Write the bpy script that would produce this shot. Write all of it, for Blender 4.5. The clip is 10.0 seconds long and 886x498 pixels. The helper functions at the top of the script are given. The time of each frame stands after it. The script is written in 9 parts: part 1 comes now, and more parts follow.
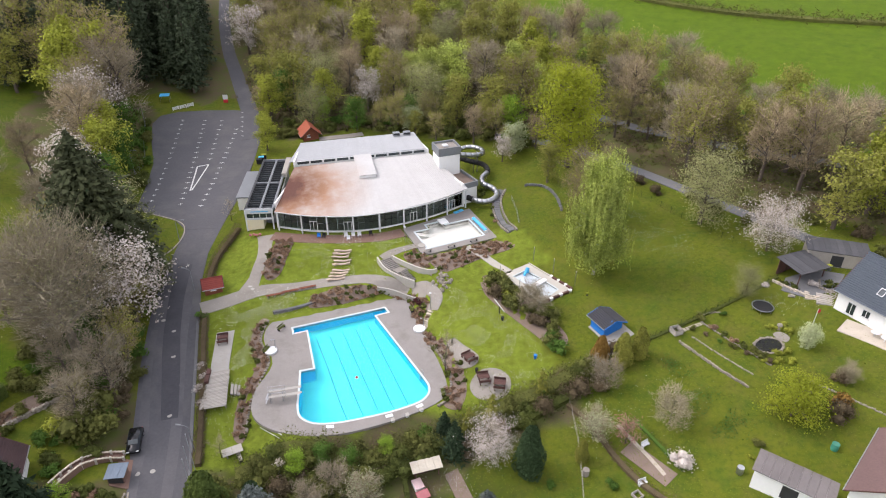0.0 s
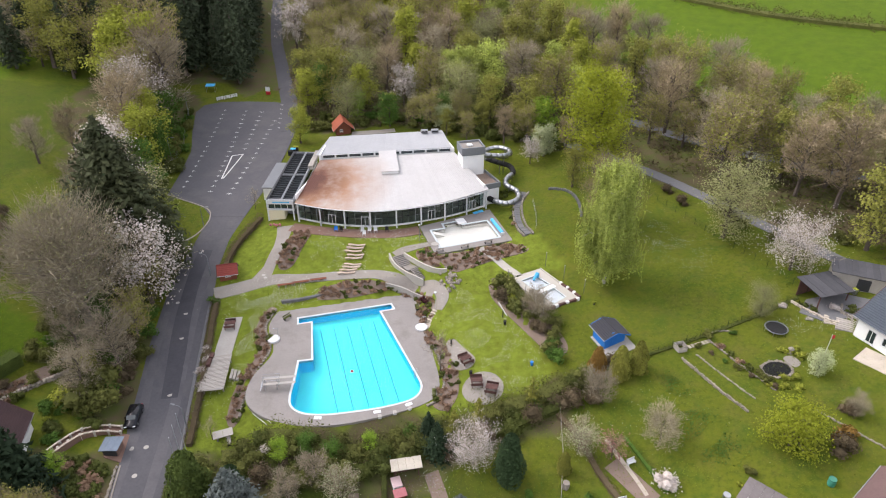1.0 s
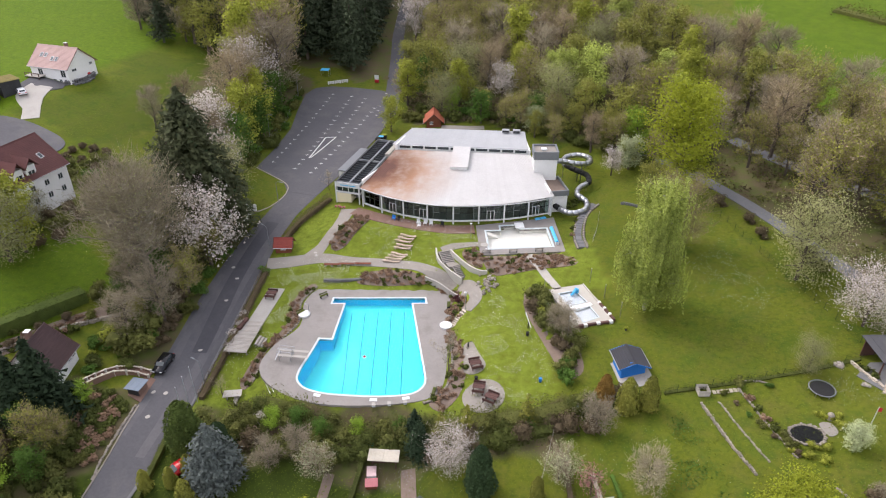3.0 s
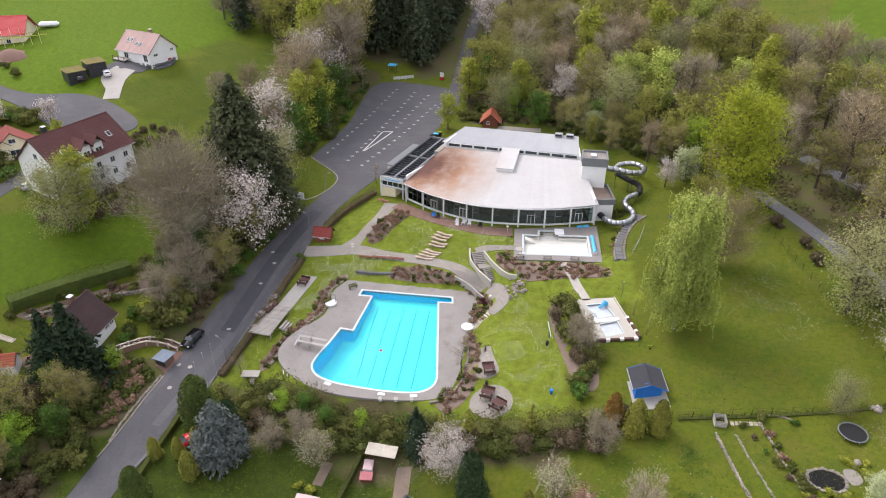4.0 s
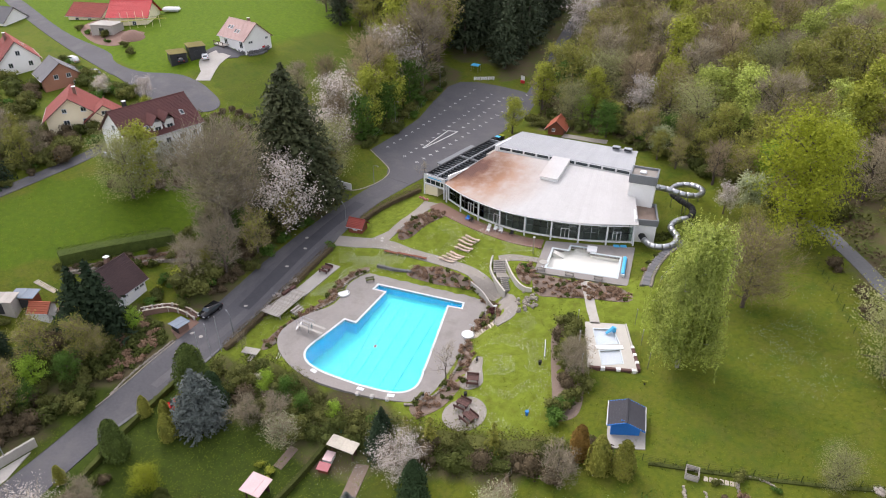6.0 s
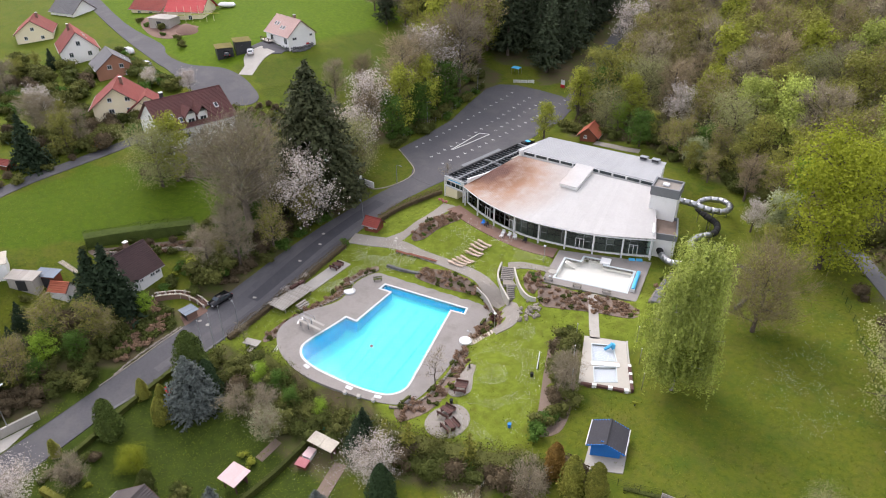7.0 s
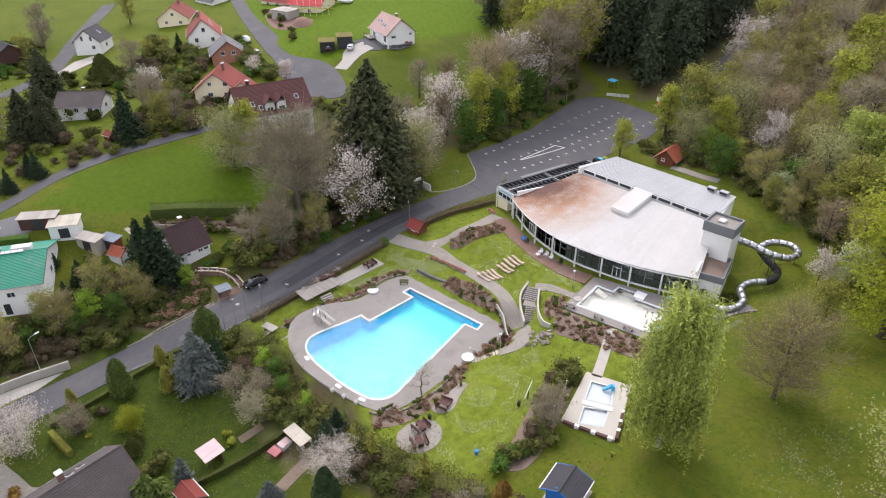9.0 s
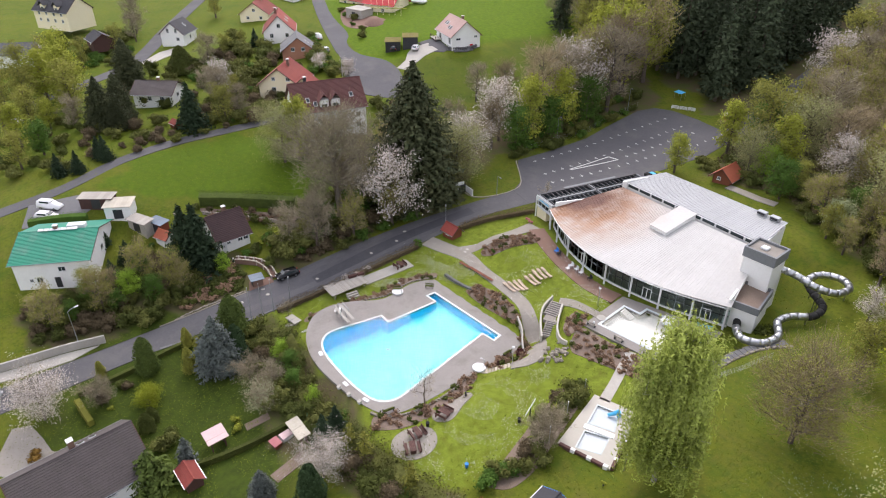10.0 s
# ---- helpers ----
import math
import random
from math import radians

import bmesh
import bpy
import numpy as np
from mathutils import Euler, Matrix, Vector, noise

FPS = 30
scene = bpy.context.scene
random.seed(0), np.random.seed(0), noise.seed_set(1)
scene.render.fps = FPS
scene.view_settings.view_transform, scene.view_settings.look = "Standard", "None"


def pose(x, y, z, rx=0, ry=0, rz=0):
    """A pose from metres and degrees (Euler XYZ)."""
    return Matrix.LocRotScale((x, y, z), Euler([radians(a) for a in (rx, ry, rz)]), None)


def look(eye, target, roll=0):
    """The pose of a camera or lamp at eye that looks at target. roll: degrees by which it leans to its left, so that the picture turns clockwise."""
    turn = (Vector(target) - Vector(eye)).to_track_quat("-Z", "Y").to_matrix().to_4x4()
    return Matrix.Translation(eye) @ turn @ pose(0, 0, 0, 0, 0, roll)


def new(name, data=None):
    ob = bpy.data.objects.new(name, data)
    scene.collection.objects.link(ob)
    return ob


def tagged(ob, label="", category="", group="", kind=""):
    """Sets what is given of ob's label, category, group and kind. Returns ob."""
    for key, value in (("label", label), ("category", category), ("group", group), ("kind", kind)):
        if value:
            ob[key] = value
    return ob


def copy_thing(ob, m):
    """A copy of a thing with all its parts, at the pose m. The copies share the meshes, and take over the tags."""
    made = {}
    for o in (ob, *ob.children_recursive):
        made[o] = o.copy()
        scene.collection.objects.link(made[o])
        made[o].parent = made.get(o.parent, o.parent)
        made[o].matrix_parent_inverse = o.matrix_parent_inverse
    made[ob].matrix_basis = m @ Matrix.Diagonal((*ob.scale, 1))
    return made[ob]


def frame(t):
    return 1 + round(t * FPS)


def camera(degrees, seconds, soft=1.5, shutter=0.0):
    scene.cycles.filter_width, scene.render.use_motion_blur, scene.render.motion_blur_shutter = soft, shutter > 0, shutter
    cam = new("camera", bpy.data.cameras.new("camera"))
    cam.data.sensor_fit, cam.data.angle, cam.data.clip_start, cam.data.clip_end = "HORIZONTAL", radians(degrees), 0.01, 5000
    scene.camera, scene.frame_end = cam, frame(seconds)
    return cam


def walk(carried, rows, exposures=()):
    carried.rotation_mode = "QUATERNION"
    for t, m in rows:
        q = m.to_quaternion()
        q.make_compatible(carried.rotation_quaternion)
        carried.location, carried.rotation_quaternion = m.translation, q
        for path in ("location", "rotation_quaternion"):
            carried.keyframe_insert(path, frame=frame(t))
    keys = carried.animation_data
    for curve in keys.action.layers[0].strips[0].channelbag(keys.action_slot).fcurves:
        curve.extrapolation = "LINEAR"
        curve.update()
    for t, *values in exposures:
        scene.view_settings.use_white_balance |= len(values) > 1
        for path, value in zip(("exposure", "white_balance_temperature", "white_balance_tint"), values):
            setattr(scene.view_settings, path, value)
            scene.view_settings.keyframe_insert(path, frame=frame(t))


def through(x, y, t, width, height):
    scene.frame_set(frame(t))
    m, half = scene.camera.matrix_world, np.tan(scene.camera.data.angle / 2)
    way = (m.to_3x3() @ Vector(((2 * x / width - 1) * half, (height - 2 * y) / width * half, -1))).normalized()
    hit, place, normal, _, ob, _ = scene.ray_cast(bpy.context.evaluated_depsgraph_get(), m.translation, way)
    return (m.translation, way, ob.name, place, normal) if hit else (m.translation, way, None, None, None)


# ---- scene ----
# the flight: seconds, place in metres, yaw, pitch, roll in degrees
cam = camera(67.95, 10.0, soft=1.05)
FLIGHT = [
    (0.0, 0.00, -0.00, 69.30, 0.00, -30.97, 0.06),
    (0.5, 4.60, 0.41, 69.31, 3.06, -31.06, 0.04),
    (1.0, 9.20, 1.04, 69.29, 6.21, -31.13, 0.05),
    (1.5, 13.77, 1.99, 69.18, 9.42, -31.19, 0.06),
    (2.0, 18.31, 3.14, 68.99, 13.00, -31.21, 0.03),
    (3.5, 31.20, 8.72, 68.28, 25.27, -31.23, 0.02),
    (4.0, 35.10, 11.21, 68.01, 29.45, -31.24, 0.04),
    (4.5, 38.86, 13.95, 67.79, 33.03, -31.22, 0.02),
    (5.0, 42.49, 16.97, 67.57, 35.76, -31.20, 0.01),
    (5.5, 45.96, 20.05, 67.40, 38.80, -31.16, 0.00),
    (7.0, 55.14, 31.01, 67.26, 48.20, -31.11, -0.04),
    (7.5, 57.55, 34.91, 67.27, 51.29, -31.13, -0.02),
    (8.0, 59.86, 39.02, 67.33, 54.81, -31.10, 0.01),
    (8.5, 61.93, 43.29, 67.42, 58.17, -31.05, 0.03),
    (9.0, 63.71, 47.70, 67.56, 61.63, -31.04, 0.05),
    (9.5, 65.20, 52.25, 67.68, 65.49, -31.01, 0.05),
    (10.0, 66.47, 56.83, 67.81, 69.77, -30.97, 0.05),
]
walk(cam, [(t, pose(x, y, z, 90 + pitch, 0, yaw) @ pose(0, 0, 0, 0, 0, roll)) for t, x, y, z, yaw, pitch, roll in FLIGHT], [(0.0, 0.06, 6300, 17), (10.0, 0.06, 6300, 17)])

# ---- daylight: thin cloud with a soft sun ----
SUN_ELEVATION, SUN_TURN = 46.0, 288.0      # degrees; turn clockwise from north (+y)
sun_way = Vector((math.sin(radians(SUN_TURN)) * math.cos(radians(SUN_ELEVATION)), math.cos(radians(SUN_TURN)) * math.cos(radians(SUN_ELEVATION)), math.sin(radians(SUN_ELEVATION))))
world = bpy.data.worlds.new("sky")
scene.world = world
world.use_nodes = True
wn, wl = world.node_tree.nodes, world.node_tree.links
wn.clear()
w_out = wn.new("ShaderNodeOutputWorld")
w_bg = wn.new("ShaderNodeBackground")
w_sky = wn.new("ShaderNodeTexSky")
w_sky.sky_type, w_sky.sun_disc = "NISHITA", False
w_sky.sun_elevation, w_sky.sun_rotation = radians(SUN_ELEVATION), radians(SUN_TURN)
w_sky.air_density, w_sky.dust_density, w_sky.ozone_density = 1.0, 3.0, 1.0
w_coord, w_noise, w_ramp, w_mix = wn.new("ShaderNodeTexCoord"), wn.new("ShaderNodeTexNoise"), wn.new("ShaderNodeValToRGB"), wn.new("ShaderNodeMix")
w_noise.inputs["Scale"].default_value, w_noise.inputs["Detail"].default_value = 2.2, 5.0
w_ramp.color_ramp.elements[0].position, w_ramp.color_ramp.elements[1].position = 0.36, 0.6
w_mix.data_type = "RGBA"
w_mix.inputs["B"].default_value = (9.5, 9.45, 9.4, 1)   # cloud
wl.new(w_coord.outputs["Generated"], w_noise.inputs["Vector"])
wl.new(w_noise.outputs["Fac"], w_ramp.inputs["Fac"])
wl.new(w_ramp.outputs["Color"], w_mix.inputs["Factor"])
wl.new(w_sky.outputs["Color"], w_mix.inputs["A"])
# thin cloud glows round the sun
w_dot, w_pow, w_mad, w_glow = wn.new("ShaderNodeVectorMath"), wn.new("ShaderNodeMath"), wn.new("ShaderNodeMath"), wn.new("ShaderNodeVectorMath")
w_dot.operation, w_pow.operation, w_mad.operation, w_glow.operation = "DOT_PRODUCT", "POWER", "MULTIPLY_ADD", "SCALE"
w_dot.inputs[1].default_value = sun_way
w_pow.use_clamp, w_pow.inputs[1].default_value = True, 16.0
w_mad.inputs[1].default_value, w_mad.inputs[2].default_value = 2.0, 1.0
wl.new(w_coord.outputs["Generated"], w_dot.inputs[0])
wl.new(w_dot.outputs["Value"], w_pow.inputs[0])
wl.new(w_pow.outputs[0], w_mad.inputs[0])
wl.new(w_mix.outputs["Result"], w_glow.inputs[0])
wl.new(w_mad.outputs[0], w_glow.inputs["Scale"])
wl.new(w_glow.outputs["Vector"], w_bg.inputs["Color"])
w_bg.inputs["Strength"].default_value = 0.182
wl.new(w_bg.outputs["Background"], w_out.inputs["Surface"])
sun = new("sun", bpy.data.lights.new("sun", "SUN"))
sun.data.energy, sun.data.angle, sun.data.color = 0.9, radians(20), (1.0, 0.95, 0.88)
sun.matrix_world = look(sun_way * 300, (0, 0, 0))

# ---- materials ----
def mix_rgb(nt, a, b, fac, mode="MIX"):
    n = nt.nodes.new("ShaderNodeMix")
    n.data_type, n.blend_type = "RGBA", mode
    for key, v in (("Factor", fac), ("A", a), ("B", b)):
        if hasattr(v, "links"):
            nt.links.new(v, n.inputs[key] if key == "Factor" else n.inputs[key + ""])
        else:
            n.inputs[key].default_value = v if key == "Factor" else (*v[:3], 1)
    return n.outputs["Result"]


def noise_of(nt, vec, scale, detail=4.0, rough=0.55, lo=0.3, hi=0.7):
    n, r = nt.nodes.new("ShaderNodeTexNoise"), nt.nodes.new("ShaderNodeMapRange")
    n.inputs["Scale"].default_value, n.inputs["Detail"].default_value, n.inputs["Roughness"].default_value = scale, detail, rough
    nt.links.new(vec, n.inputs["Vector"])
    nt.links.new(n.outputs["Fac"], r.inputs["Value"])
    r.inputs["From Min"].default_value, r.inputs["From Max"].default_value = lo, hi
    return r.outputs["Result"]


def material(name, base, second=None, rough=0.8, metal=0.0, coarse=0.15, fine=3.0, bump=0.0, bump_scale=None, vary=0.0, island=0.0, stain=None, stain_scale=0.3, stain_amount=0.35, ripple=None):
    """Two tones mixed at a coarse and a fine scale (per metre), stains, relief; vary and island: spread of value by object and by loose piece."""
    m = bpy.data.materials.new(name)
    m.use_nodes = True
    nt = m.node_tree
    b = nt.nodes["Principled BSDF"]
    pos = nt.nodes.new("ShaderNodeNewGeometry").outputs["Position"]
    second = second or tuple(c * 0.72 for c in base)
    n1, n2 = noise_of(nt, pos, coarse), noise_of(nt, pos, fine, 3.0)
    both = nt.nodes.new("ShaderNodeMath")
    both.operation = "MULTIPLY_ADD"
    both.inputs[1].default_value, both.inputs[2].default_value = 0.5, 0.0
    nt.links.new(n1, both.inputs[0])
    add = nt.nodes.new("ShaderNodeMath")
    add.operation = "MULTIPLY_ADD"
    add.inputs[1].default_value = 0.5
    nt.links.new(n2, add.inputs[0])
    nt.links.new(both.outputs[0], add.inputs[2])
    col = mix_rgb(nt, base, second, add.outputs[0])
    if stain:
        s = noise_of(nt, pos, stain_scale, 6.0, 0.65, 0.5, 0.72)
        k = nt.nodes.new("ShaderNodeMath")
        k.operation = "MULTIPLY"
        k.inputs[1].default_value = stain_amount
        nt.links.new(s, k.inputs[0])
        col = mix_rgb(nt, col, stain, k.outputs[0])
    for amount, node, out in ((vary, "ShaderNodeObjectInfo", "Random"), (island, "ShaderNodeNewGeometry", "Random Per Island")):
        if amount:
            r, hsv = nt.nodes.new("ShaderNodeMapRange"), nt.nodes.new("ShaderNodeHueSaturation")
            nt.links.new(nt.nodes.new(node).outputs[out], r.inputs["Value"])
            r.inputs["To Min"].default_value, r.inputs["To Max"].default_value = 1 - amount, 1 + amount
            nt.links.new(r.outputs["Result"], hsv.inputs["Value"])
            nt.links.new(col, hsv.inputs["Color"])
            col = hsv.outputs["Color"]
    nt.links.new(col, b.inputs["Base Color"])
    b.inputs["Roughness"].default_value, b.inputs["Metallic"].default_value = rough, metal
    b.inputs["Specular IOR Level"].default_value = 0.2 if rough > 0.4 else 0.4
    if bump:
        bn = nt.nodes.new("ShaderNodeBump")
        bn.inputs["Strength"].default_value, bn.inputs["Distance"].default_value = bump, 0.08
        nt.links.new(noise_of(nt, pos, bump_scale or fine * 2, 5.0, 0.6, 0, 1), bn.inputs["Height"])
        nt.links.new(bn.outputs["Normal"], b.inputs["Normal"])
    return m


def leaf_material(name, base, second, island=0.2, vary=0.18, through=0.25):
    m = material(name, base, second, rough=0.75, coarse=0.12, fine=0.9, vary=vary, island=island)
    nt = m.node_tree
    b = nt.nodes["Principled BSDF"]
    b.inputs["Specular IOR Level"].default_value = 0.1
    if through:
        t, mx = nt.nodes.new("ShaderNodeBsdfTranslucent"), nt.nodes.new("ShaderNodeMixShader")
        nt.links.new(b.inputs["Base Color"].links[0].from_socket, t.inputs["Color"])
        mx.inputs["Fac"].default_value = through
        nt.links.new(b.outputs["BSDF"], mx.inputs[1])
        nt.links.new(t.outputs["BSDF"], mx.inputs[2])
        nt.links.new(mx.outputs["Shader"], nt.nodes["Material Output"].inputs["Surface"])
    return m


M = {}
M["asphalt"] = material("asphalt", (0.108, 0.106, 0.114), (0.078, 0.077, 0.084), 0.85, coarse=0.12, fine=2.5, bump=0.15, stain=(0.15, 0.145, 0.14), stain_scale=0.15, stain_amount=0.5)
M["asphalt_lane"] = material("asphalt_lane", (0.17, 0.17, 0.175), (0.13, 0.13, 0.135), 0.85, coarse=0.1, fine=2.0, bump=0.12)
M["sheet_blue"] = material("sheet_blue", (0.16, 0.2, 0.25), (0.12, 0.155, 0.2), 0.5, coarse=0.5, fine=4.0, vary=0.05)
M["sheet_pale"] = material("sheet_pale", (0.5, 0.46, 0.38), (0.38, 0.35, 0.29), 0.7, coarse=0.5, fine=4.0, vary=0.08, stain=(0.28, 0.25, 0.2))
M["paint_white"] = material("paint_white", (0.72, 0.72, 0.7), (0.5, 0.5, 0.48), 0.7, coarse=1.0, fine=6.0)
M["path"] = material("path", (0.3, 0.275, 0.245), (0.23, 0.21, 0.185), 0.9, coarse=0.3, fine=4.0, bump=0.2, stain=(0.2, 0.18, 0.15))
M["deck"] = material("deck", (0.285, 0.265, 0.248), (0.225, 0.208, 0.194), 0.85, coarse=0.2, fine=5.0, bump=0.15, stain=(0.185, 0.168, 0.148), stain_scale=0.35, stain_amount=0.65)
M["concrete"] = material("concrete", (0.43, 0.41, 0.37), (0.34, 0.32, 0.29), 0.8, coarse=0.4, fine=4.0, bump=0.15, stain=(0.3, 0.28, 0.25))
M["cream_concrete"] = material("cream_concrete", (0.5, 0.475, 0.42), (0.42, 0.4, 0.35), 0.8, coarse=0.4, fine=4.0, bump=0.1, stain=(0.4, 0.37, 0.32))
M["slab"] = material("slab", (0.5, 0.45, 0.37), (0.38, 0.33, 0.27), 0.9, coarse=0.8, fine=6.0, vary=0.15, bump=0.2)
M["mulch"] = material("mulch", (0.25, 0.19, 0.155), (0.165, 0.125, 0.1), 1.0, coarse=0.5, fine=7.0, bump=0.6, stain=(0.2, 0.16, 0.12), stain_scale=0.8)
M["white_wall"] = material("white_wall", (0.86, 0.86, 0.85), (0.8, 0.8, 0.79), 0.7, coarse=0.3, fine=3.0, stain=(0.6, 0.59, 0.56), stain_amount=0.2)
M["cream_wall"] = material("cream_wall", (0.84, 0.76, 0.56), (0.78, 0.7, 0.5), 0.8, coarse=0.3, fine=3.0)
M["grey_clad"] = material("grey_clad", (0.2, 0.21, 0.22), (0.16, 0.17, 0.18), 0.5, coarse=0.4, fine=3.0)
M["steel"] = material("steel", (0.5, 0.51, 0.53), (0.33, 0.34, 0.36), 0.28, metal=0.9, coarse=1.0, fine=6.0)
M["dark_metal"] = material("dark_metal", (0.06, 0.062, 0.066), (0.045, 0.046, 0.05), 0.45, metal=0.3, coarse=1.0, fine=6.0)
M["frame_white"] = material("frame_white", (0.7, 0.71, 0.72), (0.6, 0.61, 0.62), 0.45, coarse=0.5, fine=4.0)
M["frame_grey"] = material("frame_grey", (0.34, 0.36, 0.37), (0.28, 0.3, 0.31), 0.45, coarse=0.5, fine=4.0)
M["pool_wall"] = material("pool_wall", (0.012, 0.56, 0.84), (0.012, 0.5, 0.78), 0.5, coarse=0.3, fine=2.0)
M["pool_floor"] = material("pool_floor", (0.09, 0.88, 0.88), (0.075, 0.8, 0.85), 0.5, coarse=0.15, fine=1.5)
M["pool_line"] = material("pool_line", (0.015, 0.3, 0.46), (0.015, 0.26, 0.42), 0.5)
M["pool_rim"] = material("pool_rim", (0.58, 0.64, 0.65), (0.48, 0.54, 0.55), 0.4, coarse=0.5, fine=4.0)
M["spa_floor"] = material("spa_floor", (0.85, 0.84, 0.8), (0.78, 0.77, 0.72), 0.6, coarse=0.3, fine=3.0)
M["kid_floor"] = material("kid_floor", (0.6, 0.68, 0.78), (0.7, 0.73, 0.76), 0.6, coarse=0.3, fine=3.0)
M["wood_dark"] = material("wood_dark", (0.12, 0.06, 0.05), (0.08, 0.045, 0.04), 0.7, coarse=1.0, fine=8.0, vary=0.2)
M["wood_red"] = material("wood_red", (0.2, 0.07, 0.04), (0.14, 0.05, 0.03), 0.7, coarse=1.0, fine=8.0, vary=0.15)
M["wood_grey"] = material("wood_grey", (0.4, 0.37, 0.33), (0.3, 0.28, 0.25), 0.8, coarse=0.6, fine=8.0, vary=0.14)
M["wood_pale"] = material("wood_pale", (0.52, 0.42, 0.33), (0.42, 0.33, 0.26), 0.7, coarse=0.8, fine=8.0, vary=0.14)
M["tile_red"] = material("tile_red", (0.27, 0.062, 0.048), (0.18, 0.044, 0.036), 0.75, coarse=0.3, fine=4.0, vary=0.2, bump=0.2)
M["tile_orange"] = material("tile_orange", (0.4, 0.12, 0.065), (0.29, 0.085, 0.05), 0.75, coarse=0.4, fine=5.0, vary=0.15, bump=0.2)
M["sedum"] = material("sedum", (0.2, 0.18, 0.05), (0.13, 0.1, 0.045), 1.0, coarse=0.4, fine=3.0, bump=0.5, stain=(0.12, 0.07, 0.04), stain_scale=0.6)
M["tile_brown"] = material("tile_brown", (0.12, 0.05, 0.045), (0.08, 0.035, 0.034), 0.7, coarse=0.3, fine=4.0, vary=0.18, bump=0.2)
M["tile_umber"] = material("tile_umber", (0.075, 0.046, 0.046), (0.05, 0.032, 0.033), 0.7, coarse=0.3, fine=4.0, vary=0.15, bump=0.2)
M["tile_grey"] = material("tile_grey", (0.15, 0.15, 0.155), (0.11, 0.11, 0.115), 0.7, coarse=0.3, fine=4.0, vary=0.18, bump=0.2)
M["shingle"] = material("shingle", (0.115, 0.1, 0.098), (0.075, 0.064, 0.064), 0.8, coarse=0.4, fine=4.0, vary=0.15, bump=0.3, stain=(0.09, 0.085, 0.07), stain_scale=0.6)
M["felt"] = material("felt", (0.09, 0.09, 0.095), (0.065, 0.065, 0.07), 0.85, coarse=0.4, fine=4.0, vary=0.1)
M["felt_brown"] = material("felt_brown", (0.2, 0.18, 0.175), (0.14, 0.125, 0.12), 0.85, coarse=0.4, fine=4.0, vary=0.1)
M["tile_mauve"] = material("tile_mauve", (0.18, 0.115, 0.105), (0.13, 0.085, 0.08), 0.75, coarse=0.3, fine=4.0, vary=0.12, bump=0.2)
M["tile_dark"] = material("tile_dark", (0.055, 0.055, 0.062), (0.04, 0.04, 0.046), 0.7, coarse=0.3, fine=4.0, vary=0.18)
M["tile_pink"] = material("tile_pink", (0.48, 0.34, 0.31), (0.38, 0.26, 0.235), 0.75, coarse=0.3, fine=4.0, vary=0.15)
M["pink_sheet"] = material("pink_sheet", (0.6, 0.45, 0.45), (0.52, 0.38, 0.38), 0.6, coarse=0.8, fine=4.0)
M["rose_paint"] = material("rose_paint", (0.42, 0.16, 0.17), (0.34, 0.12, 0.13), 0.6, coarse=0.8, fine=4.0)
M["tile_slate"] = material("tile_slate", (0.07, 0.085, 0.1), (0.05, 0.06, 0.075), 0.55, coarse=0.3, fine=4.0, vary=0.15)
M["green_sheet"] = material("green_sheet", (0.03, 0.26, 0.17), (0.04, 0.2, 0.14), 0.5, coarse=0.3, fine=3.0, stain=(0.2, 0.3, 0.26))
M["blue_paint"] = material("blue_paint", (0.03, 0.2, 0.62), (0.025, 0.17, 0.53), 0.6, coarse=0.6, fine=5.0)
M["blue_cover"] = material("blue_cover", (0.1, 0.48, 0.8), (0.08, 0.42, 0.72), 0.5, coarse=0.6, fine=5.0)
M["brick_red"] = material("brick_red", (0.22, 0.135, 0.105), (0.17, 0.11, 0.088), 0.85, coarse=0.4, fine=5.0)
M["brick_orange"] = material("brick_orange", (0.4, 0.2, 0.135), (0.32, 0.155, 0.105), 0.85, coarse=0.4, fine=5.0)
M["stone"] = material("stone", (0.27, 0.24, 0.2), (0.19, 0.17, 0.145), 0.9, coarse=0.6, fine=5.0, vary=0.2, island=0.2, bump=0.4)
M["stone_pale"] = material("stone_pale", (0.5, 0.45, 0.37), (0.38, 0.33, 0.27), 0.9, coarse=0.6, fine=5.0, vary=0.2, island=0.15, bump=0.3)
M["red_paint"] = material("red_paint", (0.5, 0.03, 0.04), (0.4, 0.025, 0.03), 0.45)
M["car_black"] = material("car_black", (0.015, 0.016, 0.018), (0.012, 0.012, 0.014), 0.15)
M["car_white"] = material("car_white", (0.75, 0.75, 0.76), (0.68, 0.68, 0.7), 0.2)
M["car_silver"] = material("car_silver", (0.5, 0.51, 0.53), (0.42, 0.43, 0.45), 0.22, metal=0.5)
M["car_red"] = material("car_red", (0.5, 0.015, 0.02), (0.42, 0.012, 0.015), 0.2)
M["rubber"] = material("rubber", (0.02, 0.02, 0.02), (0.03, 0.03, 0.03), 0.9)
M["bark"] = material("bark", (0.13, 0.105, 0.085), (0.085, 0.07, 0.058), 0.95, coarse=0.6, fine=5.0, vary=0.15)
M["bark_pale"] = material("bark_pale", (0.2, 0.17, 0.135), (0.14, 0.118, 0.095), 0.95, coarse=0.6, fine=5.0, vary=0.1)
M["bark_birch"] = material("bark_birch", (0.5, 0.48, 0.43), (0.2, 0.18, 0.16), 0.9, coarse=1.5, fine=5.0)
M["twig"] = material("twig", (0.36, 0.29, 0.18), (0.24, 0.19, 0.12), 0.95, coarse=0.2, fine=1.5, vary=0.25, island=0.25)
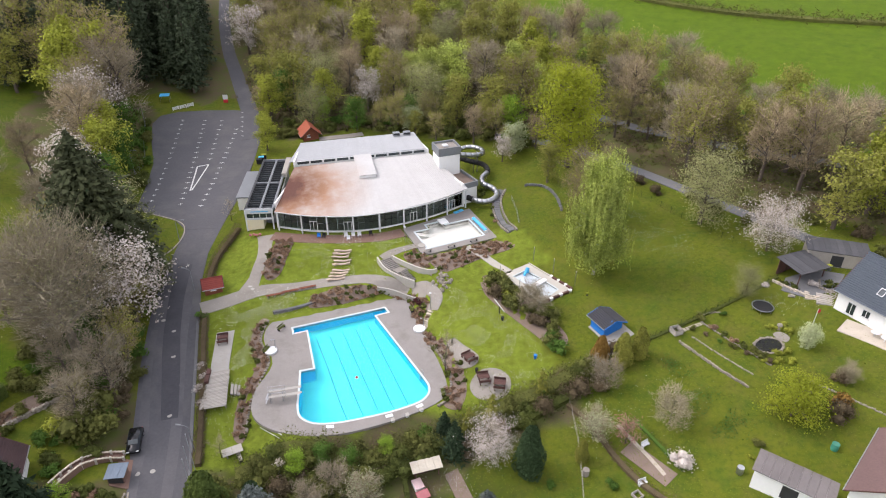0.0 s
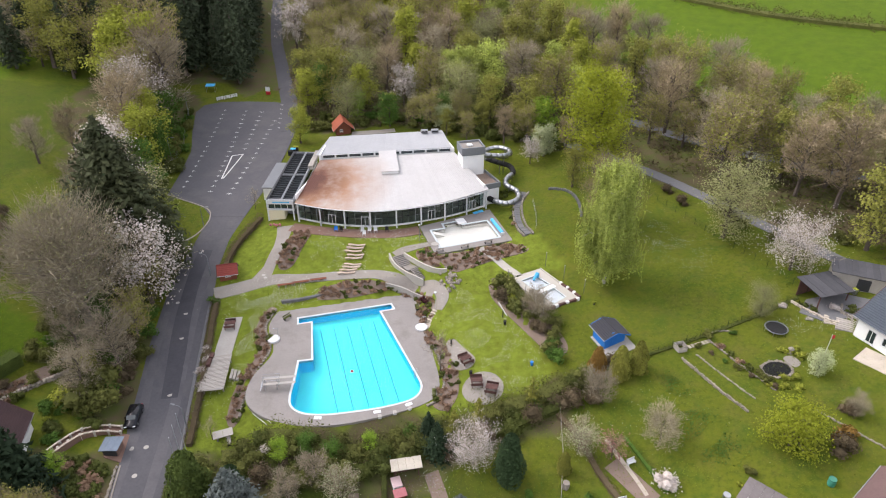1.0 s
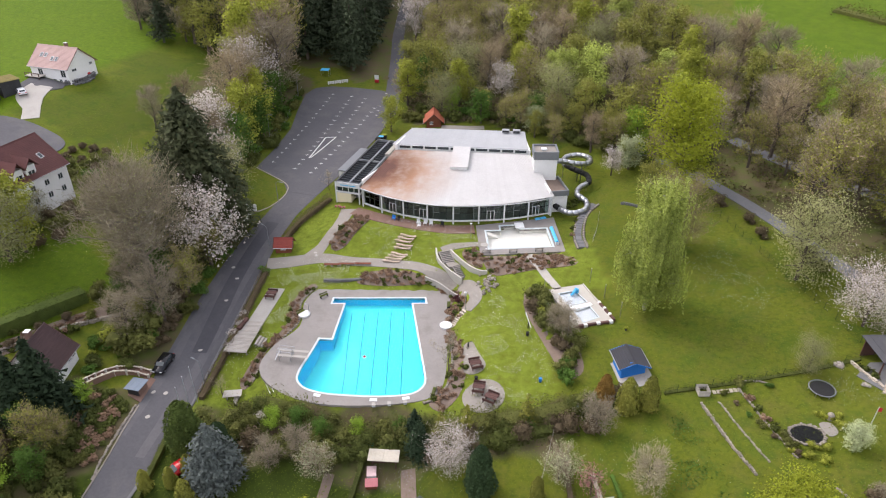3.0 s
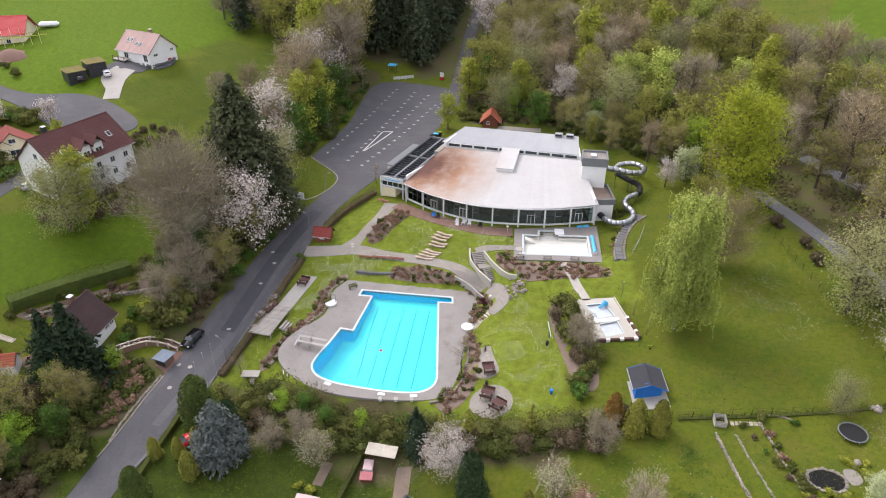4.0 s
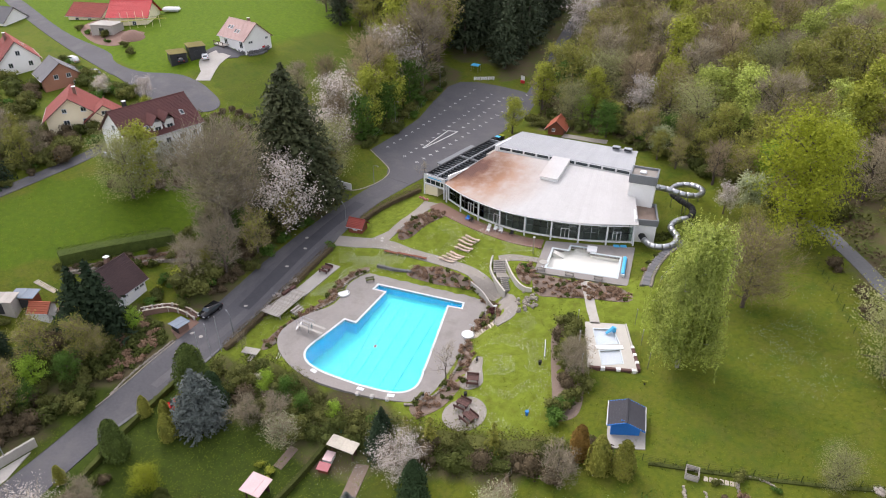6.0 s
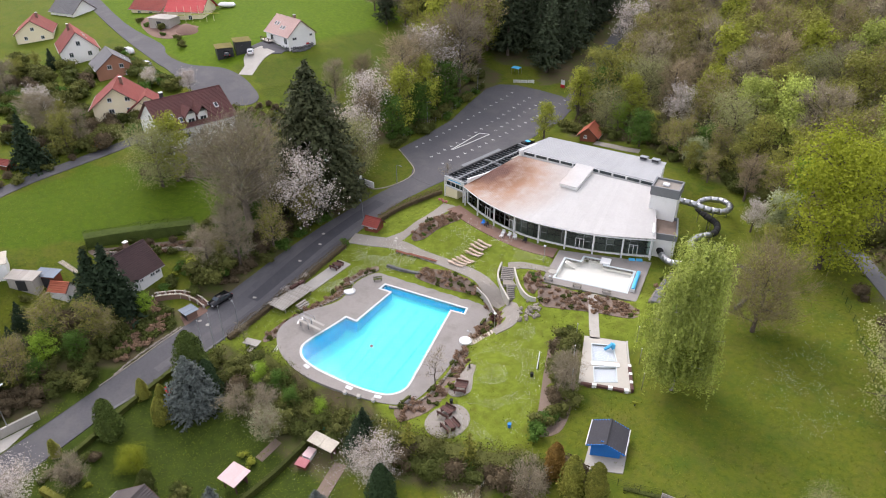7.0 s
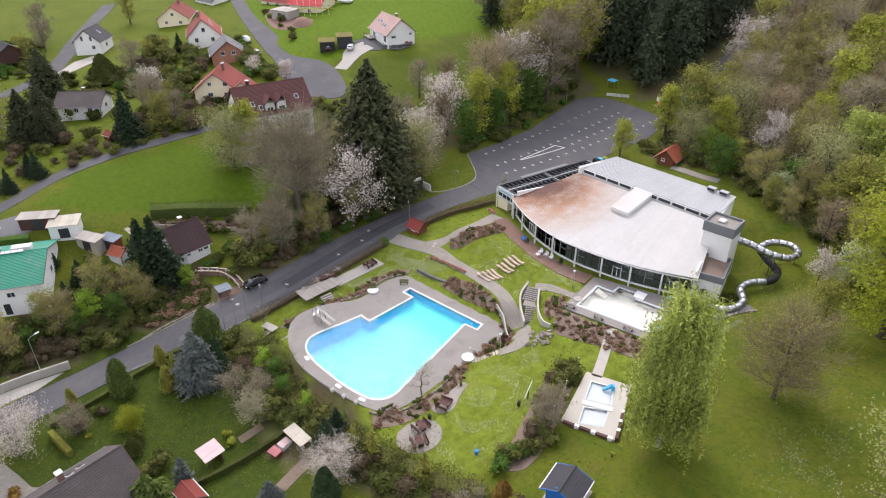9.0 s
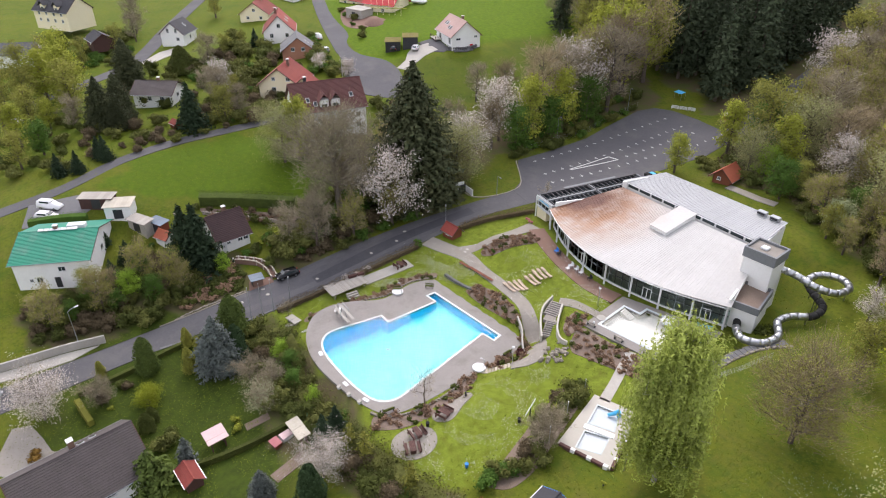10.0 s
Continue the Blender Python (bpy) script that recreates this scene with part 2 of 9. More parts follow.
M["twig_grey"] = material("twig_grey", (0.36, 0.31, 0.215), (0.245, 0.21, 0.145), 0.95, coarse=0.2, fine=1.5, vary=0.2, island=0.25)
M["leaf_fresh"] = leaf_material("leaf_fresh", (0.29, 0.42, 0.0435), (0.189, 0.304, 0.0362))
M["leaf_maple"] = leaf_material("leaf_maple", (0.32, 0.355, 0.03), (0.19, 0.22, 0.02), through=0.3)
M["grass_tuft"] = leaf_material("grass_tuft", (0.15, 0.175, 0.02), (0.105, 0.14, 0.014), island=0.14, vary=0.0, through=0.15)
M["leaf_yellow"] = leaf_material("leaf_yellow", (0.36, 0.385, 0.05), (0.21, 0.235, 0.04))
M["leaf_olive"] = leaf_material("leaf_olive", (0.32, 0.32, 0.07), (0.19, 0.195, 0.048))
M["leaf_scrub"] = leaf_material("leaf_scrub", (0.165, 0.172, 0.045), (0.09, 0.1, 0.03))
M["leaf_green"] = leaf_material("leaf_green", (0.1, 0.18, 0.03), (0.06, 0.115, 0.022))
M["leaf_birch"] = leaf_material("leaf_birch", (0.47, 0.54, 0.13), (0.28, 0.33, 0.08), island=0.32, through=0.35)
M["leaf_grey"] = leaf_material("leaf_grey", (0.33, 0.335, 0.15), (0.22, 0.225, 0.1))
M["leaf_pale"] = leaf_material("leaf_pale", (0.5, 0.54, 0.33), (0.34, 0.38, 0.2))
M["leaf_hedge"] = leaf_material("leaf_hedge", (0.105, 0.125, 0.03), (0.062, 0.075, 0.02))
M["leaf_brown"] = leaf_material("leaf_brown", (0.165, 0.128, 0.075), (0.095, 0.074, 0.046))
M["leaf_heath"] = leaf_material("leaf_heath", (0.29, 0.19, 0.125), (0.19, 0.125, 0.085))
M["leaf_rust"] = leaf_material("leaf_rust", (0.29, 0.174, 0.0435), (0.217, 0.131, 0.0362))
M["leaf_red"] = leaf_material("leaf_red", (0.116, 0.0435, 0.0435), (0.0798, 0.0319, 0.0319))
M["blossom"] = leaf_material("blossom", (0.68, 0.63, 0.59), (0.5, 0.44, 0.4))
M["blossom_pink"] = leaf_material("blossom_pink", (0.42, 0.2, 0.2), (0.3, 0.14, 0.14))
M["needle_old"] = leaf_material("needle_old", (0.078, 0.085, 0.04), (0.042, 0.052, 0.026), through=0.1)
M["needle"] = leaf_material("needle", (0.0378, 0.0607, 0.0297), (0.0243, 0.0405, 0.0216), through=0.1)
M["needle_wood"] = leaf_material("needle_wood", (0.07, 0.09, 0.048), (0.038, 0.052, 0.03), through=0.1)
M["needle_blue"] = leaf_material("needle_blue", (0.16, 0.18, 0.165), (0.085, 0.102, 0.094), through=0.1)
M["thuja_green"] = leaf_material("thuja_green", (0.25, 0.245, 0.045), (0.14, 0.15, 0.03), through=0.1)
M["thuja_mid"] = leaf_material("thuja_mid", (0.115, 0.155, 0.034), (0.06, 0.088, 0.023), through=0.1)
M["thuja_dark"] = leaf_material("thuja_dark", (0.0405, 0.0675, 0.027), (0.027, 0.0473, 0.0203), through=0.1)
M["daisy"] = material("daisy", (0.75, 0.76, 0.72), (0.65, 0.68, 0.6), 0.8)


def glass_like(name, tint, gloss=0.02, wave=0.0, wave_scale=0.5, ior=1.36):
    """Clear panes and water: see-through by a tint, with Fresnel gloss."""
    m = bpy.data.materials.new(name)
    m.use_nodes = True
    nt = m.node_tree
    nt.nodes.remove(nt.nodes["Principled BSDF"])
    t, g, f, mx = (nt.nodes.new("ShaderNode" + k) for k in ("BsdfTransparent", "BsdfGlossy", "Fresnel", "MixShader"))
    t.inputs["Color"].default_value, g.inputs["Roughness"].default_value, f.inputs["IOR"].default_value = (*tint, 1), gloss, ior
    if wave:
        bn = nt.nodes.new("ShaderNodeBump")
        bn.inputs["Strength"].default_value, bn.inputs["Distance"].default_value = wave, 0.1
        pos = nt.nodes.new("ShaderNodeNewGeometry").outputs["Position"]
        nt.links.new(noise_of(nt, pos, wave_scale, 4.0, 0.5, 0, 1), bn.inputs["Height"])
        nt.links.new(bn.outputs["Normal"], g.inputs["Normal"])
        nt.links.new(bn.outputs["Normal"], f.inputs["Normal"])
    nt.links.new(f.outputs["Fac"], mx.inputs["Fac"])
    nt.links.new(t.outputs["BSDF"], mx.inputs[1])
    nt.links.new(g.outputs["BSDF"], mx.inputs[2])
    nt.links.new(mx.outputs["Shader"], nt.nodes["Material Output"].inputs["Surface"])
    return m


M["spa_water"] = glass_like("spa_water", (0.97, 0.98, 0.97), 0.02, 0.12, 0.6)
M["water"] = glass_like("water", (0.86, 0.98, 0.99), 0.02, 0.12, 0.6, 1.22)
M["pond_water"] = glass_like("pond_water", (0.3, 0.32, 0.25), 0.03, 0.1, 1.0)
M["pane"] = material("pane", (0.03, 0.045, 0.05), (0.02, 0.03, 0.035), 0.05)
M["pane"].node_tree.nodes["Principled BSDF"].inputs["Specular IOR Level"].default_value = 0.8
M["clear_pane"] = glass_like("clear_pane", (0.82, 0.9, 0.88), 0.01)

# ---- the lie of the land ----
from mathutils.geometry import delaunay_2d_cdt

# spot heights: x, y, z
SPOTS_WEST = [(-37, 33, -3.2), (-44, 64, -2.2), (-46, 82, -0.3), (-46, 95, 0.9), (-50, 107, 2.2), (-47, 117, 3.3), (-58, 136, 4.0),
              (-62, 150, 5.0), (-70, 177, 8.2), (-62, 205, 12), (-58, 96, 1.4), (-74, 56, 5.6), (-85, 47, 7.0), (-72, 32, 6.0),
              (-56, 58, 0.8), (-52, 31, -0.5), (-128, 112, 13.6), (-134, 126, 17.0), (-88, 92, 7.0), (-112, 48, 8.4), (-172, 78, 10.5),
              (-90, 140, 9.5), (-140, 60, 9.0), (-200, 180, 24)]
SPOTS_EAST = [(-34, 96, 1.1), (-18, 99, 1.4), (-34, 72, -2.0), (-8, 62, -2.6), (0, 57, -3.6), (10, 40, -4.0), (5, 75, 0.9), (15, 83, 2.2),
              (6, 95, 2.2), (-26, 108, 3.2), (-3, 106, 3.9), (19, 97, 4.4), (30, 83, 4.8), (24, 66, 1.0), (38, 74, 5.2), (50, 80, 7.2), (60, 76, 9.0),
              (62, 92, 10.5), (45, 105, 8.5), (30, 122, 8.0), (12, 138, 6.0), (-30, 158, 7.5), (-10, 180, 9.5), (60, 140, 12), (110, 190, 20),
              (0, 260, 22), (160, 300, 32), (60, 40, 4.0), (-100, 280, 30)]
SPOTS = np.array(SPOTS_WEST + SPOTS_EAST, float)
# levelled ground: centre x, y, turn in degrees, half sizes, z, width of the bank
PADS = [(-14, 81, 22, 13.5, 13.8, 0.0, 4.0), (-16, 128, 14, 22, 17, 4.0, 6.0), (1.8, 114.5, 20, 8.0, 7.5, 4.05, 3.0), (16.8, 97.5, 32, 4.6, 6.0, 4.2, 3.0)]


def solve_heights():
    p, z = SPOTS[:, :2], SPOTS[:, 2]
    n = len(p)
    d = np.hypot(p[:, None, 0] - p[None, :, 0], p[:, None, 1] - p[None, :, 1])
    a = np.zeros((n + 3, n + 3))
    a[:n, :n] = np.sqrt(d * d + 64) - np.eye(n)
    a[:n, n], a[:n, n + 1:] = 1, p
    a[n, :n], a[n + 1:, :n] = 1, p.T
    return np.linalg.solve(a, np.append(z, [0, 0, 0]))


COEF = solve_heights()


def smooth(a, b, v):
    k = np.clip((v - a) / (b - a), 0, 1)
    return k * k * (3 - 2 * k)


def ground_height(x, y):
    x, y = np.asarray(x, float), np.asarray(y, float)
    cx, cy = np.clip(x, -260, 230), np.clip(y, 5, 330)
    h = COEF[-3] + COEF[-2] * cx + COEF[-1] * cy
    for (px, py, _), w in zip(SPOTS, COEF):
        h = h + w * np.sqrt((cx - px) ** 2 + (cy - py) ** 2 + 64)
    for px, py, turn, hu, hv, z, bank in PADS:
        c, s = math.cos(radians(turn)), math.sin(radians(turn))
        u, v = np.abs((x - px) * c + (y - py) * s) - hu, np.abs(-(x - px) * s + (y - py) * c) - hv
        out = np.hypot(np.maximum(u, 0), np.maximum(v, 0))
        k = 1 - smooth(0, bank, out)
        h = h * (1 - k) + z * k
    return h


def gz(x, y):
    return float(ground_height(x, y))

# ---- small builders ----
def part(name, bm, mat, parent=None, label="", smooth_faces=False):
    """One bmesh as one mesh object, under a thing or a part."""
    me = bpy.data.meshes.new(name)
    bm.to_mesh(me)
    bm.free()
    me.materials.append(M[mat])
    if smooth_faces:
        me.shade_smooth()
    ob = new(name, me)
    ob.parent = parent
    return tagged(ob, label)


def share(name, me, parent, m):
    """An object of its own on a mesh that others use too."""
    ob = new(name, me)
    ob.parent, ob.matrix_basis = parent, m
    return ob


def mesh_of(name, bm, mat):
    me = bpy.data.meshes.new(name)
    bm.to_mesh(me)
    bm.free()
    me.materials.append(M[mat])
    return me


def thing(name, label, category, m=None, group="", kind=""):
    ob = new(name)
    ob.empty_display_size = 0.5
    ob.matrix_world = m or Matrix()
    return tagged(ob, label, category, group, kind)


def on_ground(x, y, turn=0, up=0.0):
    return pose(x, y, gz(x, y) + up, 0, 0, turn)


def add_box(bm, x0, x1, y0, y1, z0, z1, m=None, bevel=0.0):
    vs = [bm.verts.new((x, y, z)) for x in (x0, x1) for y in (y0, y1) for z in (z0, z1)]
    fs = [bm.faces.new([vs[i] for i in f]) for f in ((0, 1, 3, 2), (4, 6, 7, 5), (0, 4, 5, 1), (2, 3, 7, 6), (0, 2, 6, 4), (1, 5, 7, 3))]
    if bevel:
        r = bmesh.ops.bevel(bm, geom=list({e for f in fs for e in f.edges}), offset=bevel, segments=1, affect="EDGES", clamp_overlap=True)
        vs = list({v for f in r["faces"] for v in f.verts} | {v for v in vs if v.is_valid})
    if m is not None:
        bmesh.ops.transform(bm, matrix=m, verts=vs)
    return vs


def box(x0, x1, y0, y1, z0, z1, m=None, bevel=0.0):
    bm = bmesh.new()
    add_box(bm, x0, x1, y0, y1, z0, z1, m, bevel)
    return bm


def add_tube(bm, pts, radii, sides=8, caps=True):
    pts = [Vector(p) for p in pts]
    if not hasattr(radii, "__len__"):
        radii = [radii] * len(pts)
    rings, side = [], None
    for i, p in enumerate(pts):
        way = (pts[min(i + 1, len(pts) - 1)] - pts[max(i - 1, 0)]).normalized()
        if side is None:
            side = way.orthogonal().normalized()
        side = (side - way * side.dot(way))
        side = side.normalized() if side.length > 1e-5 else way.orthogonal().normalized()
        up = way.cross(side)
        rings.append([bm.verts.new(p + (side * math.cos(k) + up * math.sin(k)) * radii[i]) for k in (2 * math.pi * j / sides for j in range(sides))])
    for a, b in zip(rings, rings[1:]):
        for j in range(sides):
            bm.faces.new((a[j], a[(j + 1) % sides], b[(j + 1) % sides], b[j]))
    if caps:
        bm.faces.new(rings[0][::-1])
        bm.faces.new(rings[-1])
    return rings


def tube(pts, radii, sides=8):
    bm = bmesh.new()
    add_tube(bm, pts, radii, sides)
    return bm


def spline(pts, closed=False, steps=6):
    """Points along a smooth curve through pts."""
    p = [np.array(q, float) for q in pts]
    n, out = len(p), []
    for i in range(n if closed else n - 1):
        a, b, c, d = (p[(i + k) % n] if closed else p[min(max(i + k, 0), n - 1)] for k in (-1, 0, 1, 2))
        for j in range(steps):
            t = j / steps
            out.append(0.5 * ((2 * b) + (c - a) * t + (2 * a - 5 * b + 4 * c - d) * t * t + (3 * b - a - 3 * c + d) * t ** 3))
    if not closed:
        out.append(p[-1])
    return [tuple(q) for q in out]


def ribbon(pts, width, steps=6):
    """The outline of a way of that width along a smooth middle line."""
    mid = np.array(spline(pts, steps=steps))
    w = np.gradient(mid, axis=0)
    side = np.stack([-w[:, 1], w[:, 0]], 1) / np.linalg.norm(w, axis=1)[:, None]
    wide = np.interp(np.linspace(0, 1, len(mid)), np.linspace(0, 1, len(width)), width) if hasattr(width, "__len__") else np.full(len(mid), width)
    return [tuple(q) for q in mid + side * wide[:, None] / 2] + [tuple(q) for q in (mid - side * wide[:, None] / 2)[::-1]]


def inside(poly, x, y):
    x, y, poly = np.asarray(x, float), np.asarray(y, float), np.asarray(poly, float)
    c = np.zeros(x.shape, bool)
    for (x0, y0), (x1, y1) in zip(poly, np.roll(poly, -1, 0)):
        if y0 != y1:
            c ^= ((y0 > y) != (y1 > y)) & (x < (x1 - x0) * (y - y0) / (y1 - y0) + x0)
    return c


def drape(outline, lift=0.05, thick=0.25, holes=(), step=1.5, level=None, extra=None):
    """A sheet with an edge, laid on the ground (or level) within an outline, with holes."""
    loops = [list(outline), *[list(h) for h in holes]]
    co, edges = [], []
    for lp in loops:
        k = len(co)
        co += lp
        edges += [(k + i, k + (i + 1) % len(lp)) for i in range(len(lp))]
    a = np.array(outline)
    if level is None:
        gx, gy = np.meshgrid(np.arange(a[:, 0].min() + step / 2, a[:, 0].max(), step), np.arange(a[:, 1].min() + step / 2, a[:, 1].max(), step))
        gx, gy = gx.ravel(), gy.ravel()
        keep = inside(outline, gx, gy)
        for h in holes:
            keep &= ~inside(h, gx, gy)
        co += list(zip(gx[keep], gy[keep]))
    vs, _, faces, *_ = delaunay_2d_cdt([Vector(c) for c in co], edges, [], 0, 1e-4)
    v = np.array([tuple(q) for q in vs])
    z = np.full(len(v), level + lift) if level is not None else ground_height(v[:, 0], v[:, 1]) + lift
    if extra is not None:
        z = z + extra(v[:, 0], v[:, 1])
    mid = np.array([v[list(f)].mean(0) for f in faces])
    keep = inside(outline, mid[:, 0], mid[:, 1])
    for h in holes:
        keep &= ~inside(h, mid[:, 0], mid[:, 1])
    bm = bmesh.new()
    bv = [bm.verts.new((x, y, h)) for (x, y), h in zip(v, z)]
    for f, k in zip(faces, keep):
        if k:
            bm.faces.new([bv[i] for i in f])
    bmesh.ops.delete(bm, geom=[q for q in bm.verts if not q.link_faces], context="VERTS")
    bmesh.ops.recalc_face_normals(bm, faces=bm.faces)
    if sum(f.normal.z for f in bm.faces) < 0:
        bmesh.ops.reverse_faces(bm, faces=bm.faces)
    rim = [e for e in bm.edges if e.is_boundary]
    down = bmesh.ops.extrude_edge_only(bm, edges=rim)["geom"]
    bmesh.ops.translate(bm, verts=[g for g in down if isinstance(g, bmesh.types.BMVert)], vec=(0, 0, -thick))
    return bm


# ---- outlines of the plan ----
ROAD = [(-17.2, -20), (-20, 8), (-26, 27), (-30.6, 41), (-33.2, 57.5), (-36.5, 69.5), (-39.2, 80.3), (-42.2, 91.9), (-44.6, 101), (-45.8, 109.5), (-45.6, 118), (-53, 118), (-52.3, 108), (-52, 101), (-50.6, 91.6), (-47.9, 79.6), (-46.3, 74), (-43.6, 64.1), (-41, 57), (-38.1, 47.6), (-36.4, 42), (-32, 27), (-26, 8), (-23, -20)]
PARKING = [(-52.8, 117.5), (-56, 121), (-65.5, 124.6), (-67, 134), (-69.4, 145.6), (-73.5, 156), (-76.8, 166), (-76.4, 171), (-73, 174.6), (-66, 177), (-58, 177.6), (-51.5, 175.5), (-47.5, 165), (-46, 148), (-45.2, 132), (-45.6, 118)]
FOREST_LANE = [(-49.5, 160), (-53, 174), (-58, 187), (-64, 202), (-70, 217), (-77, 240), (-84, 270)]
DECK = spline([(-24.5, 66.3), (-27.6, 69.2), (-28.2, 74), (-27.0, 80), (-29.8, 86), (-29.6, 90.5), (-26.5, 92.6), (-18, 95.2), (-10.5, 98.3), (-6.5, 97.2), (-4.6, 91), (-1.2, 82), (0.6, 75.5), (-0.2, 72), (-5, 68.8), (-13, 65.6), (-19, 64.9)], True, 4)
SPA_DECK = [(-8.2, 116.6), (-3.7, 106.2), (10.8, 113.2), (5.6, 125.6)]
SPA = [(-5.6, 115.2), (-2.9, 108.9), (8.1, 114.2), (5.3, 120.6), (0.4, 118.3), (-0.4, 119.8), (-3.6, 118.2), (-2.9, 116.4)]
KID_DECK = [(10.7, 99.6), (15.8, 103.1), (22.5, 94.5), (16.6, 90.6)]
KID_TOP = [(12.6, 98.9), (15.0, 100.8), (17.5, 98.3), (15.0, 95.9)]
KID_LOW = [(16.0, 94.9), (18.2, 97.2), (20.1, 94.7), (18.0, 92.4)]


def square(x, y, hu, hv, turn):
    c, s = math.cos(radians(turn)), math.sin(radians(turn))
    return [(x + u * c - v * s, y + u * s + v * c) for u, v in ((-hu, -hv), (hu, -hv), (hu, hv), (-hu, hv))]


def ring(x, y, r, n=24, squash=1.0):
    return [(x + r * math.cos(2 * math.pi * i / n), y + r * squash * math.sin(2 * math.pi * i / n)) for i in range(n)]


def shrink(poly, d):
    """The outline moved inwards by d."""
    p = np.array(poly, float)
    area = sum(a[0] * b[1] - b[0] * a[1] for a, b in zip(p, np.roll(p, -1, 0)))
    e1, e2 = p - np.roll(p, 1, 0), np.roll(p, -1, 0) - p
    e1, e2 = e1 / np.linalg.norm(e1, axis=1)[:, None], e2 / np.linalg.norm(e2, axis=1)[:, None]
    n1, n2 = np.stack([-e1[:, 1], e1[:, 0]], 1), np.stack([-e2[:, 1], e2[:, 0]], 1)
    n = (n1 + n2) / np.maximum(1 + (n1 * n2).sum(1), 0.35)[:, None]
    return [tuple(q) for q in p + n * d * (1 if area > 0 else -1)]


POOL_RIM = spline([(-3.1, 77.4), (-1.95, 75.0), (-2.1, 73.0), (-3.5, 71.3), (-7.3, 69.45), (-11.3, 68.15), (-15.0, 67.2), (-18.3, 67.1), (-20.5, 68.3), (-21.4, 70.5), (-21.9, 74.5), (-22.5, 78.4)], steps=4) + [(-20.4, 79.0), (-23.1, 88.2), (-25.3, 87.35), (-25.9, 89.3), (-10.3, 95.35), (-9.3, 93.6), (-11.6, 92.6)]
POOL = shrink(POOL_RIM, 0.24)

# ---- the ground: one sheet ----
WOODS = [  # floors of leaf litter under the woods
    [(-43.4, 63), (-47.6, 79), (-50.4, 91), (-51.8, 101), (-53, 106), (-60, 108), (-68, 118), (-70, 135), (-76, 158), (-80, 176), (-110, 176), (-104, 150), (-84, 120), (-80, 96), (-66, 82), (-60, 70)],
] + [
    [(-120, 182), (-76, 184), (-52, 183), (-42, 160), (-20, 162), (10, 158), (26, 148), (38, 136), (60, 112), (78, 100), (100, 98), (98, 118), (72, 158), (48, 194), (30, 235), (-10, 262), (-60, 300), (-200, 300), (-190, 200)],
    [(-47, 18), (-36.2, 20), (-36.8, 34), (-37, 40), (-38.8, 48), (-41, 57), (-46, 61), (-53, 55), (-56, 44), (-54, 35), (-50, 33), (-49.5, 24)],
    [(-30, 57), (-20, 64.5), (-8, 65.5), (4, 70), (16, 73), (22, 77), (20, 71), (8, 63.5), (-8, 57.5), (-22, 55)],
]


BATHS = [(-36, 60), (-41, 90), (-43, 100), (-41, 116), (-20, 116), (14, 116), (20, 104), (10, 98), (16, 82), (18, 76), (4, 70), (-14, 64)]  # mown lawns of the baths


def grid_lines(lo, hi, fine, far):
    a = [*np.arange(lo, hi + fine, fine)]
    step = fine
    while a[-1] < far:
        step *= 1.25
        a.append(a[-1] + step)
    step, b = fine, [lo]
    while b[-1] > -far:
        step *= 1.25
        b.append(b[-1] - step)
    return np.array(b[:0:-1] + a)


gx, gy = grid_lines(-112, 76, 1.3, 2600), grid_lines(14, 190, 1.3, 2600)
GX, GY = np.meshgrid(gx, gy)
GZ = ground_height(GX, GY)
rough = np.array([noise.noise((x * 0.11, y * 0.11, 0.0)) for x, y in zip(GX.ravel(), GY.ravel())]).reshape(GX.shape)
GZ = GZ + 0.12 * rough * smooth(0, 40, np.hypot(GX + 14, GY - 95) - 40)
for sunk in (KID_DECK, SPA_DECK):
    GZ = GZ - 0.6 * inside(shrink(sunk, 0.3), GX.ravel(), GY.ravel()).reshape(GX.shape)
nx, ny = len(gx), len(gy)
idx = np.arange(nx * ny).reshape(ny, nx)
quads = np.stack([idx[:-1, :-1], idx[:-1, 1:], idx[1:, 1:], idx[1:, :-1]], -1).reshape(-1, 4)
hidden = np.zeros(nx * ny, bool)
for cut in (shrink(DECK, 0.8), shrink(SPA_DECK, 0.4), shrink(KID_DECK, 0.4)):
    hidden |= inside(cut, GX.ravel(), GY.ravel())
in_pool = inside(shrink(POOL, -0.1), GX.ravel(), GY.ravel())
quads = quads[~hidden[quads].all(1) & ~in_pool[quads].any(1)]
ground_mesh = bpy.data.meshes.new("ground")
ground_mesh.from_pydata(np.stack([GX.ravel(), GY.ravel(), GZ.ravel()], 1).tolist(), [], quads.tolist())
litter = np.zeros(nx * ny)
wob_x = GX.ravel() + 5 * rough.ravel()
wob_y = GY.ravel() + 5 * np.roll(rough.ravel(), 7)
for w in WOODS:
    litter = np.maximum(litter, inside(w, wob_x, wob_y).astype(float))
lush = ((GX > 35) & (GY > 150) | (GX > 66) & (GY > 120) | (GX < -128) & (GY > 104) & (GY < 200)).astype(float).ravel()
lush = np.maximum(lush, inside([(-98, 62), (-93, 40), (-78, 34), (-70, 44), (-66, 54), (-62, 68), (-62, 80), (-76, 82), (-88, 76)], wob_x, wob_y).astype(float))
lush = np.maximum(lush, 0.2 * (GX < -98).ravel())
lawn = inside(BATHS, GX.ravel(), GY.ravel()).astype(float)
zone = ground_mesh.color_attributes.new("zone", "FLOAT_COLOR", "POINT")
deep = smooth(26, 14, np.hypot((GX + 14) / 1.6, GY - 44)).ravel()   # long dark grass of the lower gardens, with tree shade painted in
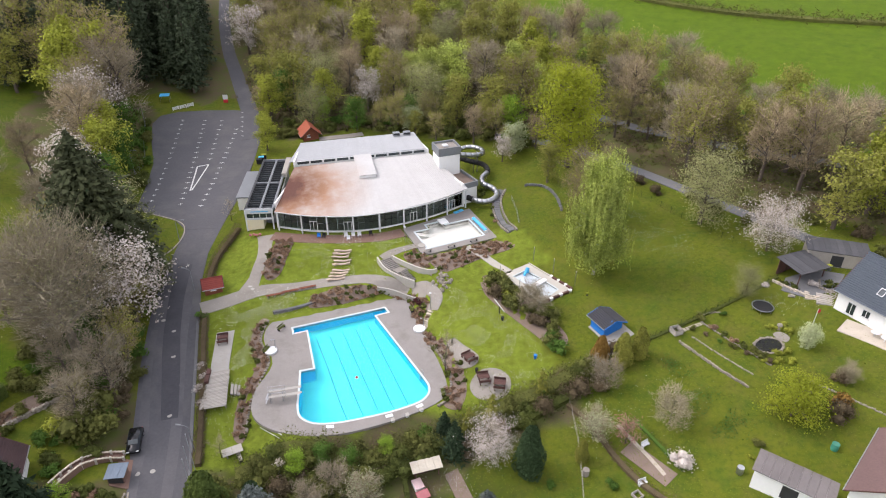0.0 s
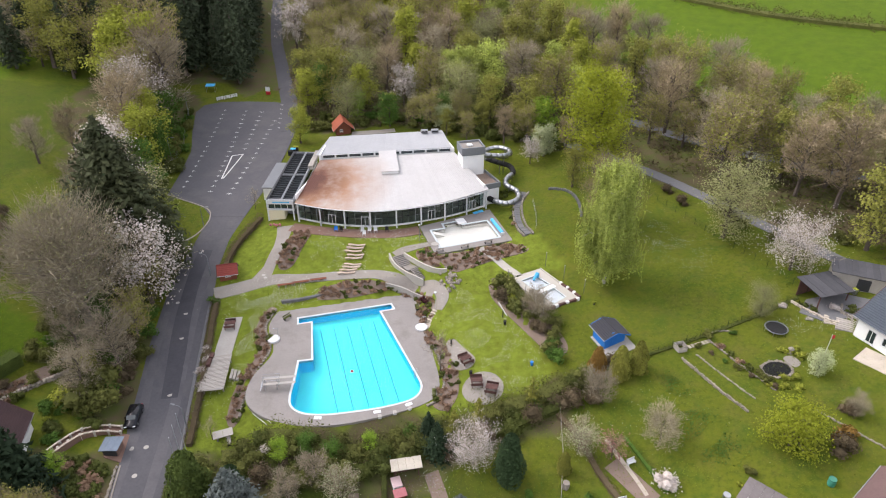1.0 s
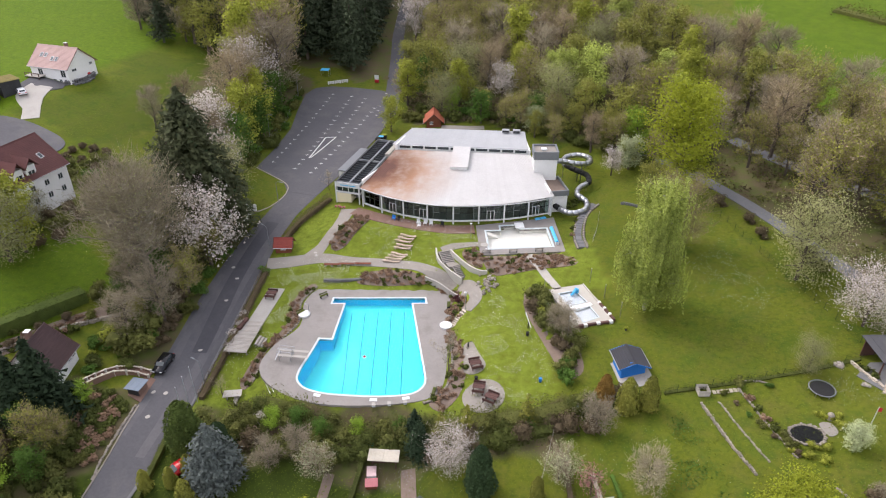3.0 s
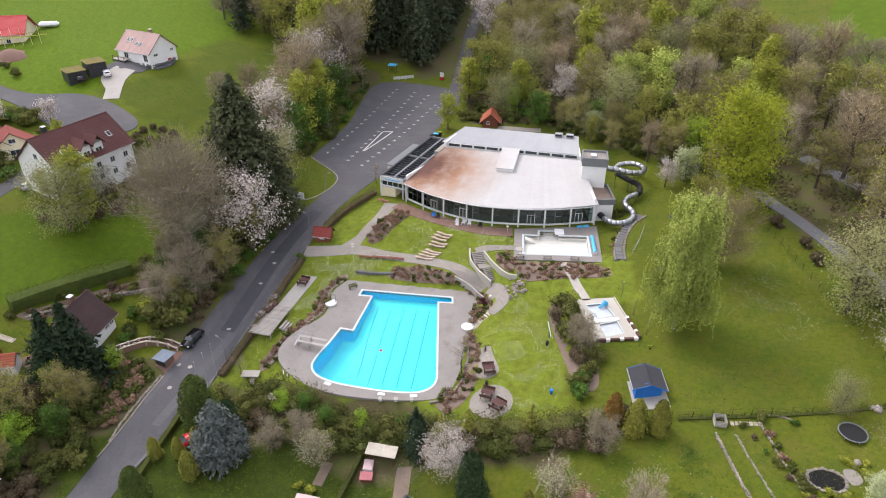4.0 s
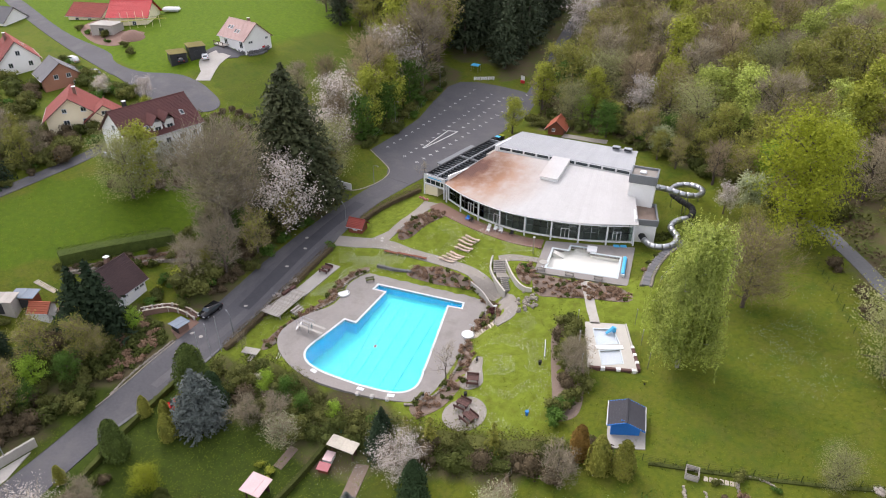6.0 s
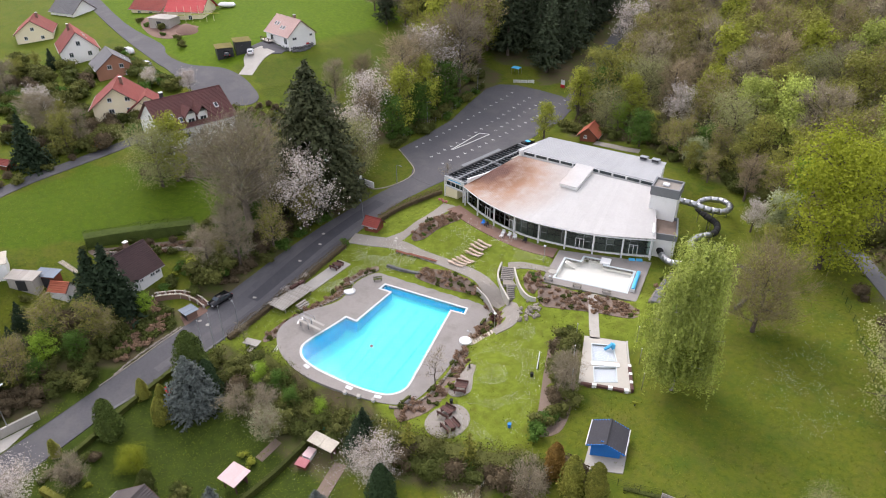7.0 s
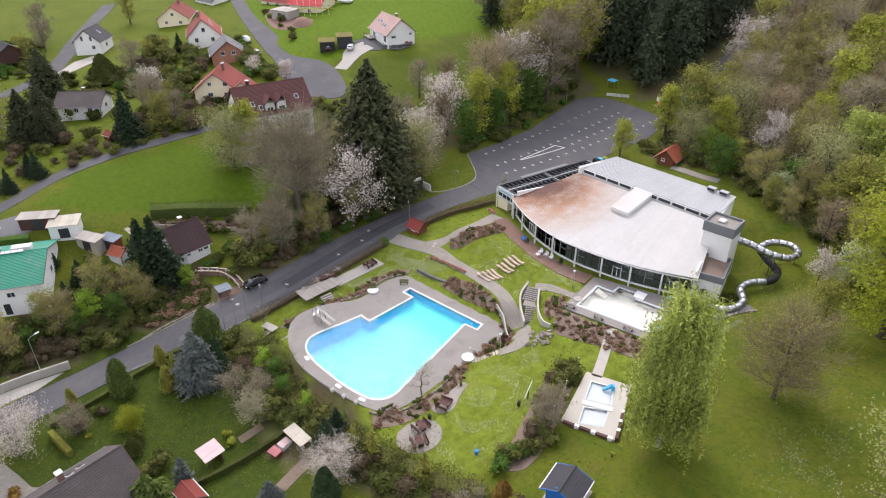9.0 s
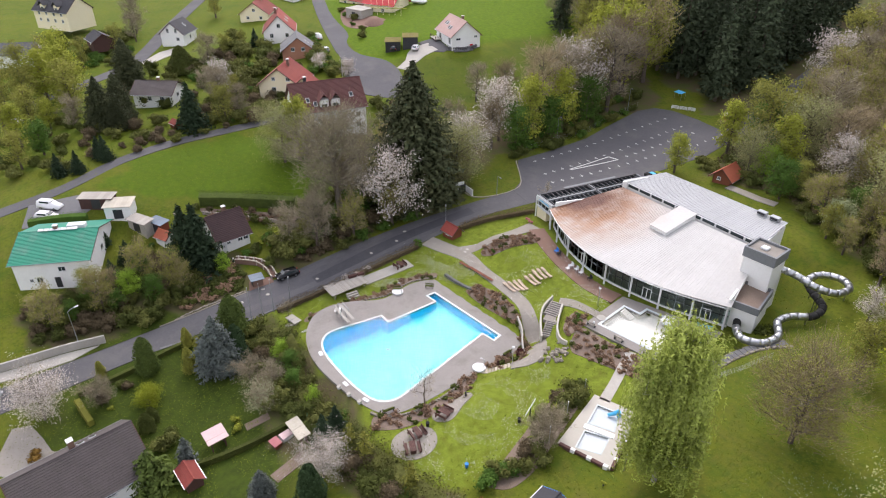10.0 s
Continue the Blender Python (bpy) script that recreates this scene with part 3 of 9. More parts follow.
deep = np.maximum(deep, 0.4 * inside([(-128, 113), (-106, 112), (-96, 116), (-92, 150), (-104, 168), (-130, 160), (-120, 140)], wob_x, wob_y))   # unmown slope
# the meadow's shade, painted as a darker grass colour
deep = np.maximum(deep, 0.35 * inside([(-98, 62), (-93, 40), (-78, 34), (-70, 44), (-66, 54), (-62, 68), (-62, 80), (-76, 82), (-88, 76)], wob_x, wob_y))
zone.data.foreach_set("color", np.stack([litter, lush, lawn, deep], 1).ravel().astype(np.float32))
ground_mesh.shade_smooth()


def ground_material():
    m = material("grass", (0.122, 0.138, 0.013), (0.07, 0.098, 0.01), 0.95, coarse=0.06, fine=1.6, bump=0.7, bump_scale=5.0)
    nt = m.node_tree
    b = nt.nodes["Principled BSDF"]
    b.inputs["Specular IOR Level"].default_value = 0.1
    pos = nt.nodes.new("ShaderNodeNewGeometry").outputs["Position"]
    col = b.inputs["Base Color"].links[0].from_socket
    at = nt.nodes.new("ShaderNodeAttribute")
    at.attribute_name = "zone"
    sep = nt.nodes.new("ShaderNodeSeparateColor")
    nt.links.new(at.outputs["Color"], sep.inputs["Color"])
    k = nt.nodes.new("ShaderNodeMath")
    k.operation = "MULTIPLY"
    k.inputs[1].default_value = 0.55
    nt.links.new(noise_of(nt, pos, 0.35, 6.0, 0.7, 0.45, 0.75), k.inputs[0])
    col = mix_rgb(nt, col, (0.13, 0.115, 0.032), k.outputs[0])
    k2 = nt.nodes.new("ShaderNodeMath")
    k2.operation = "MULTIPLY"
    k2.inputs[1].default_value = 0.6
    nt.links.new(noise_of(nt, pos, 1.6, 5.0, 0.7, 0.5, 0.8), k2.inputs[0])
    col = mix_rgb(nt, col, (0.035, 0.06, 0.008), k2.outputs[0])
    k3 = nt.nodes.new("ShaderNodeMath")
    k3.operation = "MULTIPLY"
    k3.inputs[1].default_value = 0.6
    nt.links.new(noise_of(nt, pos, 0.22, 7.0, 0.72, 0.5, 0.68), k3.inputs[0])
    col = mix_rgb(nt, col, (0.045, 0.09, 0.01), k3.outputs[0])
    lushk = nt.nodes.new("ShaderNodeMath")
    lushk.operation = "MULTIPLY"
    lushk.inputs[1].default_value = 0.75
    nt.links.new(sep.outputs["Green"], lushk.inputs[0])
    rich = mix_rgb(nt, (0.108, 0.185, 0.004), (0.056, 0.112, 0.004), noise_of(nt, pos, 0.9, 6.0, 0.75, 0.35, 0.65))
    xyz, east = nt.nodes.new("ShaderNodeSeparateXYZ"), nt.nodes.new("ShaderNodeMapRange")
    nt.links.new(pos, xyz.inputs[0])
    nt.links.new(xyz.outputs["X"], east.inputs["Value"])
    east.inputs["From Min"].default_value, east.inputs["From Max"].default_value = -40.0, 40.0
    crop = mix_rgb(nt, (0.098, 0.165, 0.005), (0.045, 0.09, 0.005), noise_of(nt, pos, 0.3, 9.0, 0.8, 0.3, 0.7))
    rich = mix_rgb(nt, rich, crop, east.outputs["Result"])
    col = mix_rgb(nt, col, rich, lushk.outputs[0])
    deepk = nt.nodes.new("ShaderNodeMath")
    deepk.operation = "MULTIPLY"
    deepk.inputs[1].default_value = 0.9
    nt.links.new(at.outputs["Alpha"], deepk.inputs[0])
    # dark green for long grass; also paints the shade on gardens and meadow
    shaded_grass = mix_rgb(nt, (0.05, 0.074, 0.01), (0.025, 0.043, 0.008), noise_of(nt, pos, 0.7, 6.0, 0.75, 0.35, 0.65))
    col = mix_rgb(nt, col, shaded_grass, deepk.outputs[0])
    lawnk = nt.nodes.new("ShaderNodeMath")
    lawnk.operation = "MULTIPLY"
    nt.links.new(sep.outputs["Blue"], lawnk.inputs[0])
    nt.links.new(noise_of(nt, pos, 0.8, 6.0, 0.7, 0.3, 0.6), lawnk.inputs[1])
    col = mix_rgb(nt, col, (0.165, 0.215, 0.024), lawnk.outputs[0])
    brown = mix_rgb(nt, (0.105, 0.085, 0.048), (0.085, 0.105, 0.026), noise_of(nt, pos, 0.25, 5.0, 0.65, 0.4, 0.65))
    col = mix_rgb(nt, col, brown, sep.outputs["Red"])
    nt.links.new(col, b.inputs["Base Color"])
    return m


M["grass"] = ground_material()
ground_mesh.materials.append(M["grass"])
tagged(new("ground", ground_mesh), "spring meadow and lawn with bare earth under the trees", "ground", kind="structure")


def sheet(name, label, category, mat, bm, kind="structure"):
    return tagged(part(name, bm, mat), label, category, kind=kind)


# ---- roads ----
sheet("road", "worn grey asphalt road beside the pool grounds", "road", "asphalt", drape(ROAD, 0.07, 0.4))
M["asphalt_dark"] = material("asphalt_dark", (0.074, 0.073, 0.082), (0.056, 0.055, 0.063), 0.8, coarse=0.3, fine=3.0, bump=0.15, stain=(0.1, 0.098, 0.1), stain_scale=0.4)
M["asphalt_worn"] = material("asphalt_worn", (0.124, 0.121, 0.128), (0.094, 0.092, 0.099), 0.85, coarse=0.15, fine=2.5, bump=0.15, stain=(0.085, 0.083, 0.088), stain_scale=0.3, stain_amount=0.6)
sheet("road_patch", "dark resurfaced strip in the road", "road", "asphalt_dark", drape(ribbon([(-40.2, 70), (-42.6, 78), (-45.4, 87), (-47.8, 97), (-49.2, 106)], [2.4, 2.8, 2.6, 2.8]), 0.085, 0.02, step=1.2))
sheet("road_patch", "paler worn wheel track along the road", "road", "asphalt_worn", drape(ribbon([(-34.6, 50), (-36.4, 58), (-38.6, 68), (-41.2, 78), (-43.8, 88), (-46, 98)], [1.3, 1.6, 1.4, 1.7]), 0.083, 0.02, step=1.2))
sheet("road_patch", "paler worn track on the shady road edge", "road", "asphalt_worn", drape(ribbon([(-39.4, 52), (-41.4, 60), (-43.2, 68), (-46.2, 78), (-48.6, 88)], [1.0, 1.5, 1.2, 1.0]), 0.081, 0.02, step=1.2))
sheet("road_gutter", "pale paved gutter along the road", "gutter", "asphalt_lane", drape(ribbon([(-31.0, 42), (-33.5, 57.5), (-36.8, 69.5), (-39.5, 80.3), (-42.4, 91.6)], 0.45), 0.095, 0.1, step=1.0))
sheet("road_kerb", "pale worn kerb at the foot of the bank", "kerb", "stone", drape(ribbon([(-41.2, 57.4), (-39.7, 52.3), (-38.2, 47.8), (-36.6, 42)], 0.18), 0.16, 0.4, step=1.0))
sheet("parking", "empty asphalt car park with white bay marks", "parking", "asphalt", drape(PARKING, 0.09, 0.4, step=2.5))
sheet("forest_road", "narrow asphalt lane climbing into the wood", "road", "asphalt", drape(ribbon(FOREST_LANE, [5, 4, 3.4]), 0.12, 0.4))
sheet("village_road", "grey asphalt village street with a turning head", "road", "asphalt", drape(spline([(-105, 107), (-105.5, 103.5), (-111, 97.5), (-116, 95.3), (-123.4, 96.2), (-134, 98), (-144, 98.8), (-151, 98.8), (-200, 102.5), (-260, 110), (-262, 115), (-200, 107.5), (-165, 106.6), (-155, 104), (-147, 103.4), (-138.5, 105), (-129.5, 110.4), (-121, 111.8), (-113, 111), (-107.5, 109.6)], True, 4), 0.14, 0.4, step=3))
sheet("hill_road", "narrow asphalt lane between the gardens", "road", "asphalt", drape(ribbon([(-78, 12), (-82, 25), (-91, 36), (-97, 48), (-100, 60), (-103, 72), (-106, 80)], 3.6), 0.1, 0.4))
sheet("upper_road", "grey asphalt lane past the upper houses", "road", "asphalt", drape(ribbon([(-150, 8), (-172, 32), (-190, 40), (-216, 47), (-262, 62)], 6.0), 0.12, 0.4, step=3))
sheet("wood_path", "grey asphalt footpath along the edge of the wood", "path", "asphalt_lane", drape(ribbon([(70, 92), (64.5, 101), (56.5, 112.5), (49, 123.5), (42.5, 132.5), (36, 140.5), (27, 150), (12, 160)], 2.6), 0.12, 0.4))
sheet("wood_track", "grey gravel track in the wood", "path", "asphalt_lane", drape(ribbon([(112, 112), (90, 124), (70, 136), (52, 150), (38, 164)], 3.0), 0.12, 0.4))

# ---- paths, deck and beds of the baths ----
sheet("entrance_path", "pale paved path from the road to the pool", "path", "path", drape(ribbon([(-42.5, 93.6), (-38.5, 95.6), (-33, 98.3), (-27, 99.2), (-20.5, 100.6), (-14.5, 101.2), (-9.5, 100.2), (-5, 99.2), (-2.4, 97.6)], [3.4, 3.2, 2.3, 2.2, 2.2, 2.3, 3.0]), 0.07, 0.3, step=0.9))
sheet("hall_path", "pale paved path up to the hall", "path", "path", drape(ribbon([(-35.5, 97.2), (-34.8, 101.5), (-34.2, 106), (-34.6, 110), (-35.5, 114)], [3.6, 2.3, 2.3, 2.6, 3.2]), 0.075, 0.3, step=0.9))
sheet("low_path", "pale paved path round the pool corner", "path", "path", drape(ribbon([(-5.6, 99.6), (-3, 98.4), (-1.4, 96.6), (-1.2, 94.8), (-1.9, 93)], 2.2), 0.08, 0.3, step=0.9))
sheet("slab_path", "straight path of pale concrete slabs", "path", "concrete", drape(ribbon([(4.6, 109.6), (8.2, 105.2), (12.2, 100.2)], 1.5), 0.08, 0.3, step=0.8))
sheet("hall_terrace", "terrace of dull red paving along the glass front", "terrace", "brick_red", drape(ribbon([(-34, 113.6), (-27, 112.7), (-20, 112.5), (-13, 113.2), (-8, 115.2)], 3.2), 0.1, 0.3, step=0.9))
pool_deck = sheet("pool_deck", "grey-beige concrete surround of the outdoor pool", "pool deck", "deck", drape(DECK, 0.06, 0.5, holes=[POOL], level=0.0))
spa_deck = sheet("spa_deck", "grey paved surround of the small bathing pool", "pool deck", "deck", drape(SPA_DECK, 0.06, 0.5, holes=[SPA], level=4.05))
kid_deck = sheet("paddling_deck", "cream concrete surround of the paddling pools", "pool deck", "cream_concrete", drape(KID_DECK, 0.08, 0.5, holes=[KID_TOP, KID_LOW], level=4.2))


def basin(name, label, outline, top, depth, floor_mat, wall_mat, water_drop=0.06, rim=0.16, extra=None, rim_mat="pool_rim", water="water"):
    """A pool: rim, walls, floor and water as parts."""
    t = thing(name, label, "pool")
    inner, outer = outline, shrink(outline, -rim)
    part("rim", drape(outer, 0.02, 0.12, holes=[shrink(inner, 0.08)], level=top), rim_mat, t, "pale overflow rim")
    bm = bmesh.new()
    hi = [bm.verts.new((x, y, top + 0.01)) for x, y in inner]
    lo = [bm.verts.new((x, y, top - depth - (extra(x, y) if extra else 0))) for x, y in inner]
    for i in range(len(hi)):
        j = (i + 1) % len(hi)
        bm.faces.new((hi[i], hi[j], lo[j], lo[i]))
    part("basin_wall", bm, wall_mat, t)
    part("basin_floor", drape(inner, 0, 0.05, level=None if extra else top - depth, step=1.2, extra=(lambda x, y: top - depth - extra(x, y) - ground_height(x, y)) if extra else None), floor_mat, t)
    w = part("water_surface", drape(shrink(inner, 0.02), 0, 0.01, level=top - water_drop), water, t, "clear water")
    w.visible_shadow = False
    return t


def deep_end(x, y):
    """The diving corner by the boards is deeper."""
    d = np.hypot(np.asarray(x, float) + 21, np.asarray(y, float) - 71)
    return 1.7 * (1 - smooth(4, 11, d))


pool = basin("swimming_pool", "large bright blue outdoor pool with dark lane lines", POOL, 0.07, 1.7, "pool_floor", "pool_wall", extra=deep_end, rim=0.24)
for k in range(5):
    a, b = Vector((-21.6 + 2.13 * k, 88.3 + 0.9 * k, 0)), Vector((-13.9 + 2.18 * k, 69.9 + 0.68 * k, 0))
    bm = bmesh.new()
    side = (b - a).normalized().cross(Vector((0, 0, 1))) * 0.065
    prev = None
    for j in range(13):
        p = a.lerp(b, j / 12)
        z = 0.07 - 1.7 - float(deep_end(p.x, p.y)) + 0.05
        row = [bm.verts.new((p.x - side.x, p.y - side.y, z)), bm.verts.new((p.x + side.x, p.y + side.y, z))]
        if prev:
            bm.faces.new((prev[0], prev[1], row[1], row[0]))
        prev = row
    part("lane_line", bm, "pool_line", pool)
spa = basin("bathing_pool", "small cream-tiled bathing pool with steps", SPA, 4.12, 1.0, "spa_floor", "spa_floor", rim=0.3, water="spa_water")
kid_top = basin("paddling_pool", "shallow pale blue paddling pool", KID_TOP, 4.29, 0.3, "kid_floor", "kid_floor", rim=0.1, water="spa_water")
kid_low = basin("paddling_pool", "shallow pale blue lower paddling pool", KID_LOW, 4.29, 0.3, "kid_floor", "kid_floor", rim=0.1, water="spa_water")

# beds of bark mulch
BEDS = [
    ("slope bed above the pool", [(-23.6, 94.4), (-23, 97.0), (-19.6, 98.9), (-14.5, 99.6), (-9.8, 98.8), (-6.6, 97.9), (-7.4, 97.5), (-10.6, 98.7), (-14.5, 97.2), (-18.5, 95.6)]),
    ("bed by the hall path", [(-33.2, 102), (-31.6, 101), (-30, 103), (-29.4, 108), (-29.6, 112), (-32.4, 112), (-33, 107)]),
    ("bed below the stairs", [(-8.6, 98.2), (-5.6, 98.2), (-2.8, 95.5), (-2.4, 92), (-4.2, 90.2), (-5.4, 94), (-6.2, 97.6)]),
    ("bed east of the pool", [(-3.9, 88), (-1.6, 87), (1.0, 83.6), (3.0, 79), (3.6, 74), (2.4, 70.4), (0, 71.2), (1.1, 75.6), (-0.6, 82)]),
] + [
    ("bed west of the pool", [(-28.6, 66), (-28.2, 69), (-29, 74), (-27.6, 80), (-30.4, 86), (-30.2, 91), (-31.6, 91), (-32, 86), (-29.6, 80), (-31, 74), (-30.2, 67.4)]),
    ("bed below the bathing pool", [(-3.2, 105.6), (2, 108), (9, 111.6), (12.6, 111), (13.6, 108), (8, 105.6), (3, 103), (0, 102)]),
    ("bed beside the stairs", [(-7.4, 107.4), (-4.6, 107.6), (-3, 105.2), (-2.6, 103), (-4.8, 103.4), (-7, 105.6)]),
    ("long hedge bed", [(6.8, 99.8), (8.6, 99.8), (11.4, 97), (14.8, 92.4), (18.4, 87), (20, 82.5), (17.8, 80.2), (16.2, 82.6), (13.4, 86.6), (9.9, 91.6), (7.4, 95.8)]),
]
for what, outline in BEDS:
    sheet("planting_bed", "brown bark mulch in the " + what, "bed", "mulch", drape(spline(outline, True, 4), 0.055, 0.25, step=1.0))

# ---- the bathing hall ----
EAVE = spline([(-33.6, 116.0, 8.3), (-27.2, 114.5, 8.3), (-20.8, 114.1, 8.3), (-14.5, 114.9, 8.35), (-7, 117.8, 8.4), (-1, 121.2, 8.5), (5.3, 126.2, 8.6)], steps=16)
ROOF_BACK = [(-32.2, 131.2, 11.2), (-3.2, 138.9, 11.3)]
UPPER_FRONT, UPPER_BACK = [(-33.4, 132.0, 12.05), (-3.9, 139.6, 12.15)], [(-32.4, 141.4, 12.7), (-7.0, 147.9, 12.9)]


def along(line, s):
    p = np.array(line, float)
    d = np.append(0, np.cumsum(np.linalg.norm(np.diff(p[:, :2], axis=0), axis=1)))
    return Vector([float(np.interp(s * d[-1], d, p[:, k])) for k in range(3)])


def rust_roof_material():
    """Standing-seam sheet, white-grey, with a rusty smoke stain at one corner."""
    m = material("roof_sheet", (0.53, 0.522, 0.508), (0.465, 0.457, 0.444), 0.5, coarse=0.25, fine=2.0, vary=0.025, stain=(0.33, 0.31, 0.29), stain_scale=0.4, stain_amount=0.15)
    nt = m.node_tree
    b = nt.nodes["Principled BSDF"]
    col = b.inputs["Base Color"].links[0].from_socket
    geo = nt.nodes.new("ShaderNodeNewGeometry").outputs["Position"]
    for centre, size, colour, amount in (((-32.0, 122.5, 9.2), 18.0, (0.36, 0.19, 0.1), 0.95), ((-32.8, 124.0, 9.4), 9.5, (0.12, 0.05, 0.035), 0.95)):
        d = nt.nodes.new("ShaderNodeVectorMath")
        d.operation = "DISTANCE"
        d.inputs[1].default_value = centre
        nt.links.new(geo, d.inputs[0])
        r, n, k = nt.nodes.new("ShaderNodeMapRange"), noise_of(nt, geo, 0.3, 5.0, 0.6, 0.05, 0.6), nt.nodes.new("ShaderNodeMath")
        nt.links.new(d.outputs["Value"], r.inputs["Value"])
        r.inputs["From Min"].default_value, r.inputs["From Max"].default_value = size * 0.12, size
        r.inputs["To Min"].default_value, r.inputs["To Max"].default_value = amount * 1.5, 0.0
        k.operation, k.use_clamp = "MULTIPLY", True
        nt.links.new(r.outputs["Result"], k.inputs[0])
        nt.links.new(n, k.inputs[1])
        col = mix_rgb(nt, col, colour, k.outputs[0])
    nt.links.new(col, b.inputs["Base Color"])
    return m


M["roof_sheet"] = rust_roof_material()
hall = thing("bathing_hall", "long bathing hall with a curved glass front and pale sheet roof", "building")


M["upper_sheet"] = material("upper_sheet", (0.42, 0.428, 0.435), (0.36, 0.367, 0.373), 0.5, coarse=0.25, fine=2.0, vary=0.02)


def roof_panels(front, back, count, parent, sheet_mat="roof_sheet"):
    """Sheets with an upstanding seam along one edge."""
    for i in range(count):
        bm = bmesh.new()
        rows = []
        for j in range(5):
            t = j / 4
            a, b = along(front, i / count).lerp(along(back, i / count), t), along(front, (i + 1) / count).lerp(along(back, (i + 1) / count), t)
            way = (b - a).normalized()
            up = Vector((0, 0, 1))
            half = (a + b) / 2
            rows.append([bm.verts.new(q) for q in (a + up * 0.05, a + up * 0.05 + way * 0.05, a + way * 0.06, half - way * 0.03, half - way * 0.025 + up * 0.05, half + way * 0.025 + up * 0.05, half + way * 0.03, b, b - up * 0.12, a - up * 0.12)])
        for r0, r1 in zip(rows, rows[1:]):
            for k in range(10):
                bm.faces.new((r0[k], r0[(k + 1) % 10], r1[(k + 1) % 10], r1[k]))
        bm.faces.new(rows[0][::-1])
        bm.faces.new(rows[-1])
        bmesh.ops.recalc_face_normals(bm, faces=bm.faces)
        part("roof_panel", bm, sheet_mat, parent)


lower_roof = part("lower_roof", box(-0.1, 0.1, -0.1, 0.1, -0.1, 0.1, pose(-18, 128, 10)), "frame_white", hall)
upper_roof = part("upper_roof", box(-0.1, 0.1, -0.1, 0.1, -0.1, 0.1, pose(-18, 140, 12)), "frame_white", hall)
roof_panels(EAVE, ROOF_BACK, 46, lower_roof)
roof_panels(UPPER_FRONT, UPPER_BACK, 34, upper_roof, "upper_sheet")


def curtain(line, z0, z1, thick=0.2):
    """A wall of that thickness along a line of points, from z0 to z1."""
    bm = bmesh.new()
    p = np.array([q[:2] for q in line], float)
    w = np.gradient(p, axis=0)
    n = np.stack([-w[:, 1], w[:, 0]], 1) / np.linalg.norm(w, axis=1)[:, None] * thick / 2
    rows = [[bm.verts.new((*q, z)) for q, z in ((a + b, z0), (a + b, z1), (a - b, z1), (a - b, z0))] for a, b in zip(p, n)]
    for r0, r1 in zip(rows, rows[1:]):
        for k in range(4):
            bm.faces.new((r0[k], r0[(k + 1) % 4], r1[(k + 1) % 4], r1[k]))
    bm.faces.new(rows[0][::-1])
    bm.faces.new(rows[-1])
    bmesh.ops.recalc_face_normals(bm, faces=bm.faces)
    return bm


eave_xy = np.array([q[:2] for q in EAVE])
way = np.gradient(eave_xy, axis=0)
back_way = np.stack([-way[:, 1], way[:, 0]], 1) / np.linalg.norm(way, axis=1)[:, None]
FRONT = eave_xy + back_way * 1.3
part("fascia", curtain(eave_xy - back_way * 0.06, 8.15, 8.32, 0.12), "frame_white", hall, "pale metal gutter edge")
part("plinth", curtain(FRONT, 3.8, 4.35, 0.3), "white_wall", hall)
part("head_beam", curtain(FRONT, 8.0, 8.35, 0.25), "grey_clad", hall)
part("hall_floor", drape([tuple(q) for q in FRONT] + [(-3.5, 138.5), (-32, 131)], 0, 0.3, level=4.2), "cream_concrete", hall)
for a, b, z in (((-33.6, 117.2), (-32.2, 131.2), 9.6), ((-32.2, 131.2), (-32.6, 141.2), 12.4), ((-32.6, 141.2), (-7.2, 147.6), 12.6), ((-7.2, 147.6), (-3.4, 139), 12.2), ((4.4, 126.6), (-3.2, 138.8), 9.4)):
    part("side_wall", curtain([a, tuple(np.add(a, b) / 2), b], 3.6, z, 0.3), "white_wall", hall)
part("inner_wall", curtain([(-31.9, 131.4), (-18, 135), (-3.4, 139)], 4.0, 11.0, 0.2), "cream_wall", hall)
panes = 30
flen = np.append(0, np.cumsum(np.linalg.norm(np.diff(FRONT, axis=0), axis=1)))


def front_at(s, off=0.0):
    q = np.array([np.interp(s * flen[-1], flen, FRONT[:, k]) for k in range(2)])
    return q + np.array([np.interp(s * flen[-1], flen, back_way[:, k]) for k in range(2)]) * off


for i in range(panes):
    a, b = front_at(i / panes), front_at((i + 1) / panes)
    mid, turn, w = (a + b) / 2, math.degrees(math.atan2(*(b - a)[::-1])), np.linalg.norm(b - a)
    win = part("window", box(-w / 2, w / 2, -0.02, 0.02, 4.35, 8.0, pose(mid[0], mid[1], 0, 0, 0, turn)), "clear_pane", hall)
    win.visible_shadow = False
    bm = box(-w / 2 - 0.04, -w / 2 + 0.04, -0.07, 0.07, 4.35, 8.0)
    add_box(bm, -w / 2 + 0.05, w / 2 - 0.05, -0.05, 0.05, 5.9, 5.98)
    add_box(bm, -w / 2 + 0.05, w / 2 - 0.05, -0.05, 0.05, 6.95, 7.01)
    bmesh.ops.transform(bm, matrix=pose(mid[0], mid[1], 0, 0, 0, turn), verts=bm.verts)
    part("frame", bm, "frame_grey" if i % 3 == 0 else "dark_metal", win)
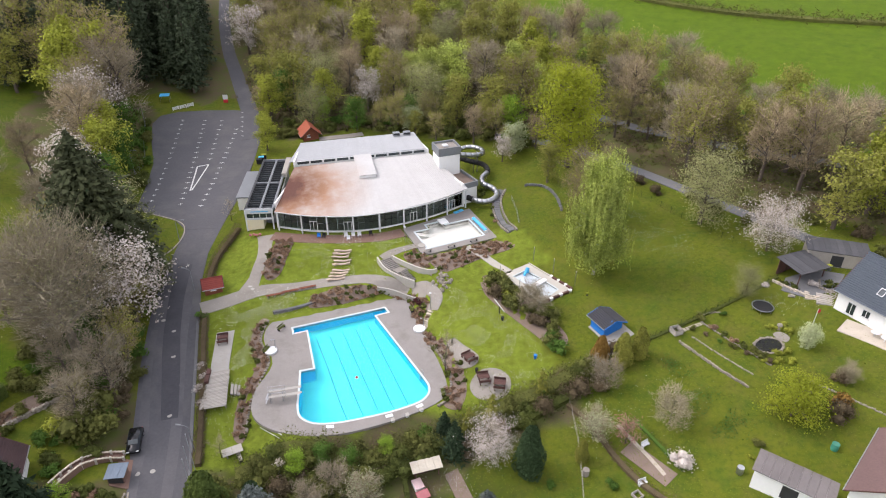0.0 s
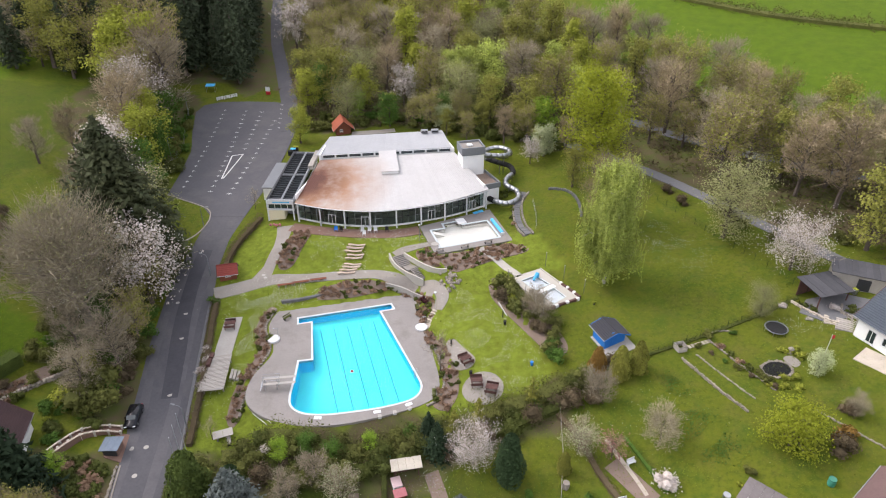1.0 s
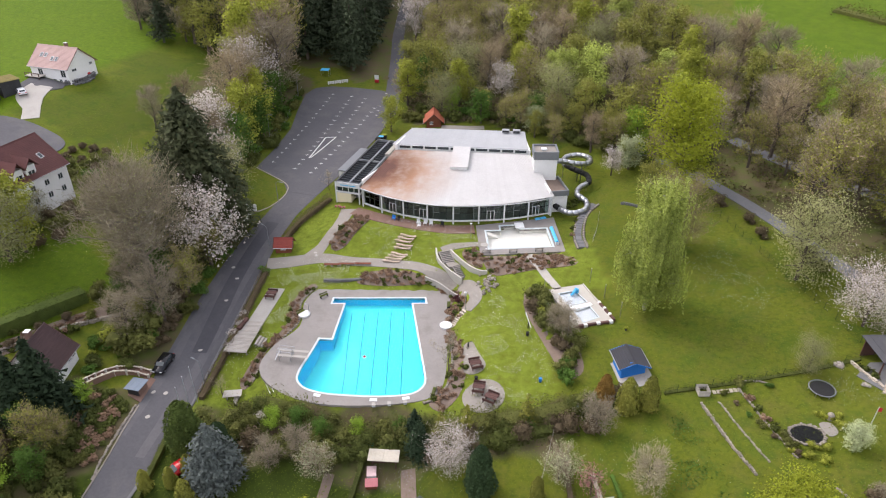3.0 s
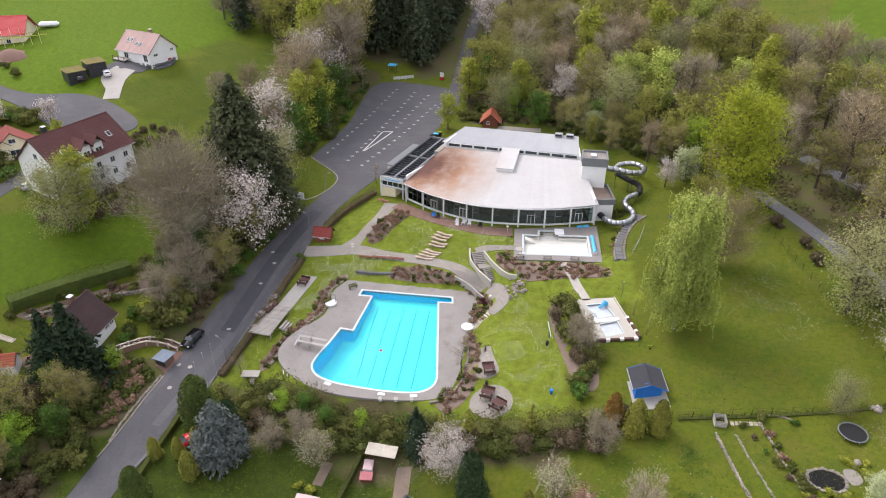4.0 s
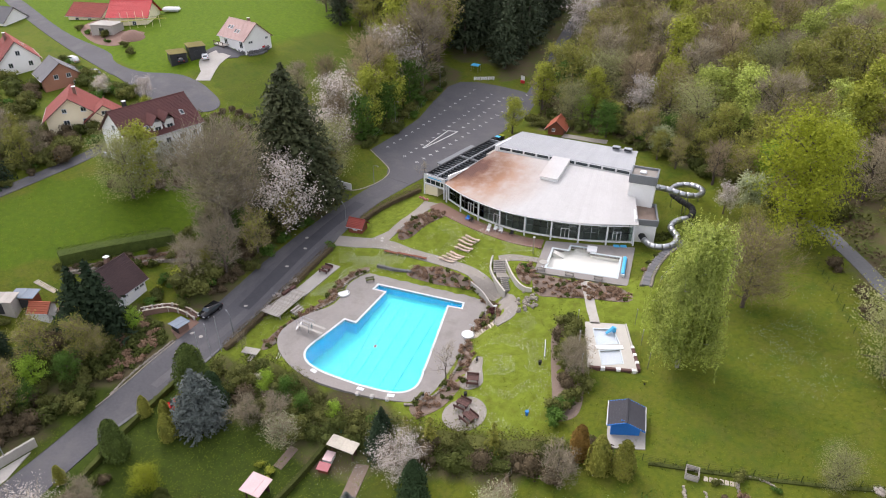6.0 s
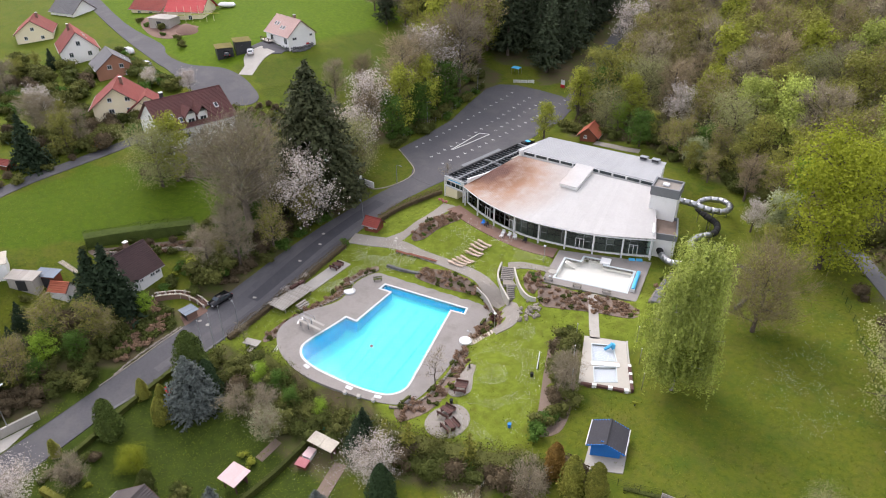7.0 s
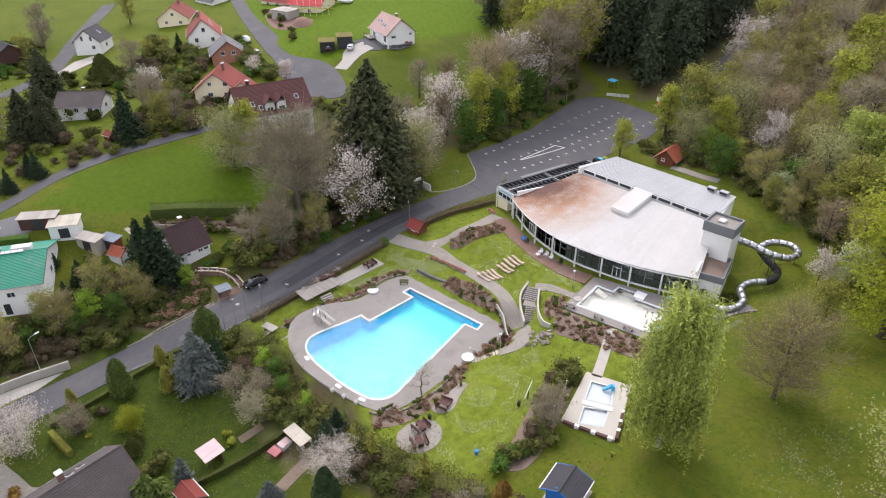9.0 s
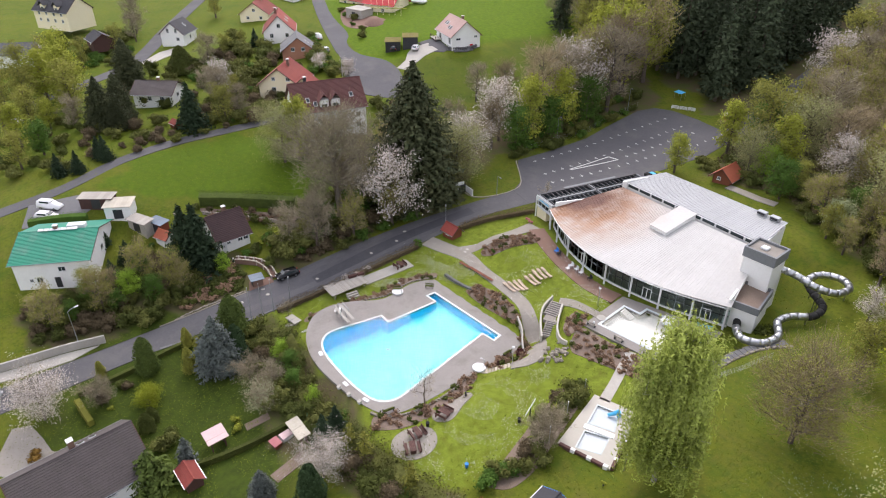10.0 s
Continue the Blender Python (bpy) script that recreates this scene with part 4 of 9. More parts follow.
for i in (5, 10, 20, 27):      # white framed doors in the glass front
    a, b = front_at(i / panes, -0.12), front_at((i + 1) / panes, -0.12)
    mid, turn = (a + b) / 2, math.degrees(math.atan2(*(b - a)[::-1]))
    bm = bmesh.new()
    for x0, x1, z0, z1 in ((-0.8, -0.7, 4.1, 6.4), (0.7, 0.8, 4.1, 6.4), (-0.05, 0.05, 4.1, 6.3), (-0.7, 0.7, 6.3, 6.4), (-0.7, 0.7, 4.15, 4.3)):
        add_box(bm, x0, x1, -0.06, 0.06, z0, z1)
    bmesh.ops.transform(bm, matrix=pose(mid[0], mid[1], 0, 0, 0, turn), verts=bm.verts)
    part("door", bm, "frame_white", hall, "white door frame")
for i in range(9):
    q = front_at(0.01 + i * 0.98 / 8, -1.05)
    part("column", tube([(q[0], q[1], 4.0), (q[0], q[1], 8.15)], 0.17, 12), "frame_white", hall, "slim white column")
# band of high windows between the two roofs
a, b = Vector((-32.4, 131.9, 0)), Vector((-3.6, 139.4, 0))
turn, length = math.degrees(math.atan2(b.y - a.y, b.x - a.x)), (b - a).length
band = pose(a.x, a.y, 0, 0, 0, turn)
part("clerestory_wall", box(0, length, 0.1, 0.3, 10.6, 12.0, band), "frame_white", hall)
for i in range(10):
    x0 = 0.5 + i * (length - 1) / 10
    part("high_window", box(x0 + 0.25, x0 + (length - 1) / 10 - 0.15, 0.05, 0.11, 11.35, 11.92, band, 0.01), "pane", hall, "dark strip window")
# roof hatch, tower, annex, lattice roof and entrance of the hall
hatch_turn = 14.5
part("roof_hatch", box(-1.8, 1.8, -4.0, 4.0, -0.6, 0.55, pose(-17, 131.8, 11.0, 9.5, 0, hatch_turn), 0.05), "white_wall", hall, "raised white box on the roof")
part("hatch_cover", box(-1.95, 1.95, -4.15, 4.15, 0.56, 0.66, pose(-17, 131.8, 11.0, 9.5, 0, hatch_turn), 0.03), "roof_sheet", hall)
tower_m = pose(0.7, 135.6, 0, 0, 0, 20)
tower = part("tower", box(-2.4, 2.4, -2.1, 2.1, 3.8, 13.2, tower_m), "white_wall", hall, "white rendered slide tower")
bm = bmesh.new()
for x0, x1, y0, y1 in ((-2.6, 2.6, -2.3, -2.0), (-2.6, 2.6, 2.0, 2.3), (-2.6, -2.3, -2.0, 2.0), (2.3, 2.6, -2.0, 2.0)):
    add_box(bm, x0, x1, y0, y1, 13.0, 14.75, tower_m)
part("parapet", bm, "grey_clad", tower, "grey sheet parapet")
part("tower_roof", box(-2.3, 2.3, -2.0, 2.0, 14.2, 14.35, tower_m), "path", tower, "gravel roof")
part("skylight", box(-0.9, 0.3, -0.6, 0.6, 14.35, 14.75, tower_m, 0.12), "frame_white", tower, "white domed rooflight")
annex_m = pose(3.6, 131.2, 0, 0, 0, -60)
annex = part("annex", box(-3.4, 3.4, -2.2, 2.4, 3.6, 8.1, annex_m), "white_wall", hall, "white side building")
bm = bmesh.new()
for x0, x1, y0, y1 in ((-3.6, 3.6, -2.4, -2.1), (-3.6, 3.6, 2.3, 2.6), (-3.6, -3.3, -2.1, 2.3), (3.3, 3.6, -2.1, 2.3)):
    add_box(bm, x0, x1, y0, y1, 7.7, 8.9, annex_m)
part("parapet", bm, "grey_clad", annex, "grey sheet parapet")
part("annex_roof", box(-3.3, 3.3, -2.1, 2.3, 8.2, 8.3, annex_m), "mulch", annex, "brown gravel roof")
# lattice of steel over the entrance side
lat = pose(-36.6, 116.6, 8.35, 0, 0, 4.5)
lattice = part("lattice_roof", box(-3.1, -2.7, 0, 25.0, -0.25, 0.3, lat), "dark_metal", hall, "dark steel lattice roof")
for x0, x1, y0, y1 in ((2.3, 2.7, 0, 17), (-2.7, 2.3, 0, 0.4), (-2.7, 2.3, 24.6, 25.0), (-0.2, 0.2, 0.4, 24.6), (-2.7, 2.3, 12.2, 12.5)):
    part("beam", box(x0, x1, y0, y1, -0.2, 0.28, lat), "grey_clad", lattice)
for i in range(22):
    y = 0.8 + i * 1.09
    bm = box(-2.7, -0.2, y, y + 0.16, -0.1, 0.2, lat)
    add_box(bm, 0.2, 2.3, y, y + 0.16, -0.1, 0.2, lat)
    part("slat", bm, "dark_metal", lattice)
part("vent_block", box(2.3, 3.4, 15.5, 24.5, 0.0, 0.9, lat, 0.05), "wood_grey", lattice, "row of brown roof vents")
part("sign_panel", box(-3.1, 2.5, -0.12, -0.02, -0.75, 0.25, lat), "frame_white", hall, "white name panel with a blue swoosh")
part("swoosh", box(-1.9, 1.6, -0.15, -0.125, -0.4, -0.2, lat), "blue_cover", hall)
part("upper_gallery", box(-3.0, 2.4, 0.3, 24.5, -1.9, -0.3, lat), "pane", hall, "dark glazed upper floor")
for i in range(5):
    part("mullion", box(-2.9 + i * 1.3, -2.82 + i * 1.3, 0.2, 0.3, -1.9, -0.3, lat), "frame_white", hall)
part("entrance_floor", box(-3.1, 2.5, 0.0, 24.5, -2.2, -1.9, lat), "frame_white", hall)
part("yellow_wall", box(-3.0, 0.3, 0.2, 24.4, -4.9, -2.2, lat), "cream_wall", hall, "yellow rendered entrance wall")
part("passage_wall", box(0.4, 2.4, 2.6, 24.4, -4.9, -2.2, lat), "grey_clad", hall)
part("side_wing", box(-6.4, -3.1, 9.0, 22.0, -5.2, -1.6, lat), "white_wall", hall, "low side wing")
part("wing_roof", box(-6.6, -3.1, 8.8, 22.2, -1.6, -1.35, lat), "grey_clad", hall, "curved grey sheet roof")
for x in (-3.0, 2.3):
    part("column", tube([lat @ Vector((x, -0.1, -4.6)), lat @ Vector((x, -0.1, -0.2))], 0.15, 10), "frame_white", hall)
for i in range(2):
    unit = thing("roof_unit", "small steel ventilation unit on the upper roof", "roof unit", pose(-11 + 2.4 * i, 145.9 + 0.6 * i, 12.86, 0, 0, 14), "vents on the upper roof")
    part("casing", box(-0.85, 0.85, -0.5, 0.5, 0.05, 0.75, None, 0.08), "steel", unit)
    part("grille", box(-0.7, 0.7, -0.52, -0.5, 0.2, 0.6), "dark_metal", unit)

# ---- water slide ----
SLIDE = spline([(1.9, 138.4, 10.9), (4.2, 139.6, 10.6), (7.2, 140.4, 10.2), (9.2, 142.6, 9.8), (8.6, 146.0, 9.5), (5.9, 147.6, 9.2), (3.4, 146.0, 8.9), (3.6, 143.0, 8.6), (6.2, 141.6, 8.2), (9.2, 140.6, 7.8), (10.2, 137.8, 7.4), (8.8, 135.0, 7.1), (8.9, 132.4, 6.8), (11.2, 130.4, 6.4), (11.5, 127.4, 6.1), (9.4, 125.6, 5.8), (7.2, 126.4, 5.6), (5.2, 128.4, 5.4)], steps=7)
slide = thing("water_slide", "winding steel tube slide from the tower", "water slide")
cuts = list(range(0, len(SLIDE) - 1, 3))
for i in cuts:
    seg = SLIDE[i:i + 4]
    dark = 51 <= i <= 69 or i >= 114
    part("slide_section", tube(seg, [0.62, *[0.58] * (len(seg) - 2), 0.62] if len(seg) > 2 else 0.6, 12), "rubber" if dark else "steel", slide, "black section" if dark else "", True)
for i in (16, 30, 44, 58, 72, 86, 100):
    x, y, z = SLIDE[i]
    part("support", tube([(x, y, gz(x, y) - 0.2), (x, y, z - 0.5)], 0.1, 8), "steel", slide)
CHUTE = spline([(12.8, 130.4), (11.6, 126.4), (11.6, 122), (12.4, 117.6), (13.7, 113.8)], steps=5)
channel = thing("stone_channel", "stepped channel of dark grey stones beside the slide", "stone channel")
for a, b in zip(CHUTE, CHUTE[1:]):
    mx, my = (a[0] + b[0]) / 2, (a[1] + b[1]) / 2
    turn = math.degrees(math.atan2(b[1] - a[1], b[0] - a[0]))
    part("stone_step", box(-0.62, 0.58, -0.7, 0.7, -0.4, 0.2, pose(mx, my, gz(mx, my), 0, 0, turn), 0.06), "tile_grey", channel)
for sx in (-0.85, 0.85):
    for i, (x, y) in enumerate(CHUTE):
        x, y = x + sx, y
        part("edge_stone", box(-0.2, 0.2, -0.42, 0.42, -0.3, 0.3, pose(x, y, gz(x, y), 0, 0, i * 37 % 30 - 15), 0.08), "stone", channel)

# ---- trees and shrubs ----
def cards(name, centres, size, out, mat, rng, long=1.0, droop=0.0):
    """Small leaf clumps: one loose three-cornered leaf each."""
    n = len(centres)
    c = np.asarray(centres, float)
    nrm = out / np.maximum(np.linalg.norm(out, axis=1), 1e-6)[:, None] * 0.85 + rng.normal(size=(n, 3)) * 0.48
    nrm /= np.linalg.norm(nrm, axis=1)[:, None]
    a = np.cross(nrm, rng.normal(size=(n, 3)))
    a[:, 2] -= droop
    a -= nrm * (a * nrm).sum(1)[:, None]
    a /= np.maximum(np.linalg.norm(a, axis=1), 1e-6)[:, None]
    b = np.cross(nrm, a)
    s = size * rng.uniform(0.6, 1.35, (n, 1))
    a, b = a * s * long * 0.5, b * s * 0.5
    low = rng.uniform(0.3, 0.8, (n, 1))
    v = np.stack([c - a - b * low, c + a - b * (1.1 - low), c + b * rng.uniform(0.7, 1.3, (n, 1))], 1).reshape(-1, 3)
    me = bpy.data.meshes.new(name)
    me.from_pydata(v.tolist(), [], np.arange(3 * n).reshape(n, 3).tolist())
    me.materials.append(M[mat])
    return me


def strips(name, a, b, width, mat, rng):
    """Thin twigs: narrow blades from a to a point at b."""
    n = len(a)
    w = b - a
    side = np.cross(w, rng.normal(size=(n, 3)))
    side /= np.maximum(np.linalg.norm(side, axis=1), 1e-6)[:, None]
    side *= width * rng.uniform(0.6, 1.4, (n, 1))
    v = np.stack([a - side, a + side, b], 1).reshape(-1, 3)
    me = bpy.data.meshes.new(name)
    me.from_pydata(v.tolist(), [], np.arange(3 * n).reshape(n, 3).tolist())
    me.materials.append(M[mat])
    return me


def skeleton_of(height, spread, rng, clear=0.22, limbs=16, lean=0.55, sub=5, thick=0.022, weep=0.0, flat=1.0):
    """Trunk and limbs as tubes; returns the bmesh and the twig starts with their outward ways."""
    bm = bmesh.new()
    tp = [Vector((0.0, 0.0, -0.3))]
    for i in range(1, 7):
        tp.append(Vector((rng.normal() * 0.02 * height * i / 6, rng.normal() * 0.02 * height * i / 6, height * 0.86 * i / 6)))
    add_tube(bm, tp, [height * thick * (1.25 - 1.1 * i / 6) for i in range(7)], 6, False)
    starts, ways = [], []
    for i in range(limbs):
        t = clear + (0.97 - clear) * (i + rng.uniform(0, 1)) / limbs
        k = min(int(t * 6 / 0.86 * 0.86), 5)
        base = tp[k].lerp(tp[k + 1], t * 6 - k if t * 6 - k < 1 else 1.0)
        ang = i * 2.4 + rng.uniform(-0.5, 0.5)
        prof = math.sqrt(max(0.05, 1 - ((t - 0.5) / 0.56) ** 2)) * flat + (1 - flat)
        ln = spread * prof * rng.uniform(0.75, 1.1)
        rise = lean * ln * rng.uniform(0.6, 1.3) * (0.5 + t)
        rise = min(rise, height * 1.0 - base.z)
        d = Vector((math.cos(ang), math.sin(ang), 0))
        p1, p2 = base + d * ln * 0.45 + Vector((0, 0, rise * 0.6)), base + d * ln * 0.85 + Vector((rng.normal() * 0.3, rng.normal() * 0.3, rise * (1.0 - weep * 0.4)))
        r = height * thick * 0.42 * (1.1 - t * 0.6)
        add_tube(bm, [base, p1, p2], [r, r * 0.6, r * 0.22], 4, False)
        for j in range(sub):
            q = base.lerp(p1, rng.uniform(0.5, 1)) if j < sub * 0.35 else p1.lerp(p2, rng.uniform(0, 1.05))
            e = q + Vector((rng.normal(), rng.normal(), rng.normal() * 0.7 + 0.35)).normalized() * ln * rng.uniform(0.2, 0.42)
            add_tube(bm, [q, e], [r * 0.3, r * 0.1], 3, False)
            starts += [tuple(e), tuple(q.lerp(e, 0.55))]
            ways += [tuple(e - base), tuple(d)]
    return bm, np.array(starts), np.array(ways)


def tree_root(name, label, category):
    return thing(name, label, category, pose(0, 0, -400))


def limb_mesh(bm, mat):
    return mesh_of("trunk", bm, mat)


def leafy(name, label, mat, height, spread, seed, leaves=1700, size=0.5, blob=None, bark="bark", **kw):
    rng = np.random.default_rng(seed)
    bm, s, w = skeleton_of(height, spread, rng, **kw)
    blob = blob or spread * 0.165
    pick = rng.integers(0, len(s), leaves)
    c = s[pick] + rng.normal(size=(leaves, 3)) * blob * np.array([1, 1, 0.75])
    c[:, 2] = np.maximum(c[:, 2], height * 0.08)
    t = tree_root(name, label, "tree")
    share("trunk", limb_mesh(bm, bark), t, Matrix())
    share("crown", cards("crown", c, size, c - s[pick] + w[pick] * 0.3 + np.array([0, 0, spread * 0.22]), mat, rng), t, Matrix())
    return t


def bare(name, label, mat, height, spread, seed, twigs=1800, leaves=0, leaf_mat=None, bark="bark", size=0.3, twig_len=0.2, twig=0.04, **kw):
    rng = np.random.default_rng(seed)
    kw.setdefault("limbs", 20)
    kw.setdefault("sub", 8)
    bm, s, w = skeleton_of(height, spread, rng, **kw)
    pick = rng.integers(0, len(s), twigs)
    a = s[pick] + rng.normal(size=(twigs, 3)) * spread * 0.09
    d = w[pick] / np.maximum(np.linalg.norm(w[pick], axis=1), 1e-6)[:, None] * 0.7 + rng.normal(size=(twigs, 3)) * 0.6 + np.array([0, 0, 0.45])
    b = a + d * spread * twig_len * rng.uniform(0.5, 1.2, (twigs, 1))
    t = tree_root(name, label, "tree")
    share("trunk", limb_mesh(bm, bark), t, Matrix())
    tagged(share("twig_work", strips("twig_work", a, b, twig, mat, rng), t, Matrix()), kind="stuff")
    if leaves:
        k = rng.integers(0, twigs, leaves)
        c = b[k] + rng.normal(size=(leaves, 3)) * 0.3
        share("crown", cards("crown", c, size, d[k], leaf_mat, rng), t, Matrix())
    return t


def spruce(name, label, mat, height, spread, seed, whorls=34, per=11, size=0.6, power=1.25):
    rng = np.random.default_rng(seed)
    t = tree_root(name, label, "tree")
    bm = bmesh.new()
    add_tube(bm, [(0, 0, -0.3), (0, 0, height * 0.5), (0, 0, height * 0.98)], [height * 0.017, height * 0.011, 0.02], 6, False)
    share("trunk", limb_mesh(bm, "bark"), t, Matrix())
    c, out = [], []
    for i in range(whorls):
        u = (i + 0.5) / whorls
        z = height * (0.07 + 0.92 * u)
        r = spread * (1 - u ** power) ** 0.95 * rng.uniform(0.85, 1.1) + 0.12
        for j in range(max(4, int(per * (1 - u * 0.6)))):
            ang = rng.uniform(0, 2 * math.pi)
            rr = r * rng.uniform(0.6, 1.2)
            m = max(2, int(rr / (size * 0.62)))
            for k in range(m):
                q = (k + 0.6) / m
                c.append((math.cos(ang) * rr * q + rng.normal() * 0.1, math.sin(ang) * rr * q + rng.normal() * 0.1, z - rr * q * 0.32 + rr * q * q * 0.16 + rng.normal() * 0.12))
                out.append((math.cos(ang) * 0.5, math.sin(ang) * 0.5, 0.8))
    share("crown", cards("crown", c, size, np.array(out), mat, rng, 1.8, 0.3), t, Matrix())
    return t


def weeping_birch(name, label, height, spread, seed):
    rng = np.random.default_rng(seed)
    bm, s, w = skeleton_of(height, spread * 0.8, rng, clear=0.18, limbs=22, lean=0.5, sub=6, thick=0.010)
    t = tree_root(name, label, "tree")
    share("trunk", limb_mesh(bm, "bark_birch"), t, Matrix())
    c, a, b = [], [], []
    for k in rng.integers(0, len(s), 2700):
        p = s[k] + rng.normal(size=3) * spread * 0.13
        ln = rng.uniform(0.15, 0.8) * p[2] * (0.7 + 0.5 * rng.random())
        sway = rng.normal(size=2) * 0.25
        a.append(p)
        b.append(p + np.array([*sway, -ln]))
        for q in np.arange(0, ln, 0.33):
            c.append(p + np.array([*(sway * q / ln + rng.normal(size=2) * 0.12), -q]))
    c = np.array(c)
    c = c[c[:, 2] > 0.5]
    out = c - np.array([0, 0, height * 0.45])
    share("crown", cards("crown", c, 0.24, out, "leaf_birch", rng, 2.0, 1.4), t, Matrix())
    share("twig_work", strips("twig_work", np.array(a), np.array(b), 0.015, "leaf_birch", rng), t, Matrix())
    return t


def column_tree(name, label, mat, height, radius, seed, count=900, size=0.34, shape=1.0, category="conifer"):
    """A dense, pointed evergreen: a dark core within a coat of sprays."""
    rng = np.random.default_rng(seed)
    t = thing(name, label, category, pose(0, 0, -400))
    u = rng.random(count) ** 0.85
    prof = np.sqrt(np.clip(1 - u ** 2.2, 0.01, 1)) * (0.75 + 0.25 * (1 - u)) * np.minimum(1, 0.6 + u * 4) ** shape
    ang = rng.uniform(0, 2 * math.pi, count)
    lump = 1 + 0.12 * np.sin(ang * 3 + u * 9 + seed) + rng.normal(size=count) * 0.06
    r = radius * prof * lump
    c = np.stack([np.cos(ang) * r, np.sin(ang) * r, u * height], 1)
    out = np.stack([np.cos(ang), np.sin(ang), np.full(count, 0.45)], 1)
    bm = bmesh.new()
    add_tube(bm, [(0, 0, height * k / 8 - 0.1) for k in range(9)], [radius * 0.86 * math.sqrt(max(0.004, 1 - (k / 8) ** 2.2)) * (0.75 + 0.25 * (1 - k / 8)) * min(1, 0.6 + k / 2) for k in range(9)], 9)
    share("core", mesh_of("core", bm, mat), t, Matrix())
    share("sprays", cards("sprays", c, size, out, mat, rng, 1.3), t, Matrix())
    return t


def shrub(name, label, mat, height, radius, seed, count=420, size=0.26, category="shrub", core=True):
    rng = np.random.default_rng(seed)
    t = thing(name, label, category, pose(0, 0, -400))
    lumps = [(rng.normal() * radius * 0.35, rng.normal() * radius * 0.35, height * rng.uniform(0.25, 0.72), radius * rng.uniform(0.3, 0.6)) for _ in range(9)]
    d = rng.normal(size=(count, 3))
    d /= np.linalg.norm(d, axis=1)[:, None]
    L = np.array(lumps)[rng.integers(0, 9, count)]
    c = L[:, :3] + d * L[:, 3:4] * rng.uniform(0.55, 1.3, (count, 1)) * np.array([1, 1, height * 0.5 / radius])
    c[:, 2] = np.clip(c[:, 2], 0.03, height)
    if core:
        bm = bmesh.new()
        for x, y, z, r in lumps:
            bmesh.ops.create_icosphere(bm, subdivisions=1, radius=1, matrix=Matrix.Translation((x, y, z * 0.9)) @ Matrix.Diagonal((r * 0.68, r * 0.68, min(height * 0.36, r * 0.7), 1)))
        share("core", mesh_of("core", bm, mat), t, Matrix())
    share("leaves", cards("leaves", c, size, d + np.array([0, 0, 0.3]), mat, rng), t, Matrix())
    return t


def hedge(name, label, line, width, height, mat, seed, dens=26, size=0.24, ragged=0.1):
    """A clipped or rough hedge along a line."""
    rng = np.random.default_rng(seed)
    p = np.array(spline(line, steps=6))
    t = thing(name, label, "hedge")
    seg = np.linalg.norm(np.diff(p, axis=0), axis=1)
    total = seg.sum()
    n = int(total * dens * 1.9 * (width + 2 * height) / 3)
    s = rng.uniform(0, total, n)
    cum = np.append(0, np.cumsum(seg))
    x, y = np.interp(s, cum, p[:, 0]), np.interp(s, cum, p[:, 1])
    w = np.gradient(p, axis=0)
    w /= np.linalg.norm(w, axis=1)[:, None]
    sx, sy = np.interp(s, cum, -w[:, 1]), np.interp(s, cum, w[:, 0])
    k = rng.uniform(-1, 1, n) * (width / 2 + height)
    side = np.sign(k) * np.minimum(np.abs(k), width / 2)
    hgt = 1 + ragged * 2 * np.array([noise.noise((q * 0.35, seed * 3.1, 0)) for q in s])
    z = np.where(np.abs(k) > width / 2, height * hgt - (np.abs(k) - width / 2), height * hgt) + rng.normal(size=n) * ragged * height * 0.35
    side = side * (1 + rng.normal(size=n) * ragged)
    px, py = x + sx * side, y + sy * side
    g = ground_height(px, py)
    c = np.stack([px, py, g + np.maximum(z, 0.05)], 1)
    out = np.stack([sx * np.sign(k) * (np.abs(k) > width / 2), sy * np.sign(k) * (np.abs(k) > width / 2), np.where(np.abs(k) > width / 2, 0.4, 1.0)], 1)
    part("core", drape(ribbon(line, width * (0.8 if ragged < 0.15 else 0.6)), height * (0.82 if ragged < 0.15 else 0.5), height, step=0.8), mat, t)
    share("leaves", cards("leaves", c, size * 0.78, out, mat, rng), t, Matrix())
    return t

# ---- planting ----
KINDS = {}


def plant(kind, x, y, scale=1.0, turn=None, up=-0.05, group="", label=""):
    """Sets a tree of a kind on the ground; the first one is the pattern for the rest."""
    root, used = KINDS[kind]
    turn = (x * 37.7 + y * 91.3) % 360 if turn is None else turn
    m = on_ground(x, y, turn, up)
    if not used:
        root.matrix_basis = m @ Matrix.Diagonal((scale, scale, scale, 1))
        KINDS[kind] = (root, scale)
        ob = root
    else:
        k = scale / used
        ob = copy_thing(root, m @ Matrix.Diagonal((k, k, k, 1)))
    return tagged(ob, label, group=group)


def kind(key, root):
    KINDS[key] = (root, 0)


kind("spruce_big", spruce("spruce", "tall dark green spruce above the road", "needle_old", 22, 6.7, 1, 66, 40, 0.46, 2.5))
kind("spruce", spruce("spruce", "dark spruce of the close-set conifer wood", "needle_wood", 24, 3.8, 2, 44, 15, 0.52))
kind("spruce_b", spruce("spruce", "slim dark spruce of the conifer wood", "needle_wood", 21, 3.5, 3, 42, 15, 0.5))
kind("garden_spruce", spruce("spruce", "dark green spruce in a garden", "needle", 9, 3.0, 4, 36, 24, 0.4))
kind("blue_spruce", spruce("blue_spruce", "silvery blue spruce on the lawn", "needle_blue", 12, 4.2, 5, 46, 40, 0.36, 1.9))
kind("birch", weeping_birch("weeping_birch", "large light green weeping birch on the lawn", 25.0, 5.6, 6))
